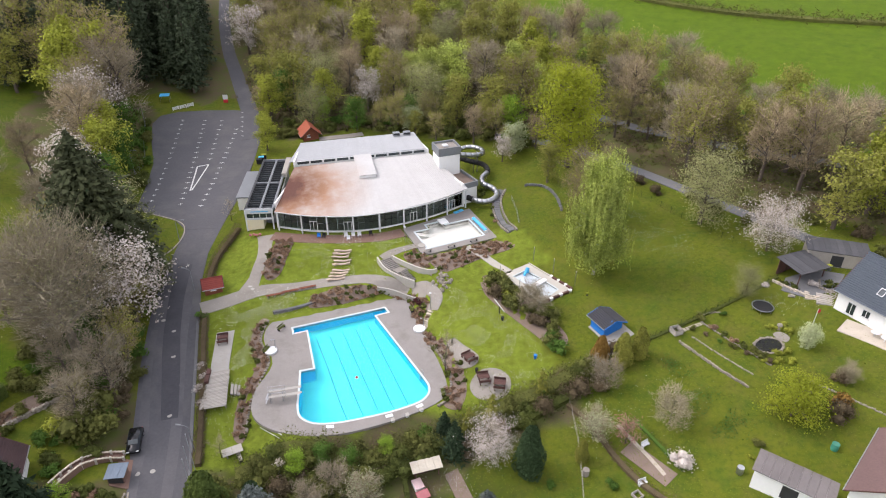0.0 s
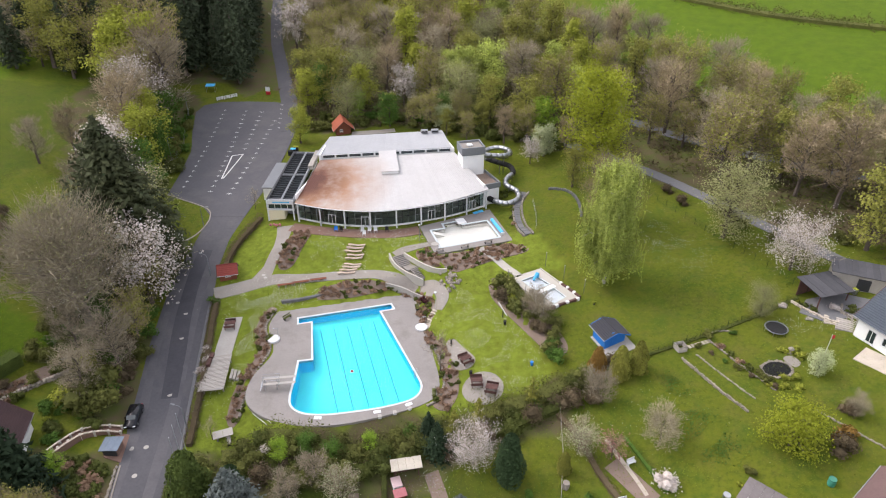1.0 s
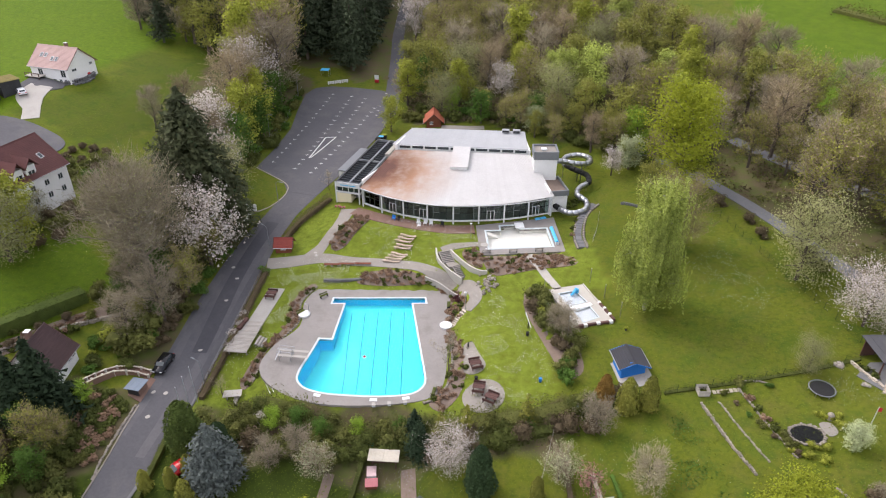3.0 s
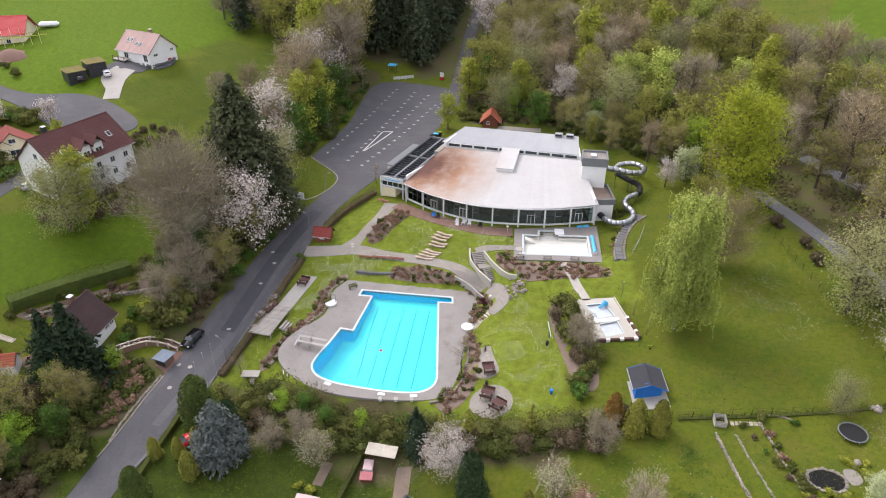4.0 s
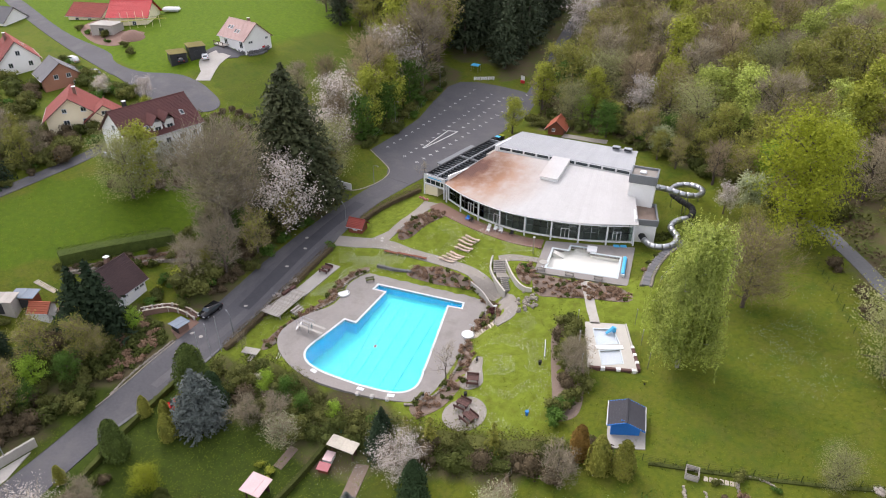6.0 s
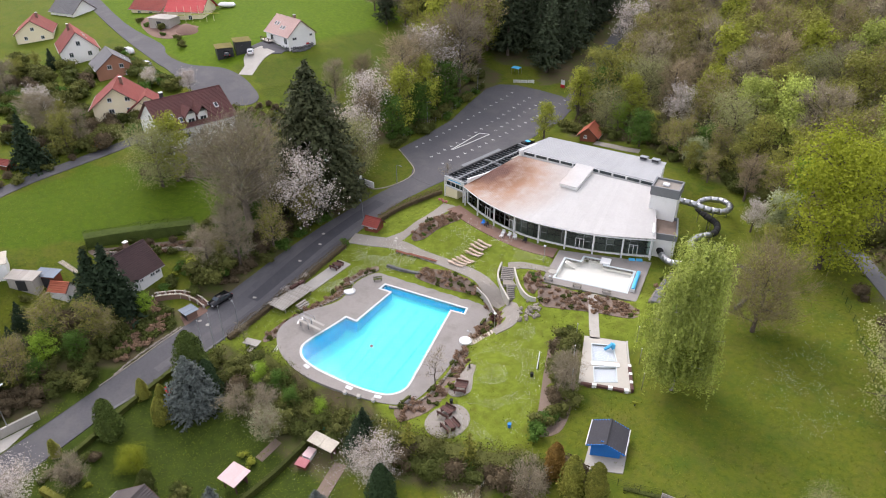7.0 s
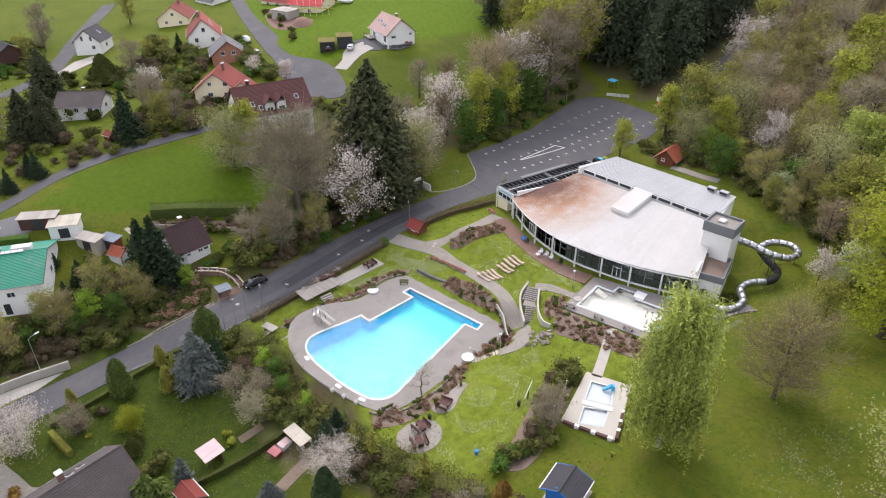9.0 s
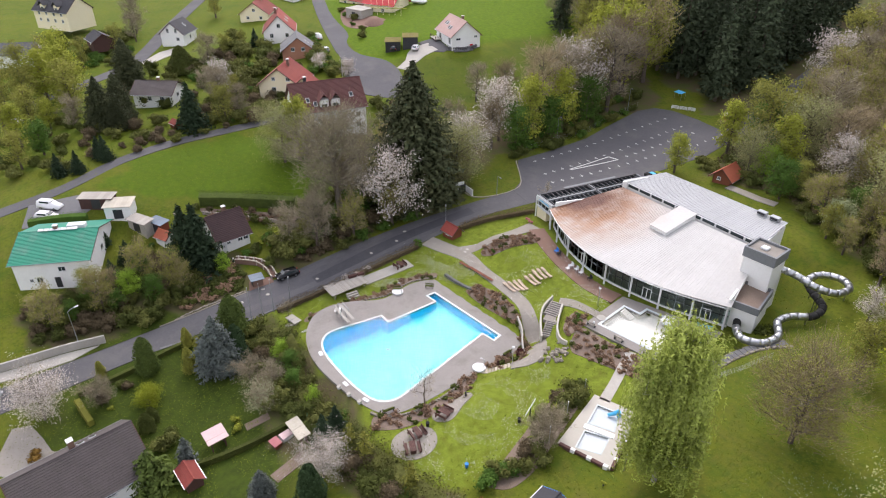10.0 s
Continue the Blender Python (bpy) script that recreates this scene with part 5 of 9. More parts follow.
kind("maple", leafy("maple", "broad maple in fresh yellow-green leaf", "leaf_maple", 23.5, 8.2, 7, 22440, 0.37, limbs=26, sub=7, clear=0.12))
kind("fresh", leafy("young_tree", "young tree in bright green leaf", "leaf_fresh", 10, 3.8, 8, 3630, 0.38, clear=0.12))
kind("yellow", leafy("broadleaf_tree", "tree in yellow-green spring leaf", "leaf_yellow", 15, 4.3, 9, 4488, 0.43, clear=0.15))
kind("fresh_tall", leafy("broadleaf_tree", "tree in light green spring leaf", "leaf_birch", 14, 3.9, 46, 4290, 0.38, clear=0.14))
kind("olive", leafy("broadleaf_tree", "tree with thin olive spring leaf", "leaf_olive", 14.5, 4.2, 10, 3696, 0.38, clear=0.15))
kind("green", leafy("broadleaf_tree", "tree in full green leaf", "leaf_green", 12, 4.8, 11, 4290, 0.43, clear=0.12))
kind("grey_leaf", leafy("willow_tree", "grey-green willow in early leaf", "leaf_grey", 12.5, 6.2, 12, 10500, 0.22, clear=0.1, limbs=22, sub=6))
kind("pale", leafy("flowering_tree", "round tree in pale green flower", "leaf_pale", 7.5, 3.2, 13, 3300, 0.33, clear=0.12))
kind("bare", bare("bare_tree", "leafless brown tree of the wood", "twig", 16, 4.8, 14, 3600, twig=0.042))
kind("bare_b", bare("bare_tree", "leafless grey-brown tree with a wide crown", "twig_grey", 15, 5.0, 15, 3600, twig=0.042))
kind("budding", bare("budding_tree", "tree with brown twigs and first yellow leaf", "twig", 15, 4.4, 16, 2400, 2600, "leaf_olive", size=0.34, twig=0.046))
kind("bare_big", bare("bare_tree", "huge leafless grey tree beside the road", "twig_grey", 25, 10.6, 17, 10500, 2600, "leaf_grey", bark="bark_pale", twig=0.045, size=0.22, limbs=30, sub=11, clear=0.33, thick=0.03, twig_len=0.16))
kind("cherry", bare("cherry_tree", "wild cherry in white blossom", "twig_grey", 12, 4.4, 18, 1200, 3800, "blossom", size=0.28, twig=0.035))
kind("cherry_wide", bare("cherry_tree", "round cherry tree in pale pink-white blossom", "twig_grey", 8.5, 5.2, 19, 1500, 8000, "blossom", size=0.18, twig=0.024, clear=0.1, limbs=24))
kind("apple", bare("apple_tree", "small grey apple tree coming into pale leaf", "twig_grey", 4.8, 2.9, 20, 3000, 1200, "leaf_pale", size=0.15, twig=0.026, limbs=20, clear=0.2, twig_len=0.13, thick=0.016, lean=0.4))
kind("apple_bare", bare("apple_tree", "small leafless grey apple tree", "twig_grey", 5.0, 3.0, 21, 3600, 0, twig=0.026, limbs=22, clear=0.2, twig_len=0.13, thick=0.016, lean=0.4))
kind("bare_lawn", bare("bare_tree", "leafless tree with thin olive buds on the lawn", "twig", 14.5, 7.0, 22, 7500, 8000, "leaf_olive", size=0.18, twig=0.026, clear=0.1, limbs=24))
kind("pink", bare("ornamental_cherry", "small tree in pink blossom", "twig", 4.0, 1.8, 23, 300, 500, "blossom_pink", size=0.22))
kind("garden_willow", leafy("willow_tree", "spreading garden tree in fresh yellow-green leaf", "leaf_maple", 6.8, 4.6, 24, 7260, 0.28, clear=0.12, limbs=22, lean=0.3))
kind("sapling", bare("bare_sapling", "slender leafless young tree", "twig_grey", 6.0, 1.9, 25, 700, 0, twig=0.018, limbs=12, thick=0.014))
kind("thuja", column_tree("thuja", "tall dense dark green thuja", "thuja_dark", 8.5, 2.1, 26, 2470, 0.27))
kind("thuja_b", column_tree("thuja", "dense mid-green thuja by the road", "thuja_mid", 7.5, 2.5, 27, 2470, 0.27))
kind("thuja_gold", column_tree("thuja", "dense clipped thuja in yellow-green", "thuja_green", 5.2, 1.35, 28, 1520, 0.21))
kind("thuja_rust", column_tree("thuja", "clipped thuja turned rusty brown", "leaf_rust", 4.6, 1.25, 29, 1330, 0.21))
kind("cone_gold", spruce("conifer", "small golden-green conifer in the hedge", "thuja_green", 5.0, 1.35, 30, 18, 8, 0.3))
kind("thuja_c", column_tree("thuja", "broad grey-green thuja beside the road", "thuja_mid", 7.0, 2.0, 41, 2470, 0.24))
kind("pine", spruce("pine", "bushy olive-green pine beside the house", "thuja_mid", 6.5, 3.0, 42, 22, 14, 0.5, 2.6))
kind("yew", column_tree("yew", "broad dense yew in dark olive", "leaf_hedge", 5.2, 2.3, 31, 2090, 0.25))
kind("bush_green", shrub("bush", "dense rounded bush in green leaf", "leaf_green", 1.9, 1.5, 32, 970, 0.283))
kind("bush_olive", shrub("bush", "loose bush with olive-brown young leaf", "leaf_scrub", 2.6, 1.9, 33, 970, 0.321))
kind("bush_brown", shrub("bush", "twiggy brown bush just budding", "leaf_brown", 2.4, 1.8, 34, 970, 0.283))
kind("bush_yellow", shrub("bush", "small bush in bright yellow-green leaf", "leaf_yellow", 1.8, 1.5, 35, 814, 0.264))
kind("bush_hedge", shrub("bush", "thick bush with dark green leaf", "leaf_hedge", 2.6, 1.9, 36, 1095, 0.302))
kind("bush_white", shrub("bush", "low bush in white flower", "blossom", 1.5, 1.2, 37, 657, 0.189))
kind("bush_rust", shrub("bush", "rounded bush with rusty orange leaf", "leaf_rust", 1.9, 1.5, 43, 814, 0.264))
kind("thuja_blue", spruce("conifer", "narrow blue-green conifer in a garden", "needle_blue", 6.5, 1.6, 44, 26, 14, 0.34, 2.4))
kind("thuja_dark_tall", column_tree("thuja", "dense dark green thuja behind the blue spruce", "thuja_dark", 8.0, 2.2, 45, 2280, 0.25))
kind("low_brown", shrub("low_shrub", "low reddish-brown shrub in bark mulch", "leaf_heath", 0.55, 0.5, 38, 114, 0.189))
kind("low_green", shrub("low_shrub", "low green shrub in bark mulch", "leaf_hedge", 0.65, 0.55, 39, 114, 0.189))
kind("low_red", shrub("low_shrub", "low shrub with dark red leaf", "leaf_red", 1.3, 1.0, 40, 271, 0.227))

def wood(polygon, mix, spacing, scale, seed, group, keep_off=(), joined=None):
    """Trees of several kinds at rough spacing within an outline."""
    rng = random.Random(seed)
    a = np.array(polygon)
    placed = []
    names, weights = zip(*mix)
    tries = 0
    area = (a[:, 0].max() - a[:, 0].min()) * (a[:, 1].max() - a[:, 1].min())
    while tries < area / spacing ** 2 * 6:
        tries += 1
        x, y = rng.uniform(a[:, 0].min(), a[:, 0].max()), rng.uniform(a[:, 1].min(), a[:, 1].max())
        if not inside(polygon, x, y) or any((x - p) ** 2 + (y - q) ** 2 < spacing ** 2 for p, q in placed):
            continue
        if any(abs(np.interp(y, [q[1] for q in line], [q[0] for q in line]) - x) < gap for line, gap in keep_off if line[0][1] <= y <= line[-1][1]):
            continue
        placed.append((x, y))
        what, size = rng.choices(names, weights)[0], scale * rng.uniform(0.75, 1.25)
        if joined is None:
            plant(what, x, y, size, group=group)
        else:
            joined.append((what, x, y, size))


def thicket(label, outline, mix, spacing, scale, seed, keep_off=()):
    """Bushes past counting, joined into one mesh."""
    spots, verts, faces, mats = [], [], [], []
    wood(outline, mix, spacing, scale, seed, "", keep_off, spots)
    slots, base = [], 0
    for what, x, y, size in spots:
        m = np.array(on_ground(x, y, (x * 37.7 + y * 91.3) % 360, -0.05)) @ np.diag((size, size, size, 1))
        for piece in KINDS[what][0].children:
            me = piece.data
            v = np.zeros(len(me.vertices) * 3)
            me.vertices.foreach_get("co", v)
            v = v.reshape(-1, 3) @ m[:3, :3].T + m[:3, 3]
            if me.materials[0] not in slots:
                slots.append(me.materials[0])
            f = [[base + i for i in p.vertices] for p in me.polygons]
            verts.append(v)
            faces += f
            mats += [slots.index(me.materials[0])] * len(f)
            base += len(v)
    me = bpy.data.meshes.new("undergrowth")
    me.from_pydata(np.concatenate(verts).tolist(), [], faces)
    for s in slots:
        me.materials.append(s)
    me.polygons.foreach_set("material_index", mats)
    tagged(new("undergrowth", me), label, "shrubs", kind="stuff")


# single trees of the grounds
for k, x, y, s in [("birch", 26.6, 97.6, 1.02), ("maple", 28.2, 138.2, 1.0), ("bare_lawn", 28.6, 115.2, 0.9), ("cherry_wide", 56.5, 98.5, 1), ("grey_leaf", 48.6, 109.4, 1.15), ("grey_leaf", 49, 87.6, 0.44), ("bare_big", -56.6, 79.0, 0.92),
                   ("cherry", -51.6, 88.8, 1.35), ("spruce_big", -58.6, 96.4, 1.42), ("grey_leaf", -61.5, 107.5, 1.15), ("grey_leaf", -80.5, 71.5, 1.1), ("yellow", -81, 75, 1.05), ("blue_spruce", -22.6, 51.2, 0.88), ("thuja_b", -29.8, 54.2, 1.15),
                   ("thuja_gold", -23.8, 46.6, 0.95), ("thuja_gold", -30.2, 46.4, 0.75), ("thuja_gold", -27.6, 48.2, 0.7), ("thuja_gold", -26.4, 50.4, 0.8), ("thuja_c", -26.1, 40.2, 1.0), ("thuja_rust", 23.8, 77.0, 1.15), ("thuja_gold", 26.9, 76.2, 1.15),
                   ("thuja_gold", 29.6, 77.1, 1.1), ("thuja", 11.5, 60.2, 1), ("cone_gold", 3.6, 66.8, 0.95), ("cone_gold", 7.0, 68.0, 1.1), ("cone_gold", 14.4, 71.8, 1.05), ("garden_spruce", 0.2, 65.6, 0.62), ("cherry_wide", 6.6, 62.4, 0.66)]:
    plant(k, x, y, s)
for k, x, y, s in [("apple", -10.4, 56.6, 1), ("apple_bare", 23.6, 72.6, 0.95), ("apple_bare", 31.0, 65.0, 1.05), ("apple", 20.6, 64.2, 1), ("pink", 24.8, 63.0, 1), ("garden_willow", 46.4, 63.8, 0.9), ("pale", 53.2, 75.2, 0.52),
                   ("blue_spruce", 5.6, 54.6, 0.42), ("blue_spruce", 8.2, 53, 0.32), ("sapling", 0.4, 78.4, 1.2), ("sapling", -30.8, 63.6, 0.7), ("pale", -8.3, 161.6, 0.85), ("pale", 17.2, 147.6, 1.0),
                   ("cherry", 14.0, 144.4, 0.5), ("fresh", -31.9, 167, 0.75), ("green", -42.5, 176, 1.0), ("yellow", -43.7, 153.2, 0.66), ("fresh", 17, 157, 1), ("olive", 23, 132, 0.7), ("garden_spruce", -50.2, 50.3, 1.5),
                   ("garden_spruce", -52.2, 48.0, 1.35), ("sapling", -44.2, 121, 0.8), ("bare", -48.5, 172, 0.6), ("thuja_gold", 18.6, 61.2, 0.75), ("bush_white", 59.5, 88, 0.8), ("bush_white", 31, 58.4, 1.5), ("cherry", -82, 150, 1.5)]:
    plant(k, x, y, s)
for k, x, y, s in [("cherry", -75.5, 124, 1.25), ("cherry", -66, 112, 1.1), ("yellow", -73, 131, 1.15), ("yellow", -76, 142, 1.1), ("green", -71.5, 127, 0.9), ("green", -73, 137, 0.9), ("green", -77, 150, 1.0),
                   ("bare", -79, 137, 1.3), ("bare_b", -82, 146, 1.3), ("bare_b", -80, 158, 1.5), ("bare", -84, 164, 1.5), ("budding", -86, 156, 1.3), ("yellow", -88, 168, 1.6), ("yellow", -94, 164, 1.5),
                   ("budding", -90, 176, 1.6), ("yellow", -97, 172, 1.5), ("bare", -73, 121, 0.8), ("bare_b", -76, 112, 0.8), ("bare", -71, 86, 0.7), ("bare_b", -65, 84, 0.75), ("budding", -74, 94, 0.7),
                   ("budding", -60, 108, 0.5), ("bare_b", -95, 126, 0.7), ("bare", -90, 132, 0.8), ("cherry", -62, 84, 0.75)]:
    plant(k, x, y, s)

wood([(-46.5, 22), (-41.5, 28), (-41.2, 44), (-46, 48), (-52, 46), (-49.5, 36)], [("budding", 1), ("bare", 2), ("green", 4)], 4.2, 0.4, 21, "scrub trees on the bank")
wood([(-50, 66), (-47.5, 74), (-50, 86), (-55, 98), (-62, 108), (-70, 112), (-74, 100), (-66, 84), (-58, 70)], [("bare_b", 3), ("budding", 3), ("olive", 2), ("green", 1)], 5.0, 0.65, 22, "scrub trees above the road")
wood([(-88, 68), (-79, 78), (-82, 98), (-94, 104), (-106, 100), (-87, 96), (-85.5, 76)], [("bush_olive", 3), ("bush_green", 2), ("bush_brown", 2), ("apple", 1)], 3.0, 1.0, 23, "garden bushes by the brown house")
wood([(-150, 52), (-138, 58), (-130, 68), (-146, 79), (-168, 79), (-174, 66), (-160, 56)], [("bush_olive", 4), ("bush_green", 2), ("bush_brown", 2), ("bush_hedge", 1)], 4.4, 1.4, 24, "village garden bushes")
wood([(-108, 52), (-102, 64), (-110, 72), (-124, 66), (-122, 56)], [("bush_olive", 4), ("bush_green", 1), ("bush_brown", 2), ("bush_hedge", 1)], 3.4, 1.15, 25, "garden bushes above the lane")
thicket("garden bushes round the upper houses", [(-186, 10), (-176, 26), (-192, 34), (-212, 36), (-226, 30), (-215, 8)], [("bush_olive", 3), ("bush_green", 2), ("bush_hedge", 2)], 5.0, 1.2, 26)
thicket("garden bushes beside the lane", [(-118, 6), (-92, 12), (-90, 28), (-112, 36), (-130, 22)], [("bush_olive", 3), ("bush_hedge", 2), ("bush_brown", 2)], 4.6, 1.0, 27)
wood([(-59, 35.5), (-55.5, 36.5), (-55.5, 44), (-58, 42), (-60, 39)], [("bush_olive", 2), ("bush_green", 2), ("bush_brown", 2)], 2.6, 0.6, 28, "bushes between the sheds")
wood([(-150, 108), (-164, 108), (-200, 112), (-196, 116), (-160, 112)], [("bush_olive", 2), ("bush_green", 2)], 6, 0.8, 29, "street bushes")

# garden trees round the village houses
for k, x, y, s in [("garden_spruce", -103.2, 52.4, 1.35), ("spruce_big", -115, 31, 0.62), ("spruce_big", -119, 35, 0.58), ("spruce_big", -112, 35, 0.45), ("spruce_big", -149, 36, 0.68), ("cherry", -126, 61, 0.8), ("bare_b", -120, 58, 0.7),
                   ("bare_b", -155.7, 59.5, 0.75), ("olive", -105.1, 60.5, 0.75), ("bare_b", -108, 64, 0.6), ("yew", -154.9, 51.3, 1.7), ("yellow", -157, 18, 1.25), ("yellow", -146, 14, 1.1), ("olive", -140, 10, 1.0),
                   ("yellow", -122.7, 17.2, 0.6), ("olive", -128, 12, 0.8), ("olive", -169, 65.5, 0.55), ("olive", -172, 71.6, 0.5), ("bush_green", -123.3, 68.1, 1.6), ("bush_rust", -104.9, 67.2, 1.5), ("bush_olive", -107, 70.5, 1.4),
                   ("garden_spruce", -88.6, 23.1, 0.62), ("garden_spruce", -88.1, 27.1, 0.6), ("garden_spruce", -92.6, 32.5, 0.68), ("garden_spruce", -95, 31, 0.6), ("cherry", -122, 97, 0.5), ("apple", -88, 84, 1.2), ("olive", -93, 76, 0.5)]:
    plant(k, x, y, s)
for k, x, y, s in [("yellow", -112, 92, 0.4), ("bare_b", -206, 36, 0.7), ("olive", -222, 66, 0.9), ("olive", -196, 30, 0.7), ("olive", -182, 20, 0.7), ("garden_spruce", -174, 76, 0.7), ("yellow", -140, 20, 1.2),
                   ("olive", -132, 22, 1.1), ("olive", -126, 6, 1.0), ("yellow", -112, 12, 0.8), ("bare_b", -135, -2, 0.9), ("olive", -150, 2, 1.1), ("budding", -164, 14, 1.0), ("olive", -170, 4, 1.0),
                   ("green", -104, 18, 0.7), ("olive", -98, 14, 0.7), ("bare_b", -118, 24, 0.6), ("bush_olive", -101.5, 39.7, 1.1), ("bush_brown", -100, 43, 1.0), ("bush_brown", -104, 44, 0.9), ("bush_white", -145, 92, 1.5),
                   ("bush_olive", -137, 84, 1.2), ("bush_green", -140, 94, 1.3), ("bush_olive", -134, 92, 1.3), ("bush_hedge", -130, 95, 1.4), ("bush_olive", -126, 95, 1.5), ("bush_olive", -116, 92, 1.3), ("garden_spruce", -60, 33, 0.5)]:
    plant(k, x, y, s)
for k, x, y, s in [("garden_spruce", -56.5, 37, 0.4), ("garden_spruce", -51.2, 34.5, 0.5), ("garden_spruce", -54.5, 36.5, 0.45), ("budding", -46, 45, 0.55), ("budding", -49, 40, 0.6), ("fresh", -46, 37.5, 0.55), ("budding", -43.5, 33, 0.6),
                   ("olive", -47, 31, 0.5), ("fresh", -48, 54, 0.4), ("budding", -41, 25, 0.6), ("bush_olive", -38.5, 40, 1.0), ("green", -50, 73, 0.35), ("olive", -52.5, 71, 0.42), ("cherry_wide", -20.5, 25.8, 0.9),
                   ("thuja_gold", -27.4, 33.2, 0.62), ("apple_bare", -21, 33.4, 0.9), ("bush_brown", -21.8, 33.6, 0.9), ("bush_green", -14.2, 34.6, 0.75), ("yew", -13.3, 40.1, 0.62), ("yew", -15, 40.8, 0.5), ("bush_olive", -9, 42.8, 0.95),
                   ("bush_hedge", -10.6, 43.4, 0.7), ("thuja_blue", -4.7, 45.5, 0.75), ("pine", -2.3, 41.2, 1.0), ("bush_rust", -13, 25.5, 0.7), ("bush_yellow", -19.6, 34.8, 0.35), ("bush_yellow", -8.2, 52.6, 0.6), ("garden_willow", -18.6, 40.4, 0.5)]:
    plant(k, x, y, s)
for k, x, y, s in [("bush_brown", -23.4, 37.2, 0.6), ("bush_hedge", -24.2, 36.2, 0.55), ("thuja_dark_tall", -23.7, 54.2, 0.9), ("apple_bare", -17.2, 55.4, 0.9), ("bush_olive", -15, 58, 1.0), ("bush_olive", -12.8, 60.4, 1.2), ("bush_green", -12.4, 58.6, 0.9)]:
    plant(k, x, y, s)


thicket("mixed garden shrubs and hedges between the village houses", [(-132, 72), (-126, 62), (-112, 56), (-104, 62), (-106, 74), (-112, 86), (-118, 72)], [("bush_olive", 4), ("bush_hedge", 2), ("bush_brown", 2), ("bush_green", 1)], 3.0, 1.2, 41)
thicket("garden shrubs along the village street", [(-124, 95), (-150, 95), (-168, 97), (-168, 92), (-150, 90), (-132, 88)], [("bush_olive", 3), ("bush_hedge", 2), ("bush_green", 2)], 3.4, 1.3, 42)
thicket("garden shrubs round the bungalow and barn", [(-140, 34), (-120, 30), (-108, 40), (-112, 50), (-136, 56), (-160, 58), (-176, 40), (-160, 28)], [("bush_olive", 3), ("bush_hedge", 3), ("bush_brown", 2)], 6.0, 1.2, 43)
thicket("shrubs and rough growth beside the lane", [(-100, 34), (-94, 40), (-98, 56), (-102, 66), (-106, 62), (-103, 44)], [("bush_olive", 3), ("bush_brown", 3), ("bush_hedge", 1)], 3.2, 0.8, 44)
sheet("planting_bed", "bare brown terraced soil below the tall hedge", "bed", "mulch", drape(spline([(-66.4, 51.4), (-65.2, 56), (-63.6, 62), (-61.4, 68.4), (-59.6, 71.4), (-57.8, 69.6), (-59.6, 65), (-61.6, 59), (-63.6, 53)], True, 4), 0.07, 0.3, step=0.9))
thicket("dry low shrubs on the terraced soil below the hedge", [(-66, 52), (-63.2, 62), (-60, 70), (-58.4, 69), (-61.4, 59), (-64, 52.6)], [("low_brown", 3), ("low_green", 2)], 1.2, 1.5, 51)
thicket("dark green undergrowth beneath the big bare tree", [(-64, 73), (-56, 71), (-50.5, 75), (-52.6, 88), (-58, 96), (-66, 90)], [("bush_hedge", 4), ("bush_green", 2), ("bush_olive", 3)], 2.6, 0.85, 50)
thicket("rough scrub on the slope above the cottage", [(-66, 48), (-60, 62), (-56, 72), (-52, 76), (-58, 76), (-64, 66), (-68, 52)], [("bush_brown", 3), ("bush_olive", 3), ("bush_hedge", 2)], 2.6, 0.6, 45)
thicket("low dark scrub along the upper road edge", [(-45.6, 68), (-48.9, 79.6), (-51.8, 91.6), (-53.4, 100), (-56, 101), (-54, 90), (-51, 77), (-48, 68)], [("bush_brown", 3), ("bush_hedge", 3), ("bush_olive", 2)], 1.7, 0.62, 46)
LANE = [(FOREST_LANE, 5.0)]
PATHS = [([(70, 92), (64.5, 101), (56.5, 112.5), (49, 123.5), (42.5, 132.5), (36, 140.5), (27, 150)], 3.0)]
MIXED = [("bare", 1.9), ("bare_b", 1.9), ("budding", 4), ("olive", 3.6), ("yellow", 2.7), ("fresh_tall", 1.0), ("green", 0.3), ("cherry", 0.5), ("grey_leaf", 0.5)]
wood([(-114, 186), (-92, 185), (-76, 187), (-66, 187), (-74, 205), (-90, 250), (-130, 260)], [("spruce", 3), ("spruce_b", 2)], 5.2, 1.15, 1, "conifer wood", LANE)
wood([(-46, 166), (-34, 162), (-24, 170), (-6, 168), (14, 162), (26, 160), (30, 190), (20, 225), (-20, 255), (-62, 260), (-74, 230), (-56, 200)], MIXED, 6.8, 1.05, 2, "mixed wood behind the hall", LANE)
wood([(31, 154), (44, 141), (54, 130), (64, 117), (84, 112), (96, 122), (80, 146), (56, 178), (40, 206), (28, 200)], [("bare", 4), ("bare_b", 3), ("budding", 3.5), ("olive", 1.6), ("yellow", 1.2)], 6.8, 0.95, 3, "bare wood beside the path")
wood([(-150, 178), (-126, 168), (-112, 172), (-114, 186), (-128, 206), (-156, 206)], [("spruce", 3), ("spruce_b", 2), ("bare_b", 1)], 6.0, 0.95, 15, "dark conifers on the hill")
wood([(66, 104), (78, 96), (100, 94), (98, 112), (76, 112)], [("bare", 2), ("yellow", 3), ("olive", 2)], 8.0, 1.15, 4, "trees along the wood edge")
wood([(-112, 168), (-90, 172), (-84, 182), (-108, 190), (-150, 200), (-170, 220), (-180, 215), (-140, 180)], [("olive", 2), ("yellow", 2), ("budding", 2), ("bare_b", 1)], 8.5, 1.3, 5, "trees on the hill edge")
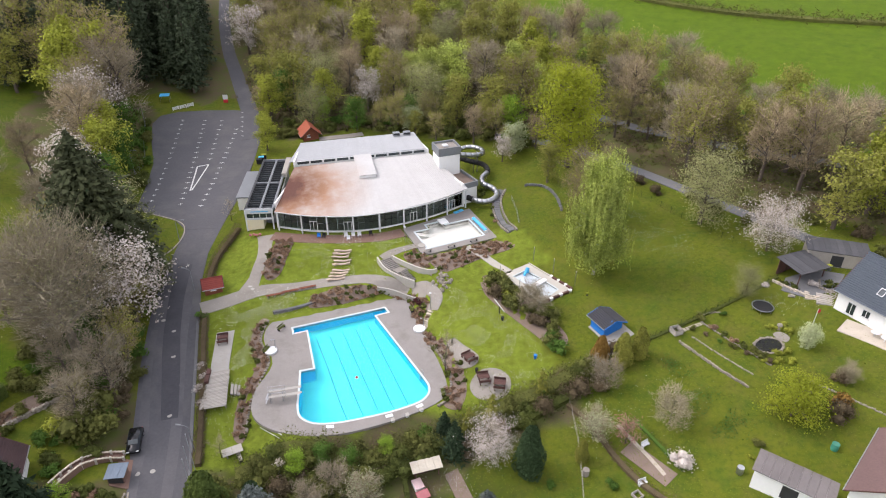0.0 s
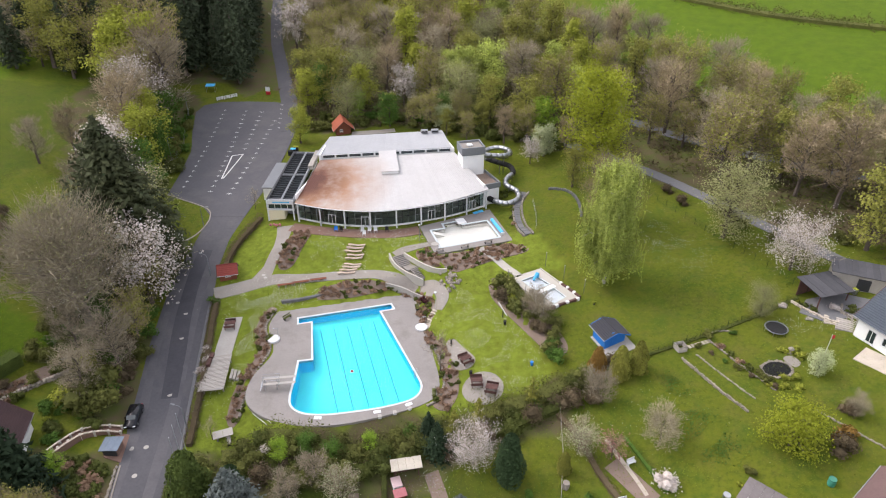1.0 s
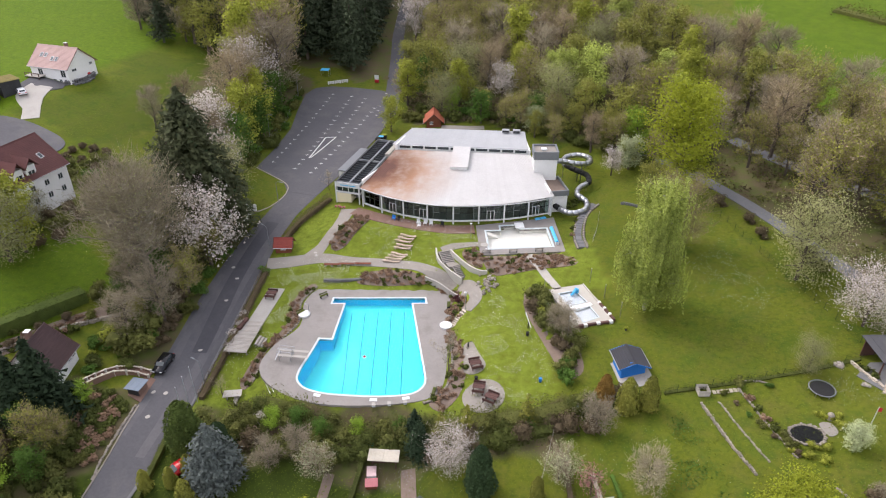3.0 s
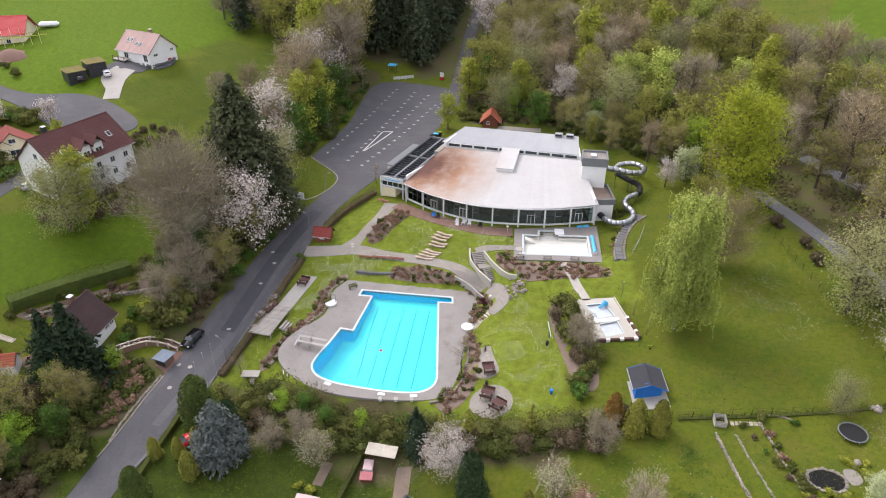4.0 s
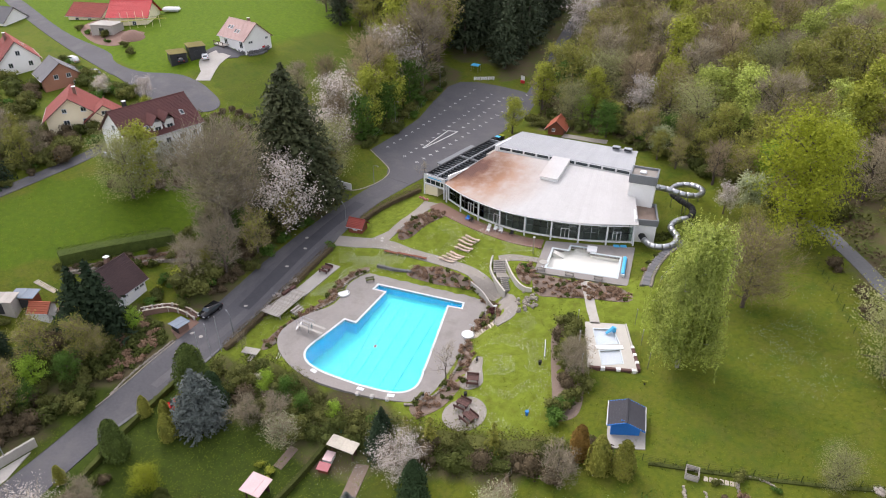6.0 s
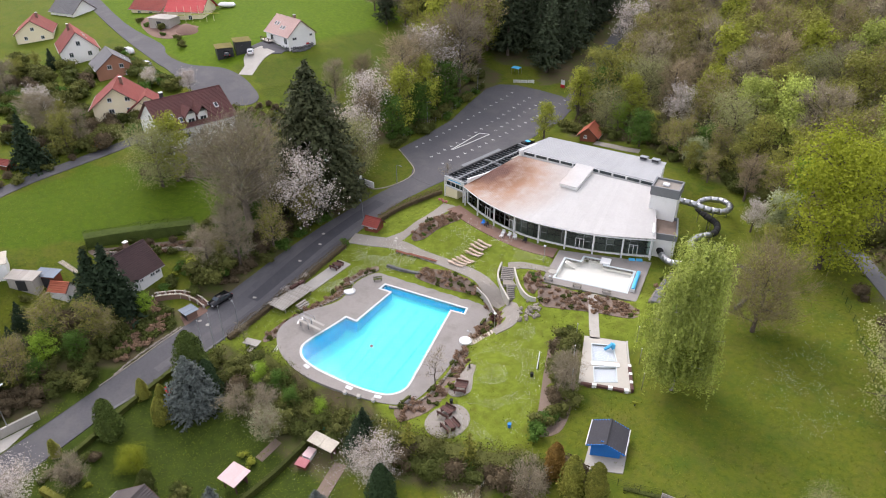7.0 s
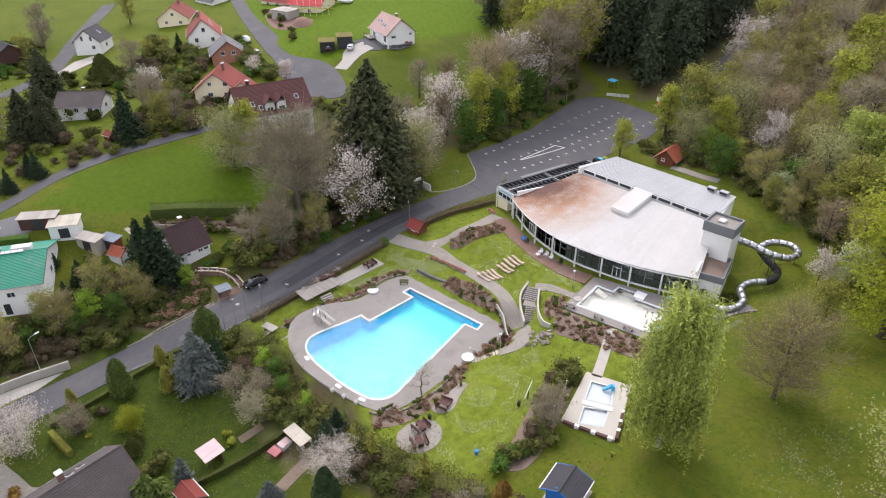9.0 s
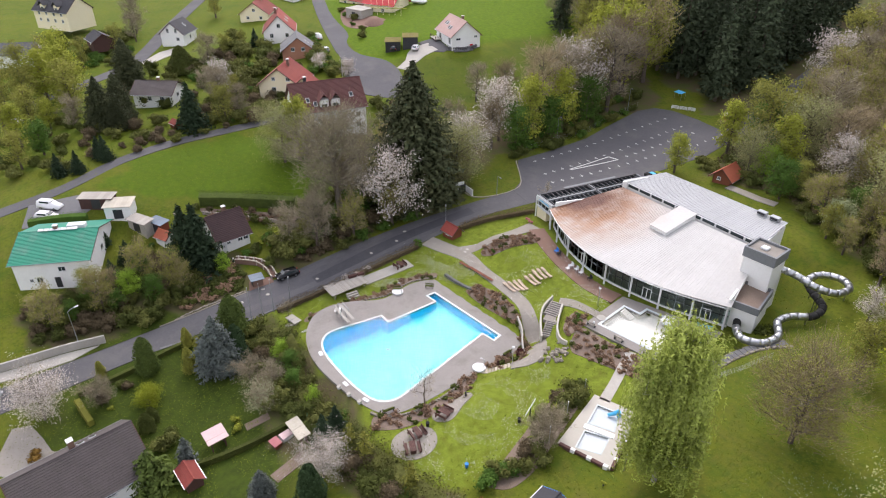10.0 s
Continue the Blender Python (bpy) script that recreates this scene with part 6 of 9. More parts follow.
thicket("green and brown undergrowth above the road", [(-50, 66), (-46.6, 74), (-50, 90), (-54, 100), (-60, 108), (-66, 112), (-64, 96), (-60, 84)], [("bush_green", 3), ("bush_olive", 3), ("bush_brown", 2)], 2.9, 1.1, 6)
thicket("dense green undergrowth beside the car park", [(-66.6, 122), (-67.8, 134), (-70.2, 145.6), (-74.4, 156), (-77.6, 166), (-84, 170), (-80, 150), (-76, 130)], [("bush_green", 2), ("bush_olive", 2), ("bush_hedge", 3)], 2.7, 1.0, 7)
thicket("overgrown brown and dark green scrub on the bank", [(-46, 20), (-38, 22), (-38.4, 34), (-38.6, 41), (-41, 46), (-46, 49), (-52, 48), (-55, 42), (-50, 36), (-48, 26)], [("bush_brown", 3), ("bush_olive", 2), ("bush_hedge", 5)], 1.9, 0.95, 8)
thicket("low dark heath and brambles on the road bank", [(-39.6, 46), (-42.4, 56.4), (-47, 57.6), (-51, 54), (-52, 48), (-46, 48)], [("low_brown", 3), ("low_green", 4)], 0.75, 1.7, 47)
wood([(-30, 57.5), (-24, 63), (-10, 64), (3, 68.5), (16, 72), (21, 76), (20, 71.5), (8, 65), (-8, 59.5), (-24, 55.5)], [("bush_hedge", 5), ("bush_olive", 4), ("bush_brown", 1), ("bush_green", 1)], 2.1, 0.95, 9, "shrub belt below the pool")
wood([(7.5, 99), (9.5, 99), (14.6, 91.8), (18.4, 86.2), (19.4, 82.4), (17.6, 82), (14, 88), (9, 95)], [("bush_hedge", 2), ("bush_olive", 4), ("bush_brown", 1)], 2.0, 0.9, 10, "bushes of the hedge bed")
thicket("dark undergrowth at the wood edge behind the hall", [(-44, 158), (-30, 160), (-22, 163), (0, 158), (16, 153), (30, 146), (34, 150), (20, 160), (-10, 168), (-40, 168)], [("bush_hedge", 2), ("bush_olive", 3), ("bush_green", 1)], 3.4, 1.1, 11)
thicket("brown undergrowth along the wood path", [(34, 136), (46, 118), (60, 104), (74, 92), (78, 96), (62, 112), (48, 130), (38, 142)], [("bush_brown", 3), ("bush_olive", 3)], 4.5, 0.9, 12, PATHS)
wood([(19, 72), (24, 80), (27, 78.5), (22, 70)], [("bush_brown", 3), ("bush_olive", 2)], 2.0, 0.9, 13, "bushes by the blue hut")
wood([(-26, 160), (-8, 156), (8, 153), (18, 149), (26, 148), (12, 160), (-10, 168), (-28, 168)], [("olive", 3), ("budding", 3), ("green", 1), ("bare", 2), ("fresh_tall", 1)], 5.0, 0.6, 14, "young trees behind the hall")
for i, (what, outline) in enumerate(BEDS[:7]):
    wood(outline, [("low_brown", 6), ("low_green", 2)], 0.82 if i < 3 else 0.95, 1.15, 30 + i, "low shrubs of the " + what)
for k, x, y, s in [("low_red", -4.4, 96.0, 1), ("bush_brown", -6.2, 97.6, 0.5), ("bush_green", 17.5, 80.6, 1.15), ("bush_green", -6.4, 106.8, 0.4), ("bush_green", -4.6, 106, 0.4), ("bush_green", -41.4, 91.5, 0.75), ("low_red", -4.0, 92, 0.5),
                   ("bush_green", -30.8, 103, 0.35), ("bush_green", -53, 63.5, 0.6), ("bush_green", -50, 64.5, 0.7), ("bush_yellow", -52.5, 66, 0.9), ("bush_green", -51.5, 58.5, 0.8), ("bush_yellow", -54, 62, 0.4), ("bush_olive", -50.4, 67.4, 1.9), ("bush_olive", -48.6, 66, 1.7), ("bush_olive", -50.6, 70.4, 1.8), ("bush_yellow", -53.4, 65.6, 1.3), ("bush_green", -55.2, 63.4, 0.95), ("bush_hedge", -51.6, 60.2, 0.6), ("bush_green", -52.8, 61.4, 0.5), ("bush_hedge", -47.6, 62.6, 0.8), ("bush_hedge", -52.4, 60.6, 0.7)]:
    plant(k, x, y, s)

# ---- houses ----
def roof_slope(length, run, z0, z1, side, course=0.34, over=0.0):
    """One roof slope of overlapping courses; side is +1 or -1 across the ridge."""
    bm = bmesh.new()
    slope = math.hypot(run, z1 - z0)
    n = max(4, int(slope / course))
    h = length / 2
    prof = [(side * run, z0 - 0.14)]
    for i in range(n):
        y, z = side * run * (1 - i / n), z0 + (z1 - z0) * i / n
        prof += [(y, z), (y, z + 0.07)]
    prof += [(0, z1 + 0.02), (0, z1 - 0.16)]
    rows = [[bm.verts.new((x, y, z)) for y, z in prof] for x in (-h, h)]
    k = len(prof)
    for i in range(k):
        bm.faces.new((rows[0][i], rows[0][(i + 1) % k], rows[1][(i + 1) % k], rows[1][i]))
    bm.faces.new(rows[0][::-1])
    bm.faces.new(rows[1])
    bmesh.ops.recalc_face_normals(bm, faces=bm.faces)
    return bm


def window_on(parent, m, w, h, frame_mat="frame_white"):
    """A framed window on a wall; m puts its middle, y outwards."""
    fr = bmesh.new()
    for x0, x1, z0, z1 in ((-w / 2, -w / 2 + 0.09, -h / 2, h / 2), (w / 2 - 0.09, w / 2, -h / 2, h / 2), (-w / 2 + 0.09, w / 2 - 0.09, h / 2 - 0.09, h / 2), (-w / 2 + 0.09, w / 2 - 0.09, -h / 2, -h / 2 + 0.09), (-0.035, 0.035, -h / 2 + 0.09, h / 2 - 0.09)):
        add_box(fr, x0, x1, 0.0, 0.07, z0, z1, m)
    win = part("window", fr, frame_mat, parent)
    part("pane", box(-w / 2 + 0.09, w / 2 - 0.09, 0.006, 0.03, -h / 2 + 0.09, h / 2 - 0.09, m), "pane", win)
    part("sill", box(-w / 2 - 0.08, w / 2 + 0.08, 0.0, 0.14, -h / 2 - 0.07, -h / 2 - 0.01, m), frame_mat, win)
    return win


def house(name, label, x, y, turn, length, width, base, eave, ridge, roof, walls, windows=(), over=0.55, chimney=None, skylights=(), door=None, category="house", dormers=(), verge="wood_dark"):
    """x along the ridge. windows: (wall, along, height of middle, w, h), walls: f (-y), b (+y), l (-x), r (+x)."""
    t = thing(name, label, category, pose(x, y, 0, 0, 0, turn))
    L, W = length / 2, width / 2
    bm = bmesh.new()
    prof = [(-W, base - 1.5), (W, base - 1.5), (W, eave), (0, ridge - 0.16 - (ridge - eave) * 0.02), (-W, eave)]
    a, b = [bm.verts.new((-L, p, z)) for p, z in prof], [bm.verts.new((L, p, z)) for p, z in prof]
    bm.faces.new(a)
    bm.faces.new(b[::-1])
    for i in range(5):
        bm.faces.new((a[i], b[i], b[(i + 1) % 5], a[(i + 1) % 5]))
    bmesh.ops.recalc_face_normals(bm, faces=bm.faces)
    body = part("wall", bm, walls, t)
    k = (ridge - eave) / W
    for side in (-1, 1):
        part("roof_slope", roof_slope(length + 2 * over, W + over, eave - over * k, ridge, side), roof, t)
    part("ridge", tube([(-L - over, 0, ridge), (L + over, 0, ridge)], 0.13, 8), roof, t)
    for sx in (-1, 1):
        for sy in (-1, 1):
            part("verge_board", tube([(sx * (L + over - 0.03), sy * (W + over), eave - over * k - 0.05), (sx * (L + over - 0.03), 0, ridge - 0.05)], 0.1, 4), verge, t)
    for sy in (-1, 1):
        part("gutter", tube([(-L - over, sy * (W + over + 0.06), eave - over * k - 0.03), (L + over, sy * (W + over + 0.06), eave - over * k - 0.03)], 0.07, 6), "steel", t)
    spots = {"f": lambda s, z: pose(s, -W, z, 0, 0, 180), "b": lambda s, z: pose(s, W, z), "l": lambda s, z: pose(-L, s, z, 0, 0, 90), "r": lambda s, z: pose(L, s, z, 0, 0, -90)}
    for wall, s, z, w, h in windows:
        window_on(body, spots[wall](s, z), w, h)
    if door:
        wall, s, mat = door
        part("door", box(-0.5, 0.5, 0.0, 0.08, 0, 2.1, spots[wall](s, base + 0.1)), mat, t, "entrance door")
    for s, side, r in skylights:
        ang = math.degrees(math.atan(k))
        m = pose(s, side * W * (1 - r), eave + (ridge - eave) * r + 0.06, -side * ang, 0, 0)
        lt = part("skylight", box(-0.45, 0.45, -0.65, 0.65, 0.0, 0.12, m), "frame_white", t)
        part("pane", box(-0.36, 0.36, -0.55, 0.55, 0.12, 0.135, m), "pane", lt)
    for s, side in dormers:
        d = part("dormer", box(s - 1.1, s + 1.1, side * W * 0.15, side * W * 0.92, eave - 0.2, eave + (ridge - eave) * 0.42), walls, t)
        for q in (-1, 1):
            bm = bmesh.new()
            z0, z1 = eave + (ridge - eave) * 0.36, eave + (ridge - eave) * 0.72
            v = [bm.verts.new(p) for p in ((s + q * 1.5, side * (W + 0.15), z0), (s, side * (W + 0.15), z1), (s, side * W * 0.1, z1), (s + q * 1.5, side * W * 0.1, z0))]
            v2 = [bm.verts.new(p.co + Vector((0, 0, -0.12))) for p in v]
            bm.faces.new(v)
            bm.faces.new(v2[::-1])
            for i in range(4):
                bm.faces.new((v[i], v2[i], v2[(i + 1) % 4], v[(i + 1) % 4]))
            bmesh.ops.recalc_face_normals(bm, faces=bm.faces)
            part("dormer_roof", bm, roof, d)
        window_on(d, pose(s, side * W * 0.92, eave + (ridge - eave) * 0.12, 0, 0, 0 if side > 0 else 180), 1.5, 1.1)
    if chimney:
        s, side, r = chimney
        zc = eave + (ridge - eave) * r
        c = part("chimney", box(s - 0.35, s + 0.35, side * W * (1 - r) - 0.35, side * W * (1 - r) + 0.35, zc - 0.6, ridge + 0.9), "brick_red" if roof != "tile_brown" else "dark_metal", t)
        part("chimney_cap", box(s - 0.42, s + 0.42, side * W * (1 - r) - 0.42, side * W * (1 - r) + 0.42, ridge + 0.9, ridge + 1.0), "frame_white", c)
    return t


def win_row(wall, n, span, z, w=1.1, h=1.2):
    return [(wall, -span / 2 + span * i / max(1, n - 1), z, w, h) for i in range(n)]


house("cottage", "small white cottage with a dark brown tiled roof", -57.0, 55.7, 110, 6.4, 7.4, 0.4, 3.3, 7.0, "tile_umber", "white_wall", [("f", 1.2, 2.2, 1.0, 1.0), ("f", 2.4, 2.2, 1.0, 1.0), ("f", -1.2, 2.2, 0.8, 0.8), ("l", -0.6, 2.2, 0.9, 1.0), ("r", 0.6, 2.0, 1.0, 1.0), ("r", 0, 4.6, 0.9, 0.9)], chimney=(0.5, 1, 0.85), door=("f", -2.2, "frame_white"))
house("green_house", "white rendered house with a low green sheet roof", -58.6, 26.6, 79, 13.0, 14.6, -0.3, 5.4, 7.7, "green_sheet", "white_wall", [("f", 1.6, 3.6, 1.3, 1.0), ("f", -2.6, 1.6, 1.1, 1.0), ("f", -4.0, 1.6, 0.7, 0.7), ("r", 0, 3.6, 1.2, 1.1), ("f", 3.8, 1.2, 0.6, 0.5)], chimney=(-0.6, 1, 0.96), door=("f", 0.4, "dark_metal"))
house("brown_house", "large white house with a brown tiled roof and dormers", -93.8, 84.6, 92, 17, 12.5, 8.6, 15.0, 20.2, "tile_brown", "white_wall", win_row("f", 5, 13, 12.8) + win_row("f", 5, 13, 10.2) + [("r", -3.6, 12.8, 1.2, 1.8), ("r", -2, 10.2, 1.2, 1.6), ("r", -4, 10.2, 1.2, 1.6), ("r", 1, 12.8, 1.1, 1.2), ("l", 0, 16.5, 1.2, 1.2)], skylights=((5.6, -1, 0.4), (-5.2, -1, 0.35), (-3.6, -1, 0.2)), dormers=((1.2, -1), (-1.6, -1)), chimney=(-4.5, 1, 0.8))
house("cream_house", "cream house with red tiled gables", -121.5, 78.5, 155, 11, 11.5, 9.6, 13.6, 18.0, "tile_red", "cream_wall", [("l", -2.6, 12.2, 1.3, 1.1), ("l", 1.6, 12.2, 1.3, 1.1), ("l", -2.6, 15.0, 1.2, 1.1), ("l", 1.5, 15.0, 1.0, 1.0), ("f", -3, 12.2, 1.2, 1.1), ("f", 1, 12.2, 1.2, 1.1), ("r", 0, 12.4, 1.2, 1.1)], chimney=(0.5, -1, 0.8), over=0.9)
house("cream_house_wing", "lower cream gable wing with a red tiled roof", -115.0, 83.2, 155, 5.0, 8.4, 9.4, 12.6, 15.8, "tile_red", "cream_wall", [("l", 0, 11.2, 2.0, 1.3), ("l", 0, 13.8, 1.4, 1.0)], over=0.8)
white_house = house("white_house", "white hillside house with a pale pink tiled roof", -131.6, 134.8, 2, 12.5, 9.5, 15.2, 20.3, 24.3, "tile_pink", "white_wall", [("r", -2.6, 19.2, 1.5, 0.7), ("r", 3.2, 19.6, 1.0, 0.7), ("f", 4.6, 18.6, 1.6, 1.9), ("f", 1.2, 16.2, 1.2, 1.6), ("f", 3.2, 16.2, 1.0, 1.8), ("f", 5.0, 16.2, 1.0, 1.8), ("f", -3.0, 18.6, 1.6, 1.6)], skylights=((-3.6, -1, 0.5), (0.4, -1, 0.35), (1.8, -1, 0.35), (-2.2, -1, 0.5)), chimney=(2.5, 1, 0.9), door=("r", 1.8, "red_paint"))
house("gabled_house", "tall white house with a weathered red roof", -179, 85.5, 170, 14, 10.5, 10.8, 15.4, 20.6, "tile_red", "white_wall", [("l", -2.6, 14.0, 1.2, 1.4), ("l", 2.6, 14.0, 1.2, 1.4), ("l", 0, 17.2, 1.2, 1.4), ("f", -3, 13.2, 1.2, 1.3), ("f", 2, 13.2, 1.2, 1.3)], skylights=((-2, -1, 0.5), (2, -1, 0.5)), chimney=(2, 1, 0.8))
house("brick_house", "unfinished red brick house with a grey roof", -153.5, 87.5, 172, 10, 10, 11.0, 14.4, 18.2, "tile_grey", "brick_orange", [("l", -1.6, 14.6, 1.2, 1.2), ("l", 1.6, 14.6, 1.2, 1.2), ("l", -3, 12.4, 1.4, 1.2)], skylights=((-1, -1, 0.4),))
house("far_house", "cream house with a red roof up the street", -213, 82, 160, 14, 11, 11.5, 15.2, 19.2, "tile_red", "cream_wall", [("l", -2.5, 13.6, 1.1, 1.1), ("l", 2.5, 13.6, 1.1, 1.1), ("l", 0, 16.4, 1.1, 1.1), ("f", 0, 13.6, 1.1, 1.1)], chimney=(2, -1, 0.8))
house("bungalow", "white bungalow with a grey tiled roof", -129.4, 44.6, 66, 10.5, 9, 8.2, 12.0, 14.2, "shingle", "white_wall", [("f", -3, 10.6, 1.2, 1.1), ("f", -0.6, 10.6, 1.1, 1.2), ("f", 2.8, 10.6, 1.2, 1.1), ("r", 0, 10.6, 1.3, 1.1), ("l", -1, 10.6, 1.1, 1.1)], chimney=(0.5, 1, 0.95), over=0.8)
house("new_house", "new white house with a dark grey roof", -195.5, 51.4, 152, 9.5, 8.6, 9.6, 13.4, 17.0, "tile_dark", "white_wall", [("l", -1.6, 14.2, 0.9, 1.6), ("l", 1.4, 14.2, 0.9, 1.6), ("l", -2, 11.4, 1.2, 1.2), ("f", 0, 11.4, 1.2, 1.2)], skylights=((1, -1, 0.5),))
house("wooden_barn", "dark timber barn with a slate grey roof", -198, 25, 20, 8.5, 7, 9.8, 12.2, 14.4, "tile_dark", "wood_dark", [("f", 1, 11.2, 0.7, 0.9)], category="barn")
house("yellow_house", "large yellow house with a dark dormered roof", -238, 10, 46, 18, 12, 10.5, 16.2, 21, "tile_dark", "cream_wall", win_row("f", 4, 12, 12.6) + win_row("f", 4, 12, 15.0), dormers=((-4, -1), (3.4, -1)))
house("grey_house", "low grey-roofed house among the gardens", -192, -1, 80, 16, 12, 8.8, 11.6, 14, "tile_grey", "white_wall", [("f", -4, 10.4, 1.2, 1.1), ("f", 2, 10.4, 1.2, 1.1)])
house("slate_house", "white house with a blue-grey tiled roof and skylight", 68.6, 79.0, 120, 14, 11.5, 8.6, 13.2, 17.6, "tile_slate", "white_wall", [("b", 2.4, 11.2, 1.2, 1.3), ("b", 4.6, 10.8, 1.3, 2.0), ("r", 0, 11.4, 1.2, 1.2)], skylights=((2.2, 1, 0.3), (-1.6, 1, 0.55), (0.4, 1, 0.62)), over=0.6)
house("red_brown_house", "white house with a red-brown tiled roof", 53.6, 49.4, 45, 12, 11, 4.2, 9.0, 13.2, "tile_mauve", "white_wall", [("b", 3.2, 7.6, 1.6, 0.7), ("b", 3.2, 5.6, 1.8, 1.0), ("l", 1.5, 7.4, 1.2, 1.1)], chimney=(-2, 1, 0.8))
house("shingle_house", "house with a broad weathered dark grey roof", -4.9, 32.4, 113, 14.5, 11, -4.0, -1.4, 2.6, "shingle", "white_wall", [("f", -3, -2.2, 1.2, 1.1), ("f", 2, -2.2, 1.2, 1.1), ("b", 2, -2.2, 1.2, 1.1)], skylights=((3.2, 1, 0.55), (1.6, 1, 0.75)), chimney=(0.5, 1, 0.85))
house("garden_hut", "small brown timber kiosk with a dark roof by the path", -41.7, 98.7, 20, 3.0, 2.4, 1.0, 2.9, 4.0, "tile_red", "wood_red", [("f", 0, 2.3, 0.9, 0.6)], over=0.4, category="hut")
house("garden_hut", "reddish timber hut with a red roof behind the hall", -34.2, 159.2, 112, 4.4, 3.8, 7.0, 9.1, 10.8, "tile_orange", "wood_red", [("l", 0.6, 8.3, 0.8, 0.7)], over=0.8, category="hut")
house("blue_hut", "bright blue wooden hut with a dark roof on a slab", 26.15, 84.05, 116.6, 3.3, 3.5, 4.6, 6.2, 6.9, "tile_dark", "blue_paint", [("r", 0.6, 5.6, 0.8, 0.6)], over=0.55, door=("l", 0.2, "blue_paint"), category="hut", verge="blue_paint")
house("roof_shed", "small timber shed with a red sheet roof", -58.2, 44.4, 40, 3.0, 2.6, 1.2, 3.4, 4.4, "tile_orange", "white_wall", over=0.3, category="shed")
house("red_shed", "low garden shed with a rusty red roof", -1.2, 45.8, 19, 3.4, 2.2, -4.6, -2.9, -2.2, "tile_red", "wood_dark", over=0.3, category="shed")
house("building_site", "house shell with scaffolding under a bright red roof", -186, 127, 40, 13, 11, 15.5, 20.4, 24.4, "red_paint", "cream_wall", [("f", -3, 18, 1.3, 1.3), ("f", 2, 18, 1.3, 1.3)], over=0.8)
house("orange_house", "cream bungalow with an orange tiled hip roof", -207, 122, 30, 13, 11, 15.5, 18.4, 21.6, "tile_red", "cream_wall", [("f", -3, 17, 1.3, 1.1), ("f", 2, 17, 1.3, 1.1)], over=0.7)
house("hill_house", "white house with a grey roof at the street end", -232, 100, 20, 13, 10, 12.5, 16.5, 20.5, "tile_grey", "white_wall", [("f", -3, 14.6, 1.3, 1.1), ("f", 2, 14.6, 1.3, 1.1)])
house("orange_hut", "tiny orange-roofed garden hut", -106.4, 48.4, 30, 2.4, 2.2, 8.2, 9.6, 10.3, "tile_red", "wood_red", over=0.25, category="hut")

part("balcony_deck", box(-6.4, -1.6, -7.0, -4.8, 17.6, 17.85), "wood_grey", white_house, "timber balcony")
part("balcony_rail", box(-6.4, -1.6, -7.02, -6.94, 18.6, 18.72), "wood_dark", white_house)
for x in (-6.3, -4.0, -1.7):
    part("balcony_post", box(x - 0.08, x + 0.08, -6.98, -6.82, 13.5, 18.6), "wood_dark", white_house)
sheet("gravel_yard", "dark grey gravel yard before the hillside house", "yard", "asphalt", drape([(-135.6, 122.8), (-128, 123.4), (-125.4, 127.6), (-126.4, 130), (-136.6, 129.4)], 0.15, 0.4))

# blue hut slab, scaffold poles, flat-roofed sheds
sheet("hut_slab", "pale concrete slab under the blue hut", "slab", "concrete", drape(square(26.8, 83.2, 2.8, 2.3, 116.6), 0.12, 0.3))
for i in range(6):
    x, y = -180.5 + i * 1.9 - (i > 2) * 0, 119.6 + i * 1.7
    pole = thing("scaffold_frame", "yellow scaffold frame on the house shell", "scaffold", pose(x, y, gz(x, y), 0, 0, 40), "scaffold frames")
    part("upright", tube([(0, 0, 0), (0, 0, 5.4)], 0.06, 6), "cream_wall", pole)
    part("deck_board", box(-0.1, 2.3, -0.4, 0.4, 2.6, 2.7), "leaf_yellow", pole)
    part("guard_rail", box(-0.1, 2.3, -0.42, -0.36, 3.5, 3.6), "leaf_yellow", pole)


def flat_shed(name, label, x, y, turn, w, d, h, roof, walls, tilt=3, category="shed", posts=False, base=None):
    z = gz(x, y) if base is None else base
    t = thing(name, label, category, pose(x, y, z, 0, 0, turn))
    if posts:
        for sx in (-1, 1):
            for sy in (-1, 1):
                part("post", box(sx * (w / 2 - 0.2) - 0.07, sx * (w / 2 - 0.2) + 0.07, sy * (d / 2 - 0.2) - 0.07, sy * (d / 2 - 0.2) + 0.07, -0.3, h), walls, t)
        part("back_wall", box(-w / 2 + 0.15, w / 2 - 0.15, d / 2 - 0.2, d / 2 - 0.1, -0.3, h - 0.1), walls, t)
    else:
        part("wall", box(-w / 2, w / 2, -d / 2, d / 2, -1.2, h), walls, t)
        part("door", box(-0.9, 0.9, -d / 2 - 0.05, -d / 2, 0.0, min(2.0, h - 0.2)), "dark_metal", t)
    n = max(3, int(w / 0.9))
    for i in range(n):
        a, b = -w / 2 - 0.3 + (w + 0.6) * i / n, -w / 2 - 0.3 + (w + 0.6) * (i + 1) / n
        part("roof_sheet", box(a, b - 0.02, -d / 2 - 0.35, d / 2 + 0.35, 0, 0.09 + 0.02 * (i % 2), pose(0, 0, h + 0.12, tilt)), roof, t)
    return t


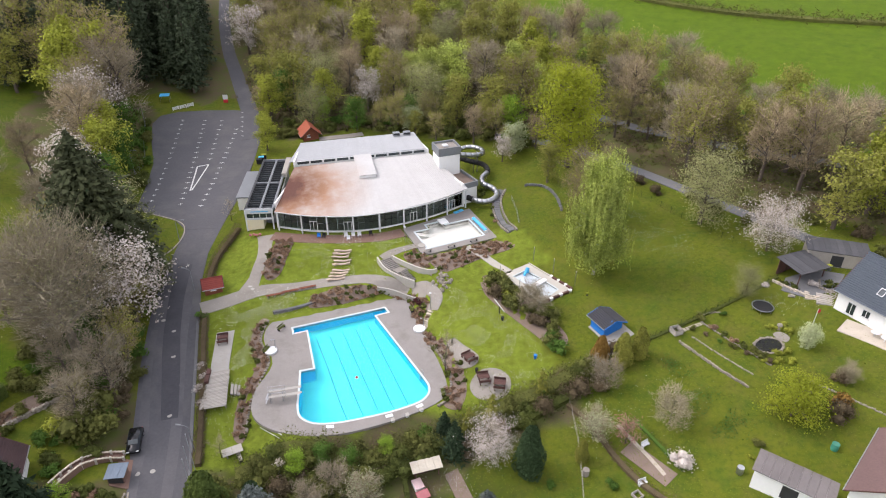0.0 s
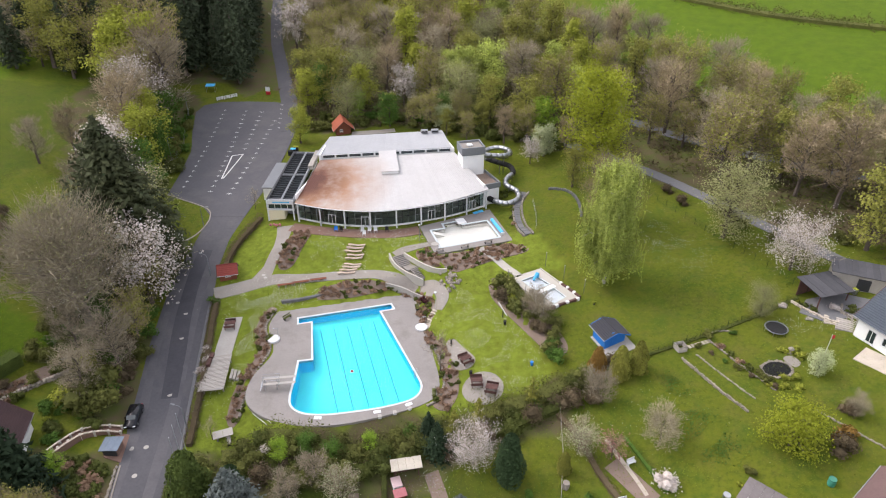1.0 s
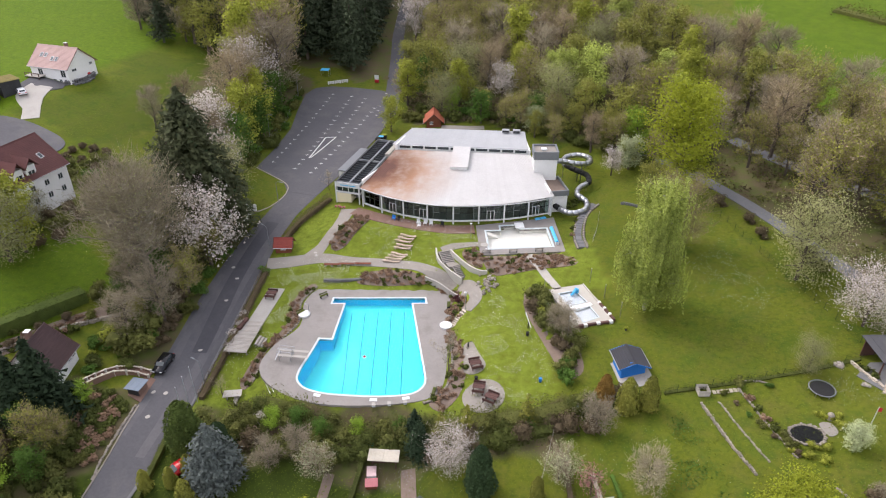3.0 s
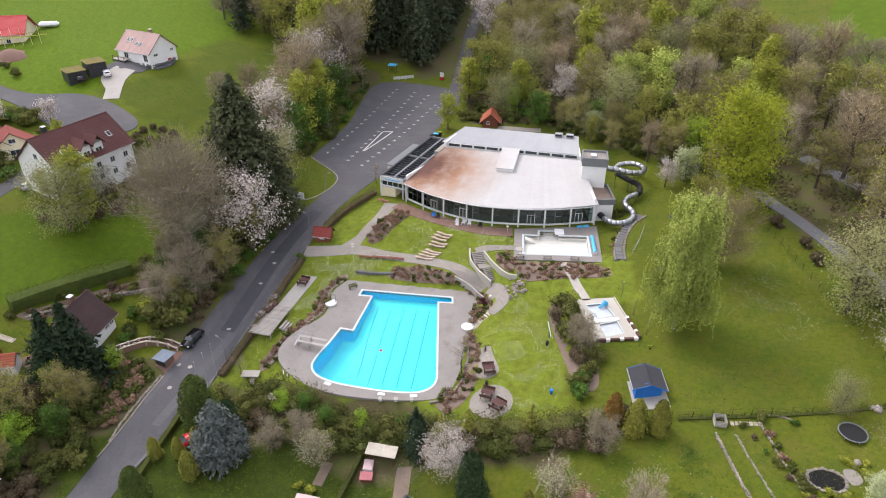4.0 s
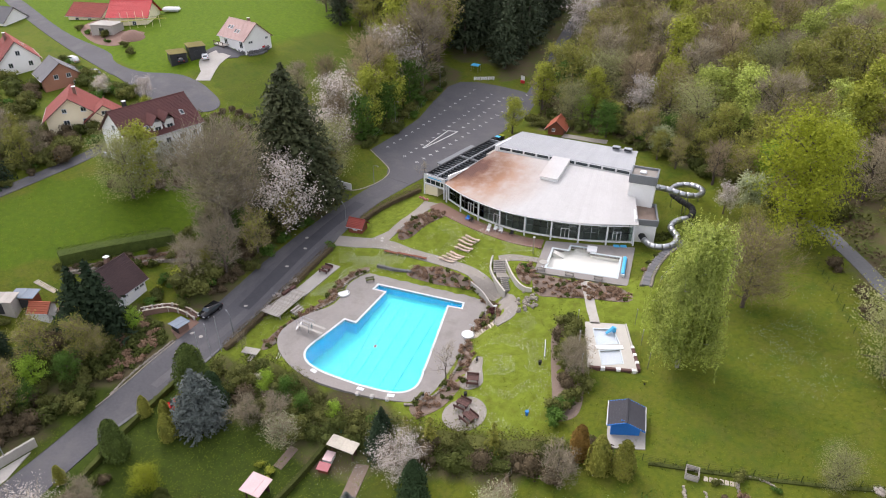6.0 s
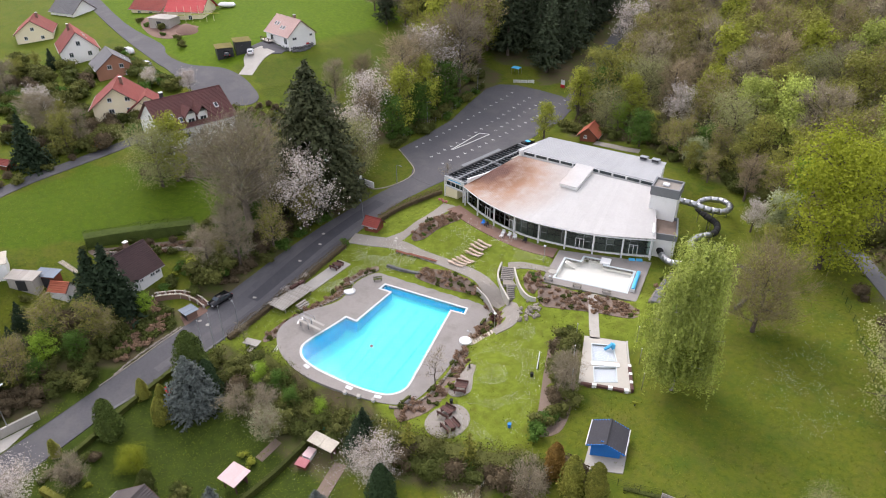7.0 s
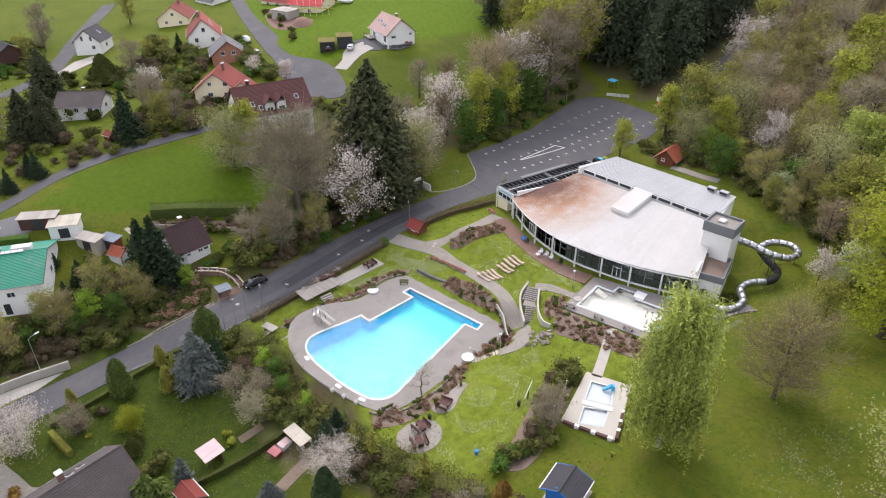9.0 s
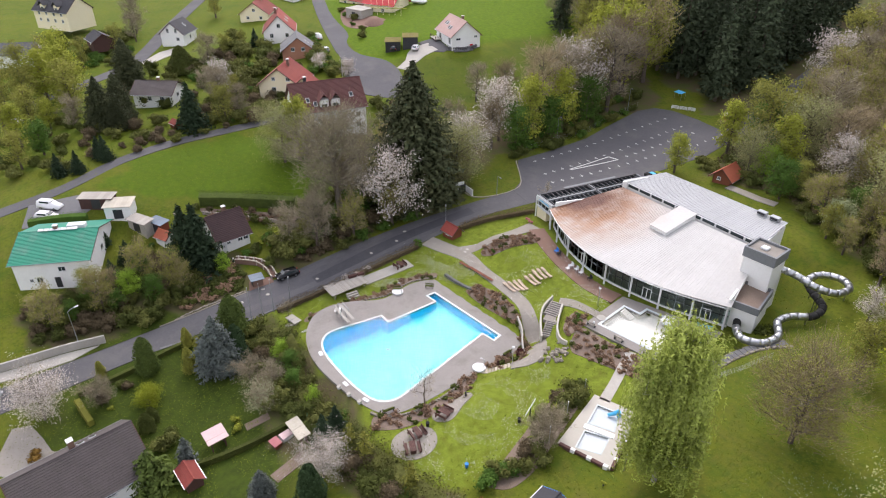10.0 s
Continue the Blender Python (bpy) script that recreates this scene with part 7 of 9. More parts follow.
flat_shed("white_garage", "white garage with a pale flat roof", -67.6, 36.4, 77, 5.0, 3.7, 2.6, "sheet_pale", "white_wall")
flat_shed("plank_shed", "weathered grey plank shed", -62.4, 40.0, 41, 4.9, 2.0, 2.4, "wood_grey", "wood_grey", 6)
flat_shed("sheet_shed", "shed with a blue-grey sheet roof", -61.2, 43.4, 39, 3.6, 1.8, 2.4, "sheet_blue", "wood_red", 5)
flat_shed("patched_garage", "low garage with patched sheet roofing", -71.3, 32.2, 70, 6.6, 2.4, 2.2, "wood_grey", "wood_dark", 3)
flat_shed("carport", "dark carport with a planted brown-green roof", -137.1, 115.0, 72, 4.6, 5.4, 2.5, "sedum", "dark_metal", 0, "carport")
flat_shed("carport", "upper dark carport with a planted roof", -135.4, 120.2, 72, 4.6, 5.4, 3.0, "sedum", "dark_metal", 0, "carport")
flat_shed("long_garage", "long white garage with a grey sheet roof", 42.2, 53.4, -37, 8.4, 3.2, 2.5, "felt_brown", "white_wall", 2, "garage")
flat_shed("pergola_shed", "open timber shelter with a dark felt roof", 58.6, 90.6, 22, 5.6, 4.6, 2.5, "felt", "wood_dark", 4, "shelter", True)
flat_shed("back_shed", "long low shed with a grey felt roof", 65.4, 93.6, -18, 9.0, 3.8, 2.6, "felt", "wood_grey", 4)
flat_shed("tool_shed", "small open garden shed with a pale sheet roof", -2.2, 60.6, 17, 3.6, 1.2, 1.9, "sheet_pale", "wood_dark", 6, "shed", True)
flat_shed("pink_shed", "garden shelter with a pale pink roof", -6.5, 49.5, 17, 2.5, 2.3, 1.9, "pink_sheet", "wood_dark", 4, "shelter", True)
flat_shed("site_block", "unfinished pale block building", -182.5, 115.5, 30, 8, 6, 2.8, "concrete", "concrete", 0, "building")
flat_shed("blue_garage", "low garage with a blue-grey roof cut into the bank", -43.3, 59.6, 8, 2.0, 1.9, 1.2, "sheet_blue", "brick_red", 0, "garage", False, -2.2)

# ---- things of the baths ----
def slab_row(name, label, a, b, n, w, d, mat, rise=None, lift=0.1, category="steps"):
    """Steps between two points, each a slab of its own."""
    t = thing(name, label, category)
    a, b = Vector(a), Vector(b)
    turn = math.degrees(math.atan2(b.y - a.y, b.x - a.x))
    for i in range(n):
        p = a.lerp(b, (i + 0.5) / n)
        z = gz(p.x, p.y) + lift if rise is None else rise[0] + (rise[1] - rise[0]) * (i + 0.5) / n
        part("step", box(-d / 2, d / 2, -w / 2, w / 2, -0.35, 0.0, pose(p.x, p.y, z, 0, 0, turn), 0.02), mat, t)
    return t


def picnic_set(x, y, turn, group, chairs=True):
    t = thing("picnic_table", "dark brown wooden picnic table with benches", "picnic table", on_ground(x, y, turn, 0.08), group)
    for i in range(5):
        part("table_board", box(-0.9, 0.9, -0.42 + i * 0.17, -0.27 + i * 0.17, 0.7, 0.76), "wood_dark", t)
    for s in (-1, 1):
        part("table_leg", box(s * 0.7 - 0.05, s * 0.7 + 0.05, -0.35, 0.35, 0, 0.7), "wood_dark", t)
        part("bench_seat", box(-0.9, 0.9, s * 0.85 - 0.18, s * 0.85 + 0.18, 0.42, 0.48), "wood_dark", t)
        part("bench_back", box(-0.9, 0.9, s * 1.05 - 0.03, s * 1.05 + 0.03, 0.5, 0.9, None, 0.01), "wood_dark", t)
        for q in (-1, 1):
            part("bench_leg", box(q * 0.75 - 0.04, q * 0.75 + 0.04, s * 0.95 - 0.16, s * 0.95 + 0.16, 0, 0.42), "wood_dark", t)
    return t


def low_bench(x, y, turn, label, mat, group, up=0.08):
    t = thing("bench", label, "bench", on_ground(x, y, turn, up), group)
    for i in range(3):
        part("seat_slat", box(-0.8, 0.8, -0.24 + i * 0.17, -0.1 + i * 0.17, 0.42, 0.46), mat, t)
    for i in range(2):
        part("back_slat", box(-0.8, 0.8, 0.27, 0.3, 0.55 + i * 0.16, 0.66 + i * 0.16), mat, t)
    for s in (-0.65, 0.65):
        part("leg", box(s - 0.04, s + 0.04, -0.22, 0.3, 0.0, 0.42), "dark_metal", t)
    return t


# diving boards on their steel stand
stand = thing("diving_stand", "steel stand with two springboards over the deep end", "diving boards", pose(-24.4, 71.9, 0.06, 0, 0, 14))
for i in range(2):
    b = part("springboard", box(-1.2, 3.6, -0.25, 0.25, 1.12 + 0.35 * i, 1.17 + 0.35 * i, pose(0, 0.85 * i - 0.4, 0), 0.02), "concrete", stand, "pale grey springboard")
    for s in (-1, 1):
        part("handrail", tube([(-1.2, s * 0.32 + 0.85 * i - 0.4, 1.2), (-1.2, s * 0.32 + 0.85 * i - 0.4, 2.1), (1.2, s * 0.32 + 0.85 * i - 0.4, 2.0), (1.2, s * 0.32 + 0.85 * i - 0.4, 1.1)], 0.035, 6), "steel", b)
    for x in (-1.0, 0.8):
        part("leg", tube([(x, 0.85 * i - 0.4, 0), (x, 0.85 * i - 0.4, 1.15 + 0.35 * i)], 0.07, 8), "steel", stand)
    for k in range(5):
        part("rung", box(-1.75 + k * 0.1, -1.6 + k * 0.1, 0.85 * i - 0.62, 0.85 * i - 0.18, 0.18 + k * 0.22, 0.21 + k * 0.22), "steel", stand)
for x, y, turn in ((-7.1, 67.6, 20), (-5.1, 68.6, 24), (-3.1, 69.7, 30)):
    blk = thing("starting_block", "small white starting block at the pool edge", "starting block", pose(x, y, 0.06, 0, 0, turn), "starting blocks")
    part("pedestal", box(-0.22, 0.22, -0.25, 0.25, 0, 0.42, None, 0.03), "frame_white", blk)
    part("platform", box(-0.26, 0.26, -0.3, 0.3, 0.42, 0.5, pose(0, 0, 0, 5), 0.02), "concrete", blk)
for x, y, turn in ((-15.9, 66.6, 4), (-7.7, 68.7, 20), (-3.4, 70.7, 32)):
    flat = thing("edge_slab", "flat white slab beside the pool rim", "slab", pose(x, y, 0.06, 0, 0, turn), "white slabs at the rim")
    part("plate", box(-0.55, 0.55, -0.3, 0.3, 0, 0.1, None, 0.03), "frame_white", flat)
ball = thing("pool_float", "small red and white float on the water", "float", pose(-13.3, 76.9, 0.0))
bm = bmesh.new()
bmesh.ops.create_uvsphere(bm, u_segments=12, v_segments=8, radius=0.2)
part("buoy", bm, "red_paint", ball, "", True)
part("collar", tube([(0, 0, -0.06), (0, 0, 0.0)], [0.32, 0.32], 14), "frame_white", ball)
for x, y in ((-27.9, 82.9), (-4.0, 88.7)):
    foot = thing("foot_shower", "round pale foot bath with a steel shower", "shower", on_ground(x, y, 0, 0.08), "foot baths")
    part("tray", tube([(0, 0, 0), (0, 0, 0.3), (0, 0, 0.36)], [1.0, 1.05, 0.98], 24), "frame_white", foot)
    part("pipe", tube([(0.7, 0.5, 0.3), (0.7, 0.5, 2.1), (0.3, 0.2, 2.3)], 0.05, 8), "steel", foot)
    part("shower_head", tube([(0.3, 0.2, 2.2), (0.3, 0.2, 2.28)], 0.14, 10), "steel", foot)
low_bench(-28.6, 83.0, 70, "dark green bench beside the bed", "leaf_hedge", "pool benches")
low_bench(-27.4, 88.8, 60, "dark green bench beside the bed", "leaf_hedge", "pool benches")
low_bench(-5.6, 94.2, -70, "dark green bench beside the bed", "leaf_hedge", "pool benches")
low_bench(0.0, 73.2, -80, "dark green bench beside the bed", "leaf_hedge", "pool benches")
for a, b in (((-26.4, 68.2), (-22.6, 64.6)), ((-25.8, 68.4), (-22.2, 64.9))):
    pl = thing("white_pole", "thin white pole lying on the grass", "pole", None, "loose poles")
    part("rod", tube([(*a, gz(*a) + 0.08), (*b, gz(*b) + 0.08)], 0.06, 6), "frame_white", pl)
ladder = thing("pool_ladder", "steel ladder at the pool edge", "ladder", pose(-3.4, 77.4, 0, 0, 0, -64))
for s in (-0.25, 0.25):
    part("rail", tube([(s, 0.35, 0.06), (s, 0.35, 0.8), (s, -0.1, 0.8), (s, -0.1, -1.0)], 0.03, 6), "steel", ladder)
for i in range(4):
    part("rung", box(-0.25, 0.25, -0.14, -0.06, -0.85 + i * 0.25, -0.82 + i * 0.25), "steel", ladder)

# table tennis, timber terrace, picnic places
tt = thing("table_tennis", "pale concrete table tennis table on the grass", "table", on_ground(-29.4, 64.2, 28))
for s in (-1, 1):
    part("table_half", box(s * 0.7 - 0.685, s * 0.7 + 0.685, -0.76, 0.76, 0.72, 0.78, None, 0.01), "concrete", tt)
    part("table_leg", box(s * 0.85 - 0.1, s * 0.85 + 0.1, -0.5, 0.5, -0.3, 0.72), "concrete", tt)
low_bench(-28.2, 63.4, 118, "plain wooden bench by the table", "wood_grey", "garden benches", 0.0)
sheet("terrace_slab", "pale concrete terrace above the road hedge", "terrace", "concrete", drape([(-36.7, 78.0), (-34.0, 78.8), (-35.3, 88.4), (-38.1, 87.7)], 0.16, 0.5))
deck = thing("timber_deck", "weathered grey timber deck", "deck")
for i in range(26):
    y = 71.0 + i * 0.285
    a, b = Vector((-36.0 - 0.02 * i, y - 0.1, 0)), Vector((-32.2 - 0.055 * i, y + 0.9, 0))
    m = (a + b) / 2
    part("deck_board", box(-(b - a).length / 2, (b - a).length / 2, -0.13, 0.13, 0, 0.06, pose(m.x, m.y, -0.95 + 0.025 * i, 0, 0, math.degrees(math.atan2(b.y - a.y, b.x - a.x)))), "wood_grey", deck)
for x, y in ((-35.4, 71.6), (-32.6, 72.4), (-36.0, 77.2), (-33.6, 78.2)):
    part("post", box(x - 0.08, x + 0.08, y - 0.08, y + 0.08, gz(x, y) - 0.3, -0.85), "wood_grey", deck)
for x, y, w in ((-36.4, 76.6, 1.6), (-36.6, 78.2, 1.2)):
    part("bench_box", box(-0.3, 0.3, -w / 2, w / 2, 0, 0.5, pose(x, y, -0.4, 0, 0, 10), 0.02), "wood_dark", deck)
slab_row("timber_steps", "three weathered timber steps", (-32.6, 75.4), (-31.2, 75.7), 3, 2.2, 0.4, "wood_grey", (-0.9, -1.5))
picnic_set(-36.6, 86.0, 15, "picnic tables")
sheet("round_place", "round paved place with two picnic tables", "terrace", "path", drape(ring(7.2, 74.6, 3.1, 32), 0.07, 0.3))
picnic_set(6.2, 75.4, 10, "picnic tables")
picnic_set(8.5, 74.0, -8, "picnic tables")
sheet("pump_place", "small paved place with a water pump", "terrace", "path", drape(spline([(0.6, 84.8), (1.9, 85.2), (3.4, 83.2), (5.6, 80.6), (5.0, 78.6), (2.8, 78.8), (1.6, 81.8)], True, 4), 0.07, 0.3))
picnic_set(4.2, 80.0, 35, "picnic tables")
pump = thing("water_pump", "old dark cast-iron hand pump", "pump", on_ground(1.5, 84.3, 30, 0.08))
part("base", tube([(0, 0, 0), (0, 0, 0.12)], 0.4, 12), "stone", pump)
part("column", tube([(0, 0, 0.1), (0, 0, 0.75), (0, 0, 0.95)], [0.16, 0.12, 0.05], 10), "dark_metal", pump)
part("lever", tube([(0, 0, 0.85), (0.55, 0, 1.05)], 0.035, 6), "dark_metal", pump)
for x, y, lab in ((5.2, 77.2, "black litter bin beside the path"), (10.0, 88.6, "black litter bin on a post"), (14.4, 79.2, "blue litter bin on the lawn")):
    bn = thing("litter_bin", lab, "bin", on_ground(x, y), "litter bins")
    part("bucket", tube([(0, 0, 0.1), (0, 0, 0.75)], [0.2, 0.27], 12), "blue_paint" if "blue" in lab else "rubber", bn)
    part("foot", box(-0.15, 0.15, -0.15, 0.15, -0.1, 0.1), "dark_metal", bn)
sw = thing("swing_frame", "pale leaning beam on a dark post", "play frame", on_ground(9.6, 90.4, 40))
part("post", tube([(0, 0, -0.2), (0, 0, 1.6)], 0.09, 8), "rubber", sw)
part("beam", tube([(-0.2, -1.3, 1.2), (0.1, 1.4, 2.2)], 0.07, 8), "frame_white", sw)

# stairs with pale curved walls
stair = thing("garden_stairs", "two flights of steps between pale curved walls", "stairs")
for (a, za), (b, zb), n in ((((-10.9, 105.8), 3.75), ((-8.9, 103.3), 3.1), 7), (((-7.3, 103.1), 3.02), ((-5.0, 101.0), 2.1), 8)):
    a, b = Vector(a), Vector(b)
    turn = math.degrees(math.atan2(b.y - a.y, b.x - a.x))
    for i in range(n):
        p = a.lerp(b, (i + 0.5) / n)
        part("step", box(-(b - a).length / n / 2, (b - a).length / n / 2, -1.15, 1.15, -0.6, 0, pose(p.x, p.y, max(za + (zb - za) * (i + 0.5) / n, gz(p.x, p.y) + 0.06), 0, 0, turn)), "path", stair)
        part("nosing", box((b - a).length / n / 2 - 0.16, (b - a).length / n / 2, -0.95, 0.95, 0.0, 0.012, pose(p.x, p.y, max(za + (zb - za) * (i + 0.5) / n, gz(p.x, p.y) + 0.06), 0, 0, turn)), "dark_metal", stair)
part("landing", box(-0.9, 0.9, -1.2, 1.2, -0.6, 0.0, pose(-8.1, 103.2, 3.08, 0, 0, -47)), "path", stair)


def wall_along(name, label, line, height, thick, mat, top=None, cap=None, category="wall"):
    t = thing(name, label, category)
    p = spline(line, steps=5)
    bm = bmesh.new()
    a = np.array(p)
    w = np.gradient(a, axis=0)
    n = np.stack([-w[:, 1], w[:, 0]], 1) / np.linalg.norm(w, axis=1)[:, None] * thick / 2
    rows = []
    for i, (q, d) in enumerate(zip(a, n)):
        g = gz(*q)
        hi = g + height if top is None else top[0] + (top[1] - top[0]) * i / (len(a) - 1)
        rows.append([bm.verts.new((*c, z)) for c, z in ((q + d, g - 0.5), (q + d, hi), (q - d, hi), (q - d, g - 0.5))])
    for r0, r1 in zip(rows, rows[1:]):
        for k in range(4):
            bm.faces.new((r0[k], r0[(k + 1) % 4], r1[(k + 1) % 4], r1[k]))
    bm.faces.new(rows[0][::-1])
    bm.faces.new(rows[-1])
    bmesh.ops.recalc_face_normals(bm, faces=bm.faces)
    part("wall_body", bm, mat, t)
    return t


wall_along("stair_wall", "pale concrete wall beside the stairs", [(-12.4, 105.6), (-11.0, 103.2), (-8.7, 101.5), (-5.2, 99.9)], 1, 0.3, "cream_concrete", (4.2, 2.5))
wall_along("stair_wall", "pale curved concrete wall beside the stairs", [(-9.6, 105.9), (-7.8, 104.4), (-5.6, 102.8), (-3.7, 101.8), (-2.2, 101.5), (-1.1, 102.0)], 1, 0.28, "cream_concrete", (4.3, 3.9))
wall_along("path_wall", "low pale concrete wall along the path", [(-12.0, 99.0), (-9.0, 98.4), (-6.4, 97.2), (-4.2, 96.4)], 1, 0.25, "concrete", (1.9, 1.0))
sheet("stair_path", "pale paved path at the head of the stairs", "path", "path", drape(ribbon([(-11.4, 106.3), (-9.6, 108.0), (-5.4, 109.8), (-3.6, 110.2)], [2.2, 1.6, 1.8]), 0.08, 0.3, step=0.7))
slab_row("slab_steps", "wide pale slab steps down to the pool", (-1.9, 93.0), (-3.6, 89.0), 9, 1.5, 0.42, "slab")
for i, (x, y) in enumerate(((-27.6, 97.9), (-24.6, 98.9), (-30.2, 96.9))):
    lb = thing("long_bench", "long red-brown timber bench along the path", "bench", on_ground(x, y, 20), "path benches")
    for k in range(3):
        part("seat_board", box(-1.5, 1.5, -0.3 + k * 0.2, -0.12 + k * 0.2, 0.36, 0.42), "wood_red", lb)
    for s in (-1.2, 0, 1.2):
        part("block", box(s - 0.12, s + 0.12, -0.25, 0.25, -0.4, 0.36), "concrete", lb)

# loungers of pale slats on the lawn
for x, y in ((-19.8, 101.1), (-19.6, 101.9), (-19.3, 102.7), (-19.1, 103.4), (-19.2, 104.9), (-19.0, 105.6), (-19.6, 106.4), (-19.4, 107.2), (-19.2, 108.0)):
    t = thing("sun_lounger", "long pale pinkish slatted wooden lounger on the lawn", "sun lounger", on_ground(x, y, 8 + 4 * (int(y * 7) % 3 - 1), 0.05), "wooden loungers")
    for k in range(12):
        rise = 0.1 * math.cos((k - 1) * 0.55)
        part("slat", box(-1.68 + k * 0.28, -1.43 + k * 0.28, -0.25, 0.25, 0.26 + rise, 0.3 + rise, None, 0.006), "wood_pale", t)
    for q in (-0.2, 0.2):
        part("rail", box(-1.6, 1.6, q - 0.03, q + 0.03, 0.1, 0.16), "wood_pale", t)
    for q in (-1.3, 0, 1.3):
        part("leg", box(q - 0.04, q + 0.04, -0.2, 0.2, -0.3, 0.1), "wood_pale", t)

# dark gabion wall, rockery, edging stones
rngs = random.Random(5)
gab = thing("gabion_wall", "low wall of dark grey stones above the pool", "wall")
line = spline([(-29.4, 92.8), (-27, 93.6), (-24.6, 94.7), (-22.4, 96.0)], steps=7)
for (x0, y0), (x1, y1) in zip(line, line[1:]):
    for row in range(2):
        for k in range(2):
            x, y = x0 + (x1 - x0) * k / 2, y0 + (y1 - y0) * k / 2
            part("stone", box(-0.3, 0.3, -0.26, 0.26, -0.2, 0.24, pose(x, y, 0.35 + row * 0.42, rngs.uniform(-8, 8), rngs.uniform(-8, 8), rngs.uniform(10, 40)), 0.08), "tile_grey", gab)
rocks = thing("rockery", "heap of grey rocks below the stairs", "rockery")
for i in range(46):
    x, y = rngs.gauss(-0.2, 1.0), rngs.gauss(99.6, 1.3)
    s = rngs.uniform(0.18, 0.42)
    bm = bmesh.new()
    bmesh.ops.create_icosphere(bm, subdivisions=1, radius=s, matrix=pose(x, y, gz(x, y) + s * 0.3, rngs.uniform(0, 90), rngs.uniform(0, 90), 0))
    for v in bm.verts:
        v.co += Vector((rngs.uniform(-1, 1), rngs.uniform(-1, 1), rngs.uniform(-1, 1))) * s * 0.2
    part("rock", bm, "stone", rocks)
edge = thing("bed_edging", "row of small grey stones along the deck edge", "edging")
east = [q for q in spline([(-4.0, 89.8), (-2.6, 86), (-0.4, 82), (1.2, 76.5), (0.8, 72.4), (-0.6, 70.8)], steps=12)]
west = [q for q in spline([(-28.4, 68), (-28.9, 73), (-27.6, 80), (-30.3, 86), (-30.2, 91)], steps=12)]
for x, y in east + west:
    part("stone", box(-0.22, 0.22, -0.16, 0.16, -0.1, 0.2, pose(x, y, gz(x, y) + 0.06, 0, rngs.uniform(-10, 10), rngs.uniform(0, 180)), 0.05), "stone", edge)

# bathing pool cover roller, steps and terrace seats
roller = thing("cover_roller", "bright blue rolled pool cover", "pool cover", pose(7.5, 117.8, 4.12, 0, 0, -66))
part("roll", tube([(-2.9, 0, 0.4), (2.9, 0, 0.4)], 0.34, 16), "blue_cover", roller)
for s in (-3.0, 3.0):
    part("stand", box(s - 0.08, s + 0.08, -0.35, 0.35, 0, 0.55), "frame_white", roller)
for i in range(6):
    part("pool_step", box(0.34 * i, 0.34 * i + 0.33, -1.4, -0.12, -0.98, -0.12 - 0.13 * i, pose(-5.35, 115.15, 4.12, 0, 0, 24)), "spa_floor", spa)
block = thing("pool_wall_block", "pale concrete block at the indoor pool exit", "block", pose(0.0, 119.6, 4.05, 0, 0, 25))
part("body", box(-0.9, 0.9, -1.0, 1.0, 0, 0.3, None, 0.04), "white_wall", block)
for i, (x, y, turn, mat, lab) in enumerate(((-24.6, 112.9, 5, "blue_paint", "blue plastic garden chair"), (-23.6, 112.9, -10, "rubber", "dark folded garden chair"), (-19.2, 113.0, 8, "frame_white", "white plastic garden chair"), (-17.8, 113.2, 8, "frame_white", "white plastic garden chair"), (-16.6, 113.4, 12, "frame_white", "white plastic garden chair"), (-14.4, 113.9, 12, "rubber", "dark folded garden chair"), (-18.6, 111.9, 5, "frame_white", "white plastic garden chair"))):
    c = thing("garden_chair", lab + " on the terrace", "chair", on_ground(x, y, turn, 0.12), "terrace chairs")
    part("seat", box(-0.35, 0.35, -0.3, 0.3, 0.4, 0.46, None, 0.02), mat, c)
    part("backrest", box(-0.35, 0.35, 0.26, 0.32, 0.46, 1.0, None, 0.02), mat, c)
    for sx in (-0.3, 0.3):
        for sy in (-0.25, 0.25):
            part("leg", box(sx - 0.03, sx + 0.03, sy - 0.03, sy + 0.03, 0, 0.4), mat, c)
mat_roll = thing("swim_mats", "bright blue mats lying by the glass front", "mat", pose(3.2, 124.0, 4.12, 0, 0, 40))
for i in range(2):
    part("mat", box(-1.1 + i * 1.3, 0.0 + i * 1.3, -0.4, 0.4, 0, 0.14, None, 0.03), "blue_cover", mat_roll)
for i, (x, y) in enumerate(((-3.0, 107.4), (1.6, 109.4), (6.0, 111.6))):
    low_bench(x, y, 206, "grey bench at the edge of the bathing pool", "wood_grey", "bathing pool benches", 0.06)
post = thing("bollard", "small white bollard by the pool deck", "bollard", pose(-3.2, 107.9, 4.1))
part("body", tube([(0, 0, 0), (0, 0, 0.5), (0, 0, 0.62)], [0.2, 0.2, 0.1], 10), "frame_white", post)
balls = thing("flower_tub", "cluster of red and pink planted tubs at the entrance", "planter", on_ground(-37.4, 113.6, 0, 0.05))
for i in range(4):
    bm = bmesh.new()
    bmesh.ops.create_icosphere(bm, subdivisions=2, radius=0.3, matrix=pose(-0.9 + i * 0.6, 0.25 * (i % 2), 0.5))
    part("tub", bm, "rose_paint", balls)
stone_bed = thing("flat_stone_bed", "pale round cover in the grass", "slab", on_ground(-4.2, 109.9, 0, 0.12))
part("disc", tube([(0, 0, 0), (0, 0, 0.06)], 0.75, 20), "concrete", stone_bed)

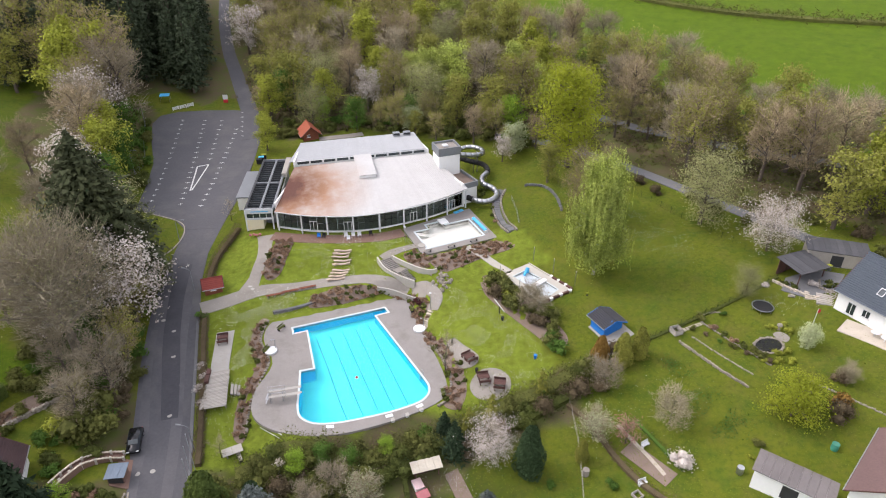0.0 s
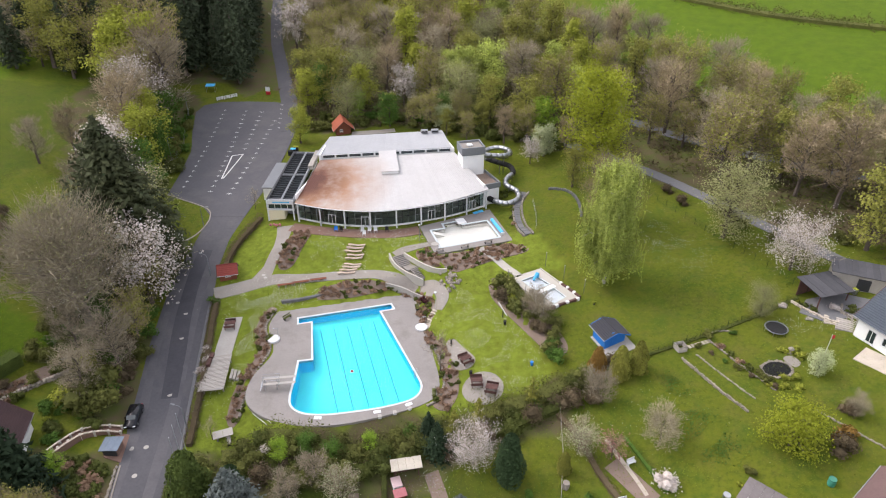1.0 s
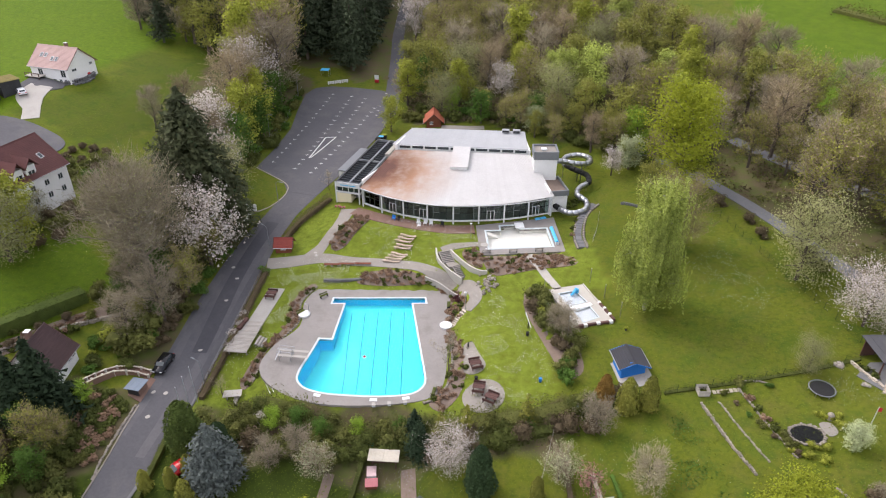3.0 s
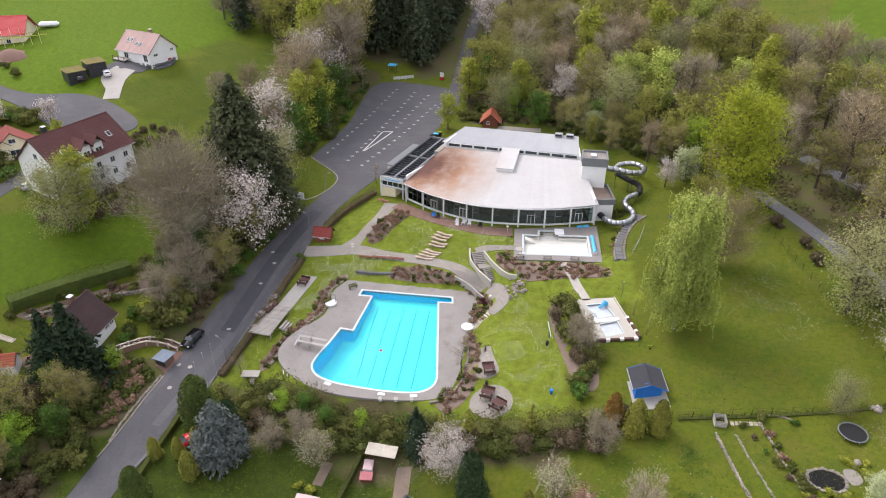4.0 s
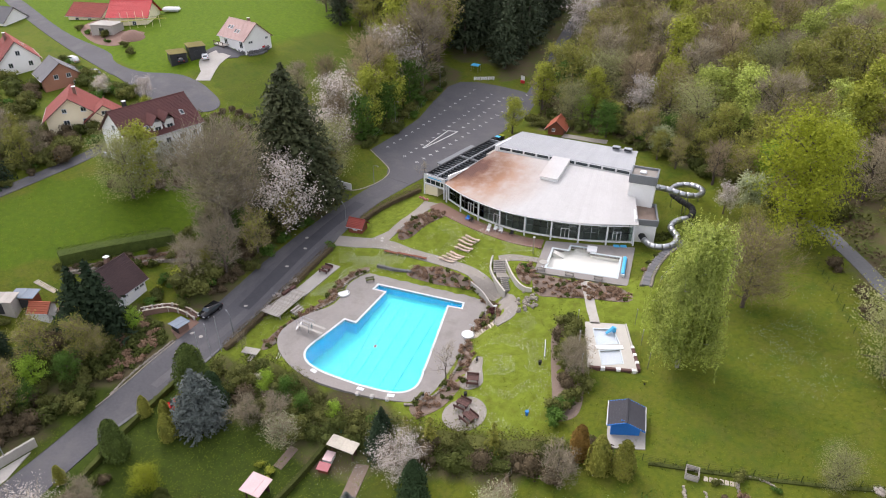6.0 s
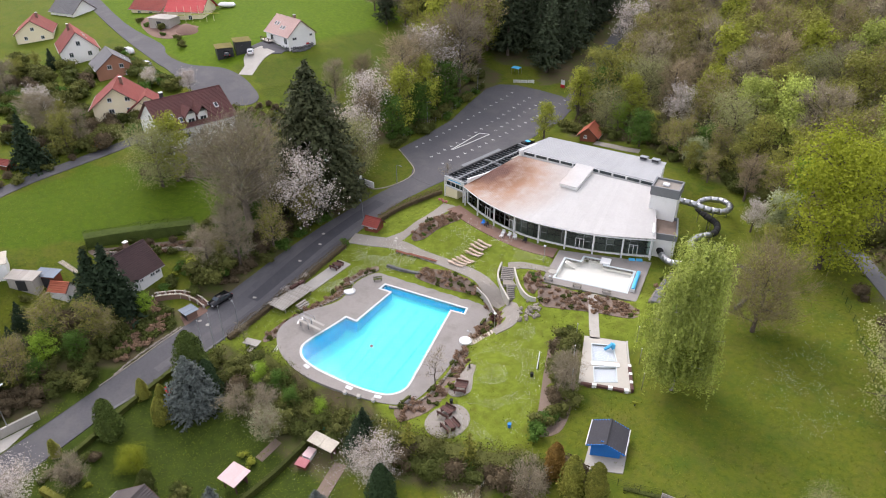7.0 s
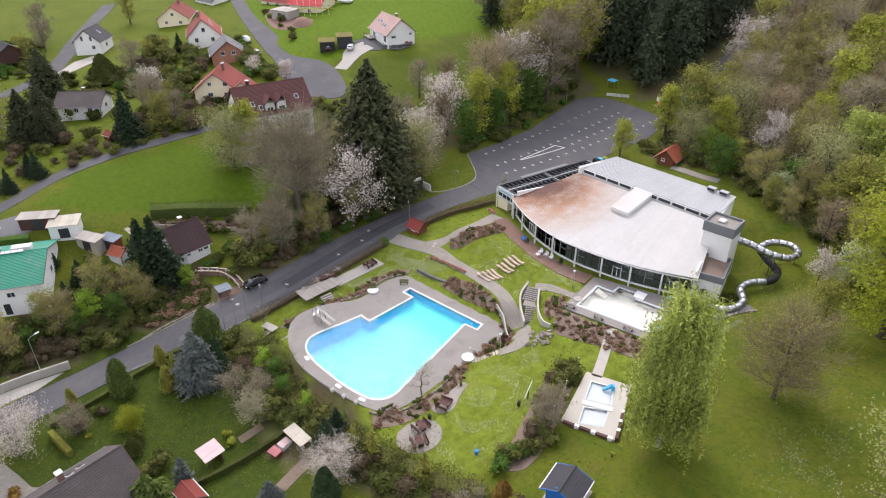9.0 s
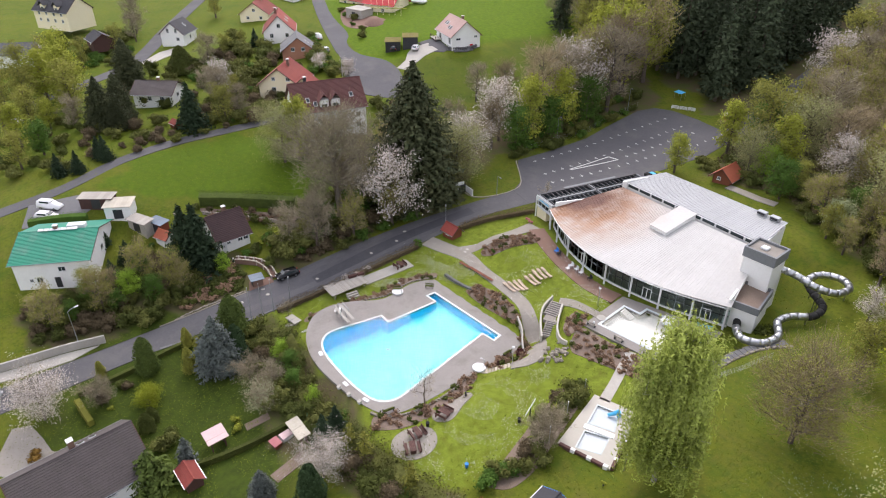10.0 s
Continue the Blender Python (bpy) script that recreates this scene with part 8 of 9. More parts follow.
# paddling pools: seat walls, poles and the blue slide
seatwall = thing("seat_wall", "white wall with brown seat pads round the paddling pool", "wall")
part("kerb_wall", curtain([(15.9, 103.1), (17.6, 100.9), (19.2, 98.9)], 3.8, 4.5, 0.22), "cream_concrete", seatwall)
for a, b, n in ((Vector((19.3, 98.8)), Vector((22.5, 94.8)), 3), (Vector((22.3, 94.3)), Vector((16.9, 90.7)), 3)):
    turn, ln = math.degrees(math.atan2(b.y - a.y, b.x - a.x)), (b - a).length / n
    for i in range(n):
        p = a.lerp(b, (i + 0.5) / n)
        part("block", box(-ln * 0.5, -ln * 0.22, -0.22, 0.22, -0.5, 0.36, pose(p.x, p.y, 4.25, 0, 0, turn)), "white_wall", seatwall)
        part("seat_pad", box(-ln * 0.22, ln * 0.5, -0.21, 0.21, -0.5, 0.3, pose(p.x, p.y, 4.25, 0, 0, turn), 0.02), "wood_dark", seatwall)
for x, y in ((16.9, 104.2), (20.0, 100.2), (23.2, 96.0), (10.2, 98.2), (13.2, 93.8), (16.2, 89.6)):
    pl = thing("sunsail_pole", "slim grey pole for a sun sail", "pole", on_ground(x, y), "sun sail poles")
    part("shaft", tube([(0, 0, -0.3), (0, 0, 2.9)], 0.055, 8), "steel", pl)
    part("cap", tube([(0, 0, 2.9), (0, 0, 2.98)], 0.08, 8), "frame_white", pl)
whale = thing("play_slide", "small blue slide in the paddling pool", "slide", pose(15.0, 99.8, 4.1, 0, 0, 60))
part("chute", tube([(-0.7, 0, 0.15), (0, 0, 0.5), (0.6, 0, 1.0)], [0.2, 0.26, 0.3], 10), "blue_cover", whale)
part("step_block", box(0.5, 0.9, -0.3, 0.3, 0, 0.95, None, 0.04), "blue_cover", whale)
part("bridge", box(-2.0, 2.0, -0.4, 0.4, 0.0, 0.14, pose(16.8, 96.5, 4.28, 0, 0, 41)), "white_wall", kid_deck)
toy = thing("spring_rider", "small yellow and black spring rider on the lawn", "play animal", on_ground(24.6, 92.2, 30))
part("body", box(-0.4, 0.4, -0.14, 0.14, 0.35, 0.7, None, 0.08), "leaf_yellow", toy)
part("spring", tube([(0, 0, -0.05), (0, 0, 0.36)], 0.12, 8), "dark_metal", toy)

# ---- car park ----
marks = thing("bay_marks", "white painted bay marks on the car park", "road marking", kind="structure")
rows = [((-63.7, 128.4), (-70.3, 170)), ((-57.2, 127.8), (-64.6, 171)), ((-57.4, 150), (-60.1, 171)), ((-52.6, 127.3), (-54.8, 166)), ((-52.2, 162), (-55.6, 176))]
for (x0, y0), (x1, y1) in rows:
    n = int(math.hypot(x1 - x0, y1 - y0) / 2.5)
    turn = math.degrees(math.atan2(y1 - y0, x1 - x0))
    for i in range(n + 1):
        x, y = x0 + (x1 - x0) * i / n, y0 + (y1 - y0) * i / n
        bm = box(-0.42, 0.42, -0.07, 0.07, 0, 0.012, pose(x, y, gz(x, y) + 0.105, 0, 0, turn))
        add_box(bm, -0.07, 0.07, -0.55, 0.55, 0.013, 0.02, pose(x, y, gz(x, y) + 0.105, 0, 0, turn))
        part("bay_mark", bm, "paint_white", marks)
for a, b in (((-59.2, 146.0), (-57.2, 134.2)), ((-56.8, 147.2), (-56.9, 134.4)), ((-59.2, 146.0), (-56.8, 147.2))):
    a, b = Vector(a), Vector(b)
    part("arrow_line", drape(ribbon([tuple(a), tuple((a + b) / 2), tuple(b)], 0.3, 8), 0.125, 0.02, step=9), "paint_white", marks)
for i, (x, y) in enumerate(((-43.6, 82.2), (-48.0, 90.5), (-41.2, 60.4), (-39.4, 61.0), (-45.4, 88.0), (-40.4, 70.6), (-38.6, 56.2), (-35.2, 99.4), (-34.6, 98.7))):
    mh = thing("manhole_cover", "round pale iron manhole cover in the paving", "manhole cover", on_ground(x, y, 0, 0.085), "manhole covers")
    part("lid", tube([(0, 0, -0.02), (0, 0, 0.02)], 0.36, 18), "concrete", mh)
for i in range(3):
    x, y = -73.8 + i * 1.5, 175.6 + i * 1.5
    fr = thing("white_barrier", "white slatted barrier at the car park end", "barrier", on_ground(x, y, 45), "white barriers")
    for k in range(3):
        part("rail", box(-1.0, 1.0, -0.04, 0.04, 0.25 + k * 0.3, 0.45 + k * 0.3), "frame_white", fr)
    for s in (-0.8, 0.8):
        part("post", box(s - 0.06, s + 0.06, -0.06, 0.06, -0.2, 1.1), "frame_white", fr)
tarp = thing("blue_awning", "blue awning on the meadow behind the barriers", "awning", on_ground(-78, 180, 10))
part("cloth", box(-1.3, 1.3, -0.9, 0.9, 1.9, 1.98, pose(0, 0, 0, 8)), "blue_cover", tarp)
for sx in (-1.2, 1.2):
    for sy in (-0.8, 0.8):
        part("pole", tube([(sx, sy, -0.1), (sx, sy, 1.95)], 0.04, 6), "steel", tarp)
rb = thing("info_board", "white board above a red box at the lane", "board", on_ground(-62.0, 182.5, 0))
part("panel", box(-0.7, 0.7, -0.05, 0.05, 0.9, 2.2), "frame_white", rb)
part("red_box", box(-0.6, 0.6, -0.3, 0.3, 0, 0.8, None, 0.04), "red_paint", rb)
shel = thing("white_shelter", "white rendered open shelter beside the road", "shelter", on_ground(-56.2, 107.0, 12))
part("back_wall", box(-2.2, -2.0, -1.4, 1.4, -0.5, 2.3), "white_wall", shel)
part("side_wall", box(-2.0, 1.6, 1.2, 1.4, -0.5, 1.6), "white_wall", shel)
part("side_wall", box(-2.0, -0.4, -1.4, -1.2, -0.5, 2.2), "white_wall", shel)
part("gate", box(-1.2, -1.1, -1.2, 1.2, -0.3, 2.0), "dark_metal", shel)
sheet("verge_kerb", "pale kerb round the grass by the car park", "kerb", "stone", drape(ribbon([(-57.0, 107.6), (-54.4, 108.6), (-52.8, 112), (-52.8, 117), (-55.6, 120.8), (-65.4, 124.2)], 0.22, 8), 0.16, 0.4, step=5))


def lamp_post(x, y, h, turn, group, arm=1.2):
    t = thing("street_lamp", "grey street lamp with a curved arm", "street lamp", on_ground(x, y, turn), group)
    part("mast", tube([(0, 0, -0.3), (0, 0, h * 0.6), (0, 0, h)], [0.09, 0.07, 0.05], 8), "steel" if h > 7 else "grey_clad", t)
    part("arm", tube([(0, 0, h), (arm * 0.4, 0, h + 0.3), (arm, 0, h + 0.35)], 0.04, 6), "steel" if h > 7 else "grey_clad", t)
    part("lamp_head", box(arm - 0.1, arm + 0.6, -0.13, 0.13, h + 0.28, h + 0.42, None, 0.03), "frame_white" if h > 7 else "grey_clad", t)


for x, y, h, turn in ((-45.2, 98.6, 4.2, 160), (-34.9, 64.6, 4.6, 170), (-35.3, 29.5, 7.5, 120), (-52.6, 113.4, 4.5, 0), (-70.6, 138, 6.5, -10), (-118.0, 94.2, 7.4, 60), (-77.4, 163, 6.5, -20)):
    lamp_post(x, y, h, turn, "street lamps")
for x, y in ((-7.4, 111.2), (-2.2, 93.4)):
    t = thing("garden_lamp", "short grey garden lamp post", "lamp", on_ground(x, y), "garden lamps")
    part("mast", tube([(0, 0, -0.2), (0, 0, 3.4)], 0.05, 8), "steel", t)
    part("lamp_head", tube([(0, 0, 3.4), (0, 0, 3.5), (0, 0, 3.62)], [0.2, 0.26, 0.08], 12), "frame_white", t)
for x, y in ((-33.8, 61.4), (-33.4, 59.4), (-32.9, 57.4)):
    t = thing("flag_pole", "bare white flag pole by the road hedge", "flag pole", on_ground(x, y), "flag poles")
    part("shaft", tube([(0, 0, -0.3), (0, 0, 7.0)], [0.06, 0.035], 8), "frame_grey", t)
    part("finial", tube([(0, 0, 7.0), (0, 0, 7.12)], 0.07, 8), "steel", t)

# ---- vehicles ----
def car(label, x, y, turn, paint, group="", van=False, up=0.09):
    t = thing("van" if van else "car", label, "van" if van else "car", on_ground(x, y, turn, up), group)
    top, L, W = (2.0, 5.0, 1.9) if van else (1.46, 4.5, 1.78)
    side = [(-L / 2, 0.35), (-L / 2 + 0.05, 0.85), (-L / 2 + 0.25, 0.98 if not van else 1.9), (-L / 2 + 0.6, top), (L * 0.12, top), (L * 0.28, 0.98 if not van else 1.25), (L / 2 - 0.25, 0.82 if not van else 1.0), (L / 2, 0.6), (L / 2, 0.3)]
    bm = bmesh.new()
    cols = []
    for s in (-1, 1):
        cols.append([bm.verts.new((px, s * (W / 2 - max(0, z - 0.8) * 0.22), z)) for px, z in side])
    n = len(side)
    for i in range(n):
        j = (i + 1) % n
        bm.faces.new((cols[0][i], cols[0][j], cols[1][j], cols[1][i]))
    bm.faces.new(cols[0][::-1])
    bm.faces.new(cols[1])
    bmesh.ops.recalc_face_normals(bm, faces=bm.faces)
    bmesh.ops.bevel(bm, geom=bm.edges[:], offset=0.05, segments=2, affect="EDGES", clamp_overlap=True)
    body = part("body", bm, paint, t, "", True)
    hw = W / 2 - 0.1
    part("windscreen", box(-0.02, 0.02, -hw + 0.15, hw - 0.15, -0.33, 0.33, pose(L * 0.205, 0, (top + 0.98) / 2 + 0.05, 0, -56 if not van else -40)), "pane", body)
    part("rear_window", box(-0.02, 0.02, -hw + 0.2, hw - 0.2, -0.2, 0.22, pose(-L / 2 + 0.38, 0, top - 0.26, 0, 38 if not van else 10)), "pane", body)
    for s in (-1, 1):
        part("side_window", box(-L * 0.3, L * 0.12, -0.015, 0.015, -0.16, 0.18, pose(0, s * (W / 2 - (top - 1.0) * 0.12), top - 0.28, s * 12)), "pane", body)
        part("headlight", box(L / 2 - 0.12, L / 2 + 0.012, s * 0.62 - 0.18, s * 0.62 + 0.18, 0.58, 0.74, None, 0.03), "frame_white", body)
        part("tail_light", box(-L / 2 - 0.012, -L / 2 + 0.08, s * 0.68 - 0.12, s * 0.68 + 0.12, 0.66, 0.86, None, 0.02), "red_paint", body)
        part("mirror", box(L * 0.13, L * 0.13 + 0.18, s * (W / 2 + 0.08) - 0.08, s * (W / 2 + 0.08) + 0.08, 0.95, 1.1, None, 0.03), paint, body)
        for q in (-L * 0.3, L * 0.31):
            wh = part("wheel", tube([(q, s * (W / 2 - 0.2), 0.32), (q, s * (W / 2 + 0.01), 0.32)], 0.32, 18), "rubber", t)
            part("rim", tube([(q, s * (W / 2 + 0.005), 0.32), (q, s * (W / 2 + 0.02), 0.32)], 0.2, 14), "steel", wh)
    return t


car("black estate car parked at the roadside", -43.3, 65.4, 284, "car_black")
car("bright red car parked behind the hedge", -28.0, 50.6, 250, "car_red", up=0.0)
car("white car in front of the carport", -131.4, 120.6, 150, "car_white", up=0.0)
car("dark car under the carport", -134.4, 114.4, 160, "car_black", up=0.6)
car("white van parked in a yard", -74.6, 22.6, 60, "car_white", "yard vehicles", True, 0.0)
car("white car parked in a yard", -71.4, 22.2, 62, "car_white", "yard vehicles", up=0.0)
car("white van parked by the street", -166, 96.4, 190, "car_white", van=True)
car("white camper van beside a lane", -134, 6.6, 60, "car_white", van=True, up=0.0)
car("silver car parked beside the street", -150, 95.8, 185, "car_silver")
car("white car beside the brown house", -99.5, 76.5, 95, "car_silver", up=0.0)
car("silver car parked by the road", -27.6, 17.0, 75, "car_silver")

# ---- hedges, fences and gardens ----
hedge("road_hedge", "bare brown hedge between road and baths", [(-33.6, 62), (-35.4, 69.5), (-38.1, 80), (-39.8, 86), (-41.0, 91)], 1.2, 1.3, "leaf_brown", 51, 80, 0.2, 0.22)
hedge("road_hedge", "bare brown hedge along the road by the hall", [(-43.2, 101), (-43.4, 107), (-42.4, 113), (-41.6, 117)], 1.3, 1.4, "leaf_brown", 52, 80, 0.2, 0.22)
hedge("road_hedge", "low clipped hedge along the lower road", [(-33.4, 55), (-31.8, 50), (-29.4, 43), (-26.6, 37), (-24, 30)], 0.8, 1.0, "leaf_hedge", 53, 30, 0.2)
hedge("garden_hedge", "tall clipped yellow-green hedge below the meadow", [(-67.8, 51.6), (-66.8, 57), (-65.4, 63), (-63.4, 70.6)], 2.0, 2.6, "thuja_mid", 54, 46, 0.22, 0.1)
hedge("garden_hedge", "narrow clipped hedge between the gardens", [(-5.4, 61), (-4.6, 57), (-3.8, 52), (-3.2, 46), (-3, 41)], 0.7, 1.2, "leaf_hedge", 55, 34, 0.18, 0.06)
hedge("garden_hedge", "clipped green hedge in front of the garages", [(-70.2, 19.0), (-69.0, 25), (-67.6, 30.0)], 1.2, 1.6, "leaf_green", 56, 30, 0.2, 0.06)
hedge("garden_hedge", "rough brown hedge at the garden edge", [(18, 70), (21, 66), (23, 61), (26, 56), (30, 52)], 1.0, 0.9, "leaf_brown", 57, 26, 0.22, 0.25)
for k, x, y, s in [("bush_olive", 38.9, 81.4, 0.3), ("bush_brown", 40.4, 79.8, 0.28), ("bush_green", 41.8, 78.2, 0.3), ("bush_olive", 43.2, 76.8, 0.35), ("bush_brown", 44.8, 75.2, 0.3), ("bush_yellow", 46.6, 73.4, 0.4)]:
    plant(k, x, y, s)
hedge("shrub_belt", "dense rough belt of olive and brown shrubs below the pool", [(-28, 60.4), (-20, 62.4), (-10, 62.8), (-2, 65.2), (6, 68.6), (14, 72), (20.5, 75.6)], 3.2, 1.8, "leaf_scrub", 71, 34, 0.3, 0.3)
hedge("shrub_belt", "dense rough belt of dark shrubs behind the gardens", [(-26, 57.6), (-18, 59.6), (-9, 60.2), (0, 63.4), (9, 66.6), (18, 71)], 2.2, 1.6, "leaf_hedge", 72, 34, 0.3, 0.35)
for k, x, y, s in [("bush_olive", 9.4, 97.4, 1.0), ("bush_olive", 10.8, 95.6, 1.1), ("bush_yellow", 11.6, 93.4, 1.0), ("bush_olive", 12.8, 92.4, 0.9), ("apple_bare", 14.6, 90.6, 0.85), ("apple_bare", 15.9, 88.6, 0.8), ("bush_brown", 16.4, 86.4, 0.8), ("bush_green", 17.4, 83.8, 1.0)]:
    plant(k, x, y, s)
hedge("field_hedge", "rough hedge across the far field", [(66, 258), (92, 236), (118, 222), (146, 214), (180, 206)], 5, 1.8, "leaf_scrub", 59, 9, 0.6, 0.6)
for k, x, y, s in [("bush_white", -37.2, 75.6, 0.85), ("bush_white", -37.8, 78, 0.9), ("bush_white", -36.5, 73.0, 0.85), ("bush_white", -38.2, 80.2, 0.8), ("bush_green", 44.4, 84, 0.4), ("bush_yellow", 52, 78.6, 0.5), ("bush_yellow", 50.4, 74.6, 0.5), ("bush_yellow", 50, 72.6, 0.5),
                   ("bush_white", -21.6, 61.2, 0.9), ("bush_green", 14, 58, 0.5), ("bush_green", 22, 57, 0.6), ("bush_yellow", -10, 52.4, 0.5), ("bush_brown", -19, 60, 0.9), ("bush_olive", 41, 60, 0.4), ("bush_brown", 52, 62.5, 1.1), ("bush_yellow", 39.4, 58.4, 0.3), ("bush_brown", 60, 108, 1.0)]:
    plant(k, x, y, s)


def mesh_fence(name, label, line, height, mat, gap=2.5):
    t = thing(name, label, "fence")
    p = [Vector((*q, 0)) for q in line]
    for a, b in zip(p, p[1:]):
        n = max(1, round((b - a).length / gap))
        for i in range(n):
            q, r = a.lerp(b, i / n), a.lerp(b, (i + 1) / n)
            zq, zr = gz(q.x, q.y), gz(r.x, r.y)
            part("post", tube([(q.x, q.y, zq - 0.3), (q.x, q.y, zq + height)], 0.03, 6), mat, t)
            bm = bmesh.new()
            for k in range(5):
                h = 0.1 + k * (height - 0.12) / 4
                add_tube(bm, [(q.x, q.y, zq + h), (r.x, r.y, zr + h)], 0.009, 4)
            part("wire_panel", bm, mat, t)
    return t


mesh_fence("mesh_fence", "dark green wire fence along the lawn", [(21, 77.6), (33, 80.6), (46, 86.3), (56, 91.4)], 1.3, "thuja_dark")
mesh_fence("mesh_fence", "grey wire fence beside the car park", [(-68.2, 126), (-70.2, 136), (-71.4, 146), (-75.6, 157), (-78.6, 167)], 1.5, "steel")
mesh_fence("mesh_fence", "wire fence above the long lawn", [(57, 92), (52, 102), (46, 112), (38, 126), (33, 134)], 1.3, "thuja_dark")
mesh_fence("rail_fence", "steel railing along the stone channel", [(14.6, 126), (15.2, 120), (15.2, 115.4)], 1.0, "steel")
mesh_fence("garden_fence", "weathered wooden fence between gardens", [(18.4, 70.5), (18.6, 64), (18.2, 58), (17.6, 52)], 1.0, "wood_grey")
crates = thing("compost_box", "weathered wooden compost box by the fence", "compost box", on_ground(36.2, 80.9, 20))
for i in range(4):
    for s in (-0.7, 0.7):
        part("slat", box(-0.75, 0.75, s - 0.03, s + 0.03, 0.05 + i * 0.25, 0.24 + i * 0.25), "wood_grey", crates)
        part("slat", box(s - 0.03, s + 0.03, -0.66, 0.66, 0.05 + i * 0.25, 0.24 + i * 0.25), "wood_grey", crates)
rngg = random.Random(8)


def stone_row(name, label, line, size, mat, rows=1, category="wall", gap=1.0):
    """A dry wall or edging of single rough stones."""
    t = thing(name, label, category)
    pts = [Vector((*q, 0)) for q in spline(line, steps=8)]
    run = 0.0
    shapes = []
    for k in range(5):
        bm = bmesh.new()
        bmesh.ops.create_icosphere(bm, subdivisions=1, radius=size * 0.62)
        for v in bm.verts:
            v.co = Vector((v.co.x * 1.25, v.co.y, v.co.z * 0.8)) + Vector((rngg.uniform(-1, 1), rngg.uniform(-1, 1), rngg.uniform(-1, 1))) * size * 0.12
        shapes.append(mesh_of("stone", bm, mat))
    for a, b in zip(pts, pts[1:]):
        d = (b - a).length
        while run < d:
            p = a.lerp(b, run / d)
            for r in range(rows):
                share("stone", rngg.choice(shapes), t, pose(p.x + rngg.uniform(-0.08, 0.08), p.y + rngg.uniform(-0.08, 0.08), gz(p.x, p.y) + size * (0.2 + r * 0.75), rngg.uniform(-15, 15), rngg.uniform(-15, 15), rngg.uniform(0, 360)))
            run += size * gap
        run -= d
    return t


stone_row("dry_wall", "low dry stone wall across the garden", [(36.2, 78.8), (38.2, 75.6), (40.4, 72.2), (42.8, 69.0)], 0.3, "stone", 2)
stone_row("dry_wall", "low dry stone edging across the garden", [(38.4, 79.6), (40.6, 76.2), (42.6, 73.4), (44.2, 71.2)], 0.26, "stone", 1)
stone_row("dry_wall", "grey stone edging of the upper garden", [(51, 69), (55, 65), (59, 61)], 0.28, "stone", 1)
stone_row("dry_wall", "rough stone wall below the hedge", [(-64.6, 52), (-62.6, 58), (-60.4, 64), (-57.6, 69), (-55.6, 72)], 0.5, "stone", 2)
stone_row("dry_wall", "rough stones at the foot of the bank", [(-41.6, 57), (-39.6, 50), (-37.6, 44.6)], 0.34, "stone", 1)
stone_row("pond_edge", "ring of pale stones round the pond", ring(48.4, 76.4, 2.0, 14, 0.8) + [(50.4, 76.4)], 0.34, "stone", 1, "edging")
slab_row("garden_steps", "stone garden steps beside the hedge", (-59.4, 68.0), (-57.6, 69.6), 6, 1.4, 0.34, "stone_pale")
slab_row("garden_steps", "long flight of stone garden steps", (-66.0, 46.5), (-62.0, 48.0), 12, 1.0, 0.34, "stone_pale")
slab_row("garden_path", "stepping slabs by the compost box", (37.4, 81.3), (41.0, 82.6), 7, 0.7, 0.45, "slab", None, 0.06, "path")
box_bed = thing("raised_bed", "raised bed of weathered timber above the hedge", "raised bed", on_ground(-58.6, 74.0, 62))
for s in (-0.8, 0.8):
    part("long_board", box(-2.2, 2.2, s - 0.06, s + 0.06, -0.2, 0.6), "wood_grey", box_bed)
for s in (-2.2, 2.2):
    part("end_board", box(s - 0.06, s + 0.06, -0.74, 0.74, -0.2, 0.6), "wood_grey", box_bed)
part("soil", box(-2.1, 2.1, -0.72, 0.72, -0.2, 0.5), "mulch", box_bed)

# stairs with white balustrade up to the cottage
cstair = thing("cottage_stairs", "curved garden stairs with a pale balustrade", "stairs")
mid = spline([(-43.9, 62.9, -1.9), (-46.3, 62.3, -1.35), (-48.4, 60.8, -0.8), (-49.4, 58.6, -0.4), (-50.0, 56.6, -0.15)], steps=6)
for a, b in zip(mid, mid[1:]):
    m = Vector([(p + q) / 2 for p, q in zip(a, b)])
    turn = math.degrees(math.atan2(b[1] - a[1], b[0] - a[0]))
    ln = math.hypot(b[0] - a[0], b[1] - a[1]) / 2 + 0.03
    part("step", box(-ln, ln, -0.5, 0.5, -0.8, 0.0, pose(*m, 0, 0, turn)), "brick_red", cstair)
    for q in (-0.55, 0.55):
        part("parapet", box(-ln - 0.02, ln + 0.02, q - 0.06, q + 0.06, -0.7, 0.36, pose(*m, 0, 0, turn)), "brick_red", cstair)
        part("coping", box(-ln - 0.03, ln + 0.03, q - 0.12, q + 0.12, 0.36, 0.46, pose(*m, 0, 0, turn)), "stone_pale", cstair)
for x, y, z in mid[::4]:
    for q in (-0.55, 0.55):
        part("pier", box(-0.14, 0.14, q - 0.14, q + 0.14, -0.8, 0.6, pose(x, y, z, 0, 0, 20)), "cream_concrete", cstair)
sheet("garage_apron", "dull red paving in front of the bank garage", "paving", "brick_red", drape([(-44.0, 58.2), (-41.4, 57.9), (-42.6, 62.6), (-44.4, 62.6)], 0.12, 0.3))
sheet("cottage_terrace", "reddish paved terrace beside the cottage", "terrace", "brick_red", drape([(-58.6, 46.0), (-55.4, 45.8), (-54.2, 50.4), (-57.8, 51.4)], 0.12, 0.4))
sheet("yard_drive", "pale gravel yard with parked cars", "yard", "asphalt_lane", drape([(-78, 18), (-70, 17.5), (-67.5, 26), (-71, 31), (-77, 28)], 0.1, 0.3))
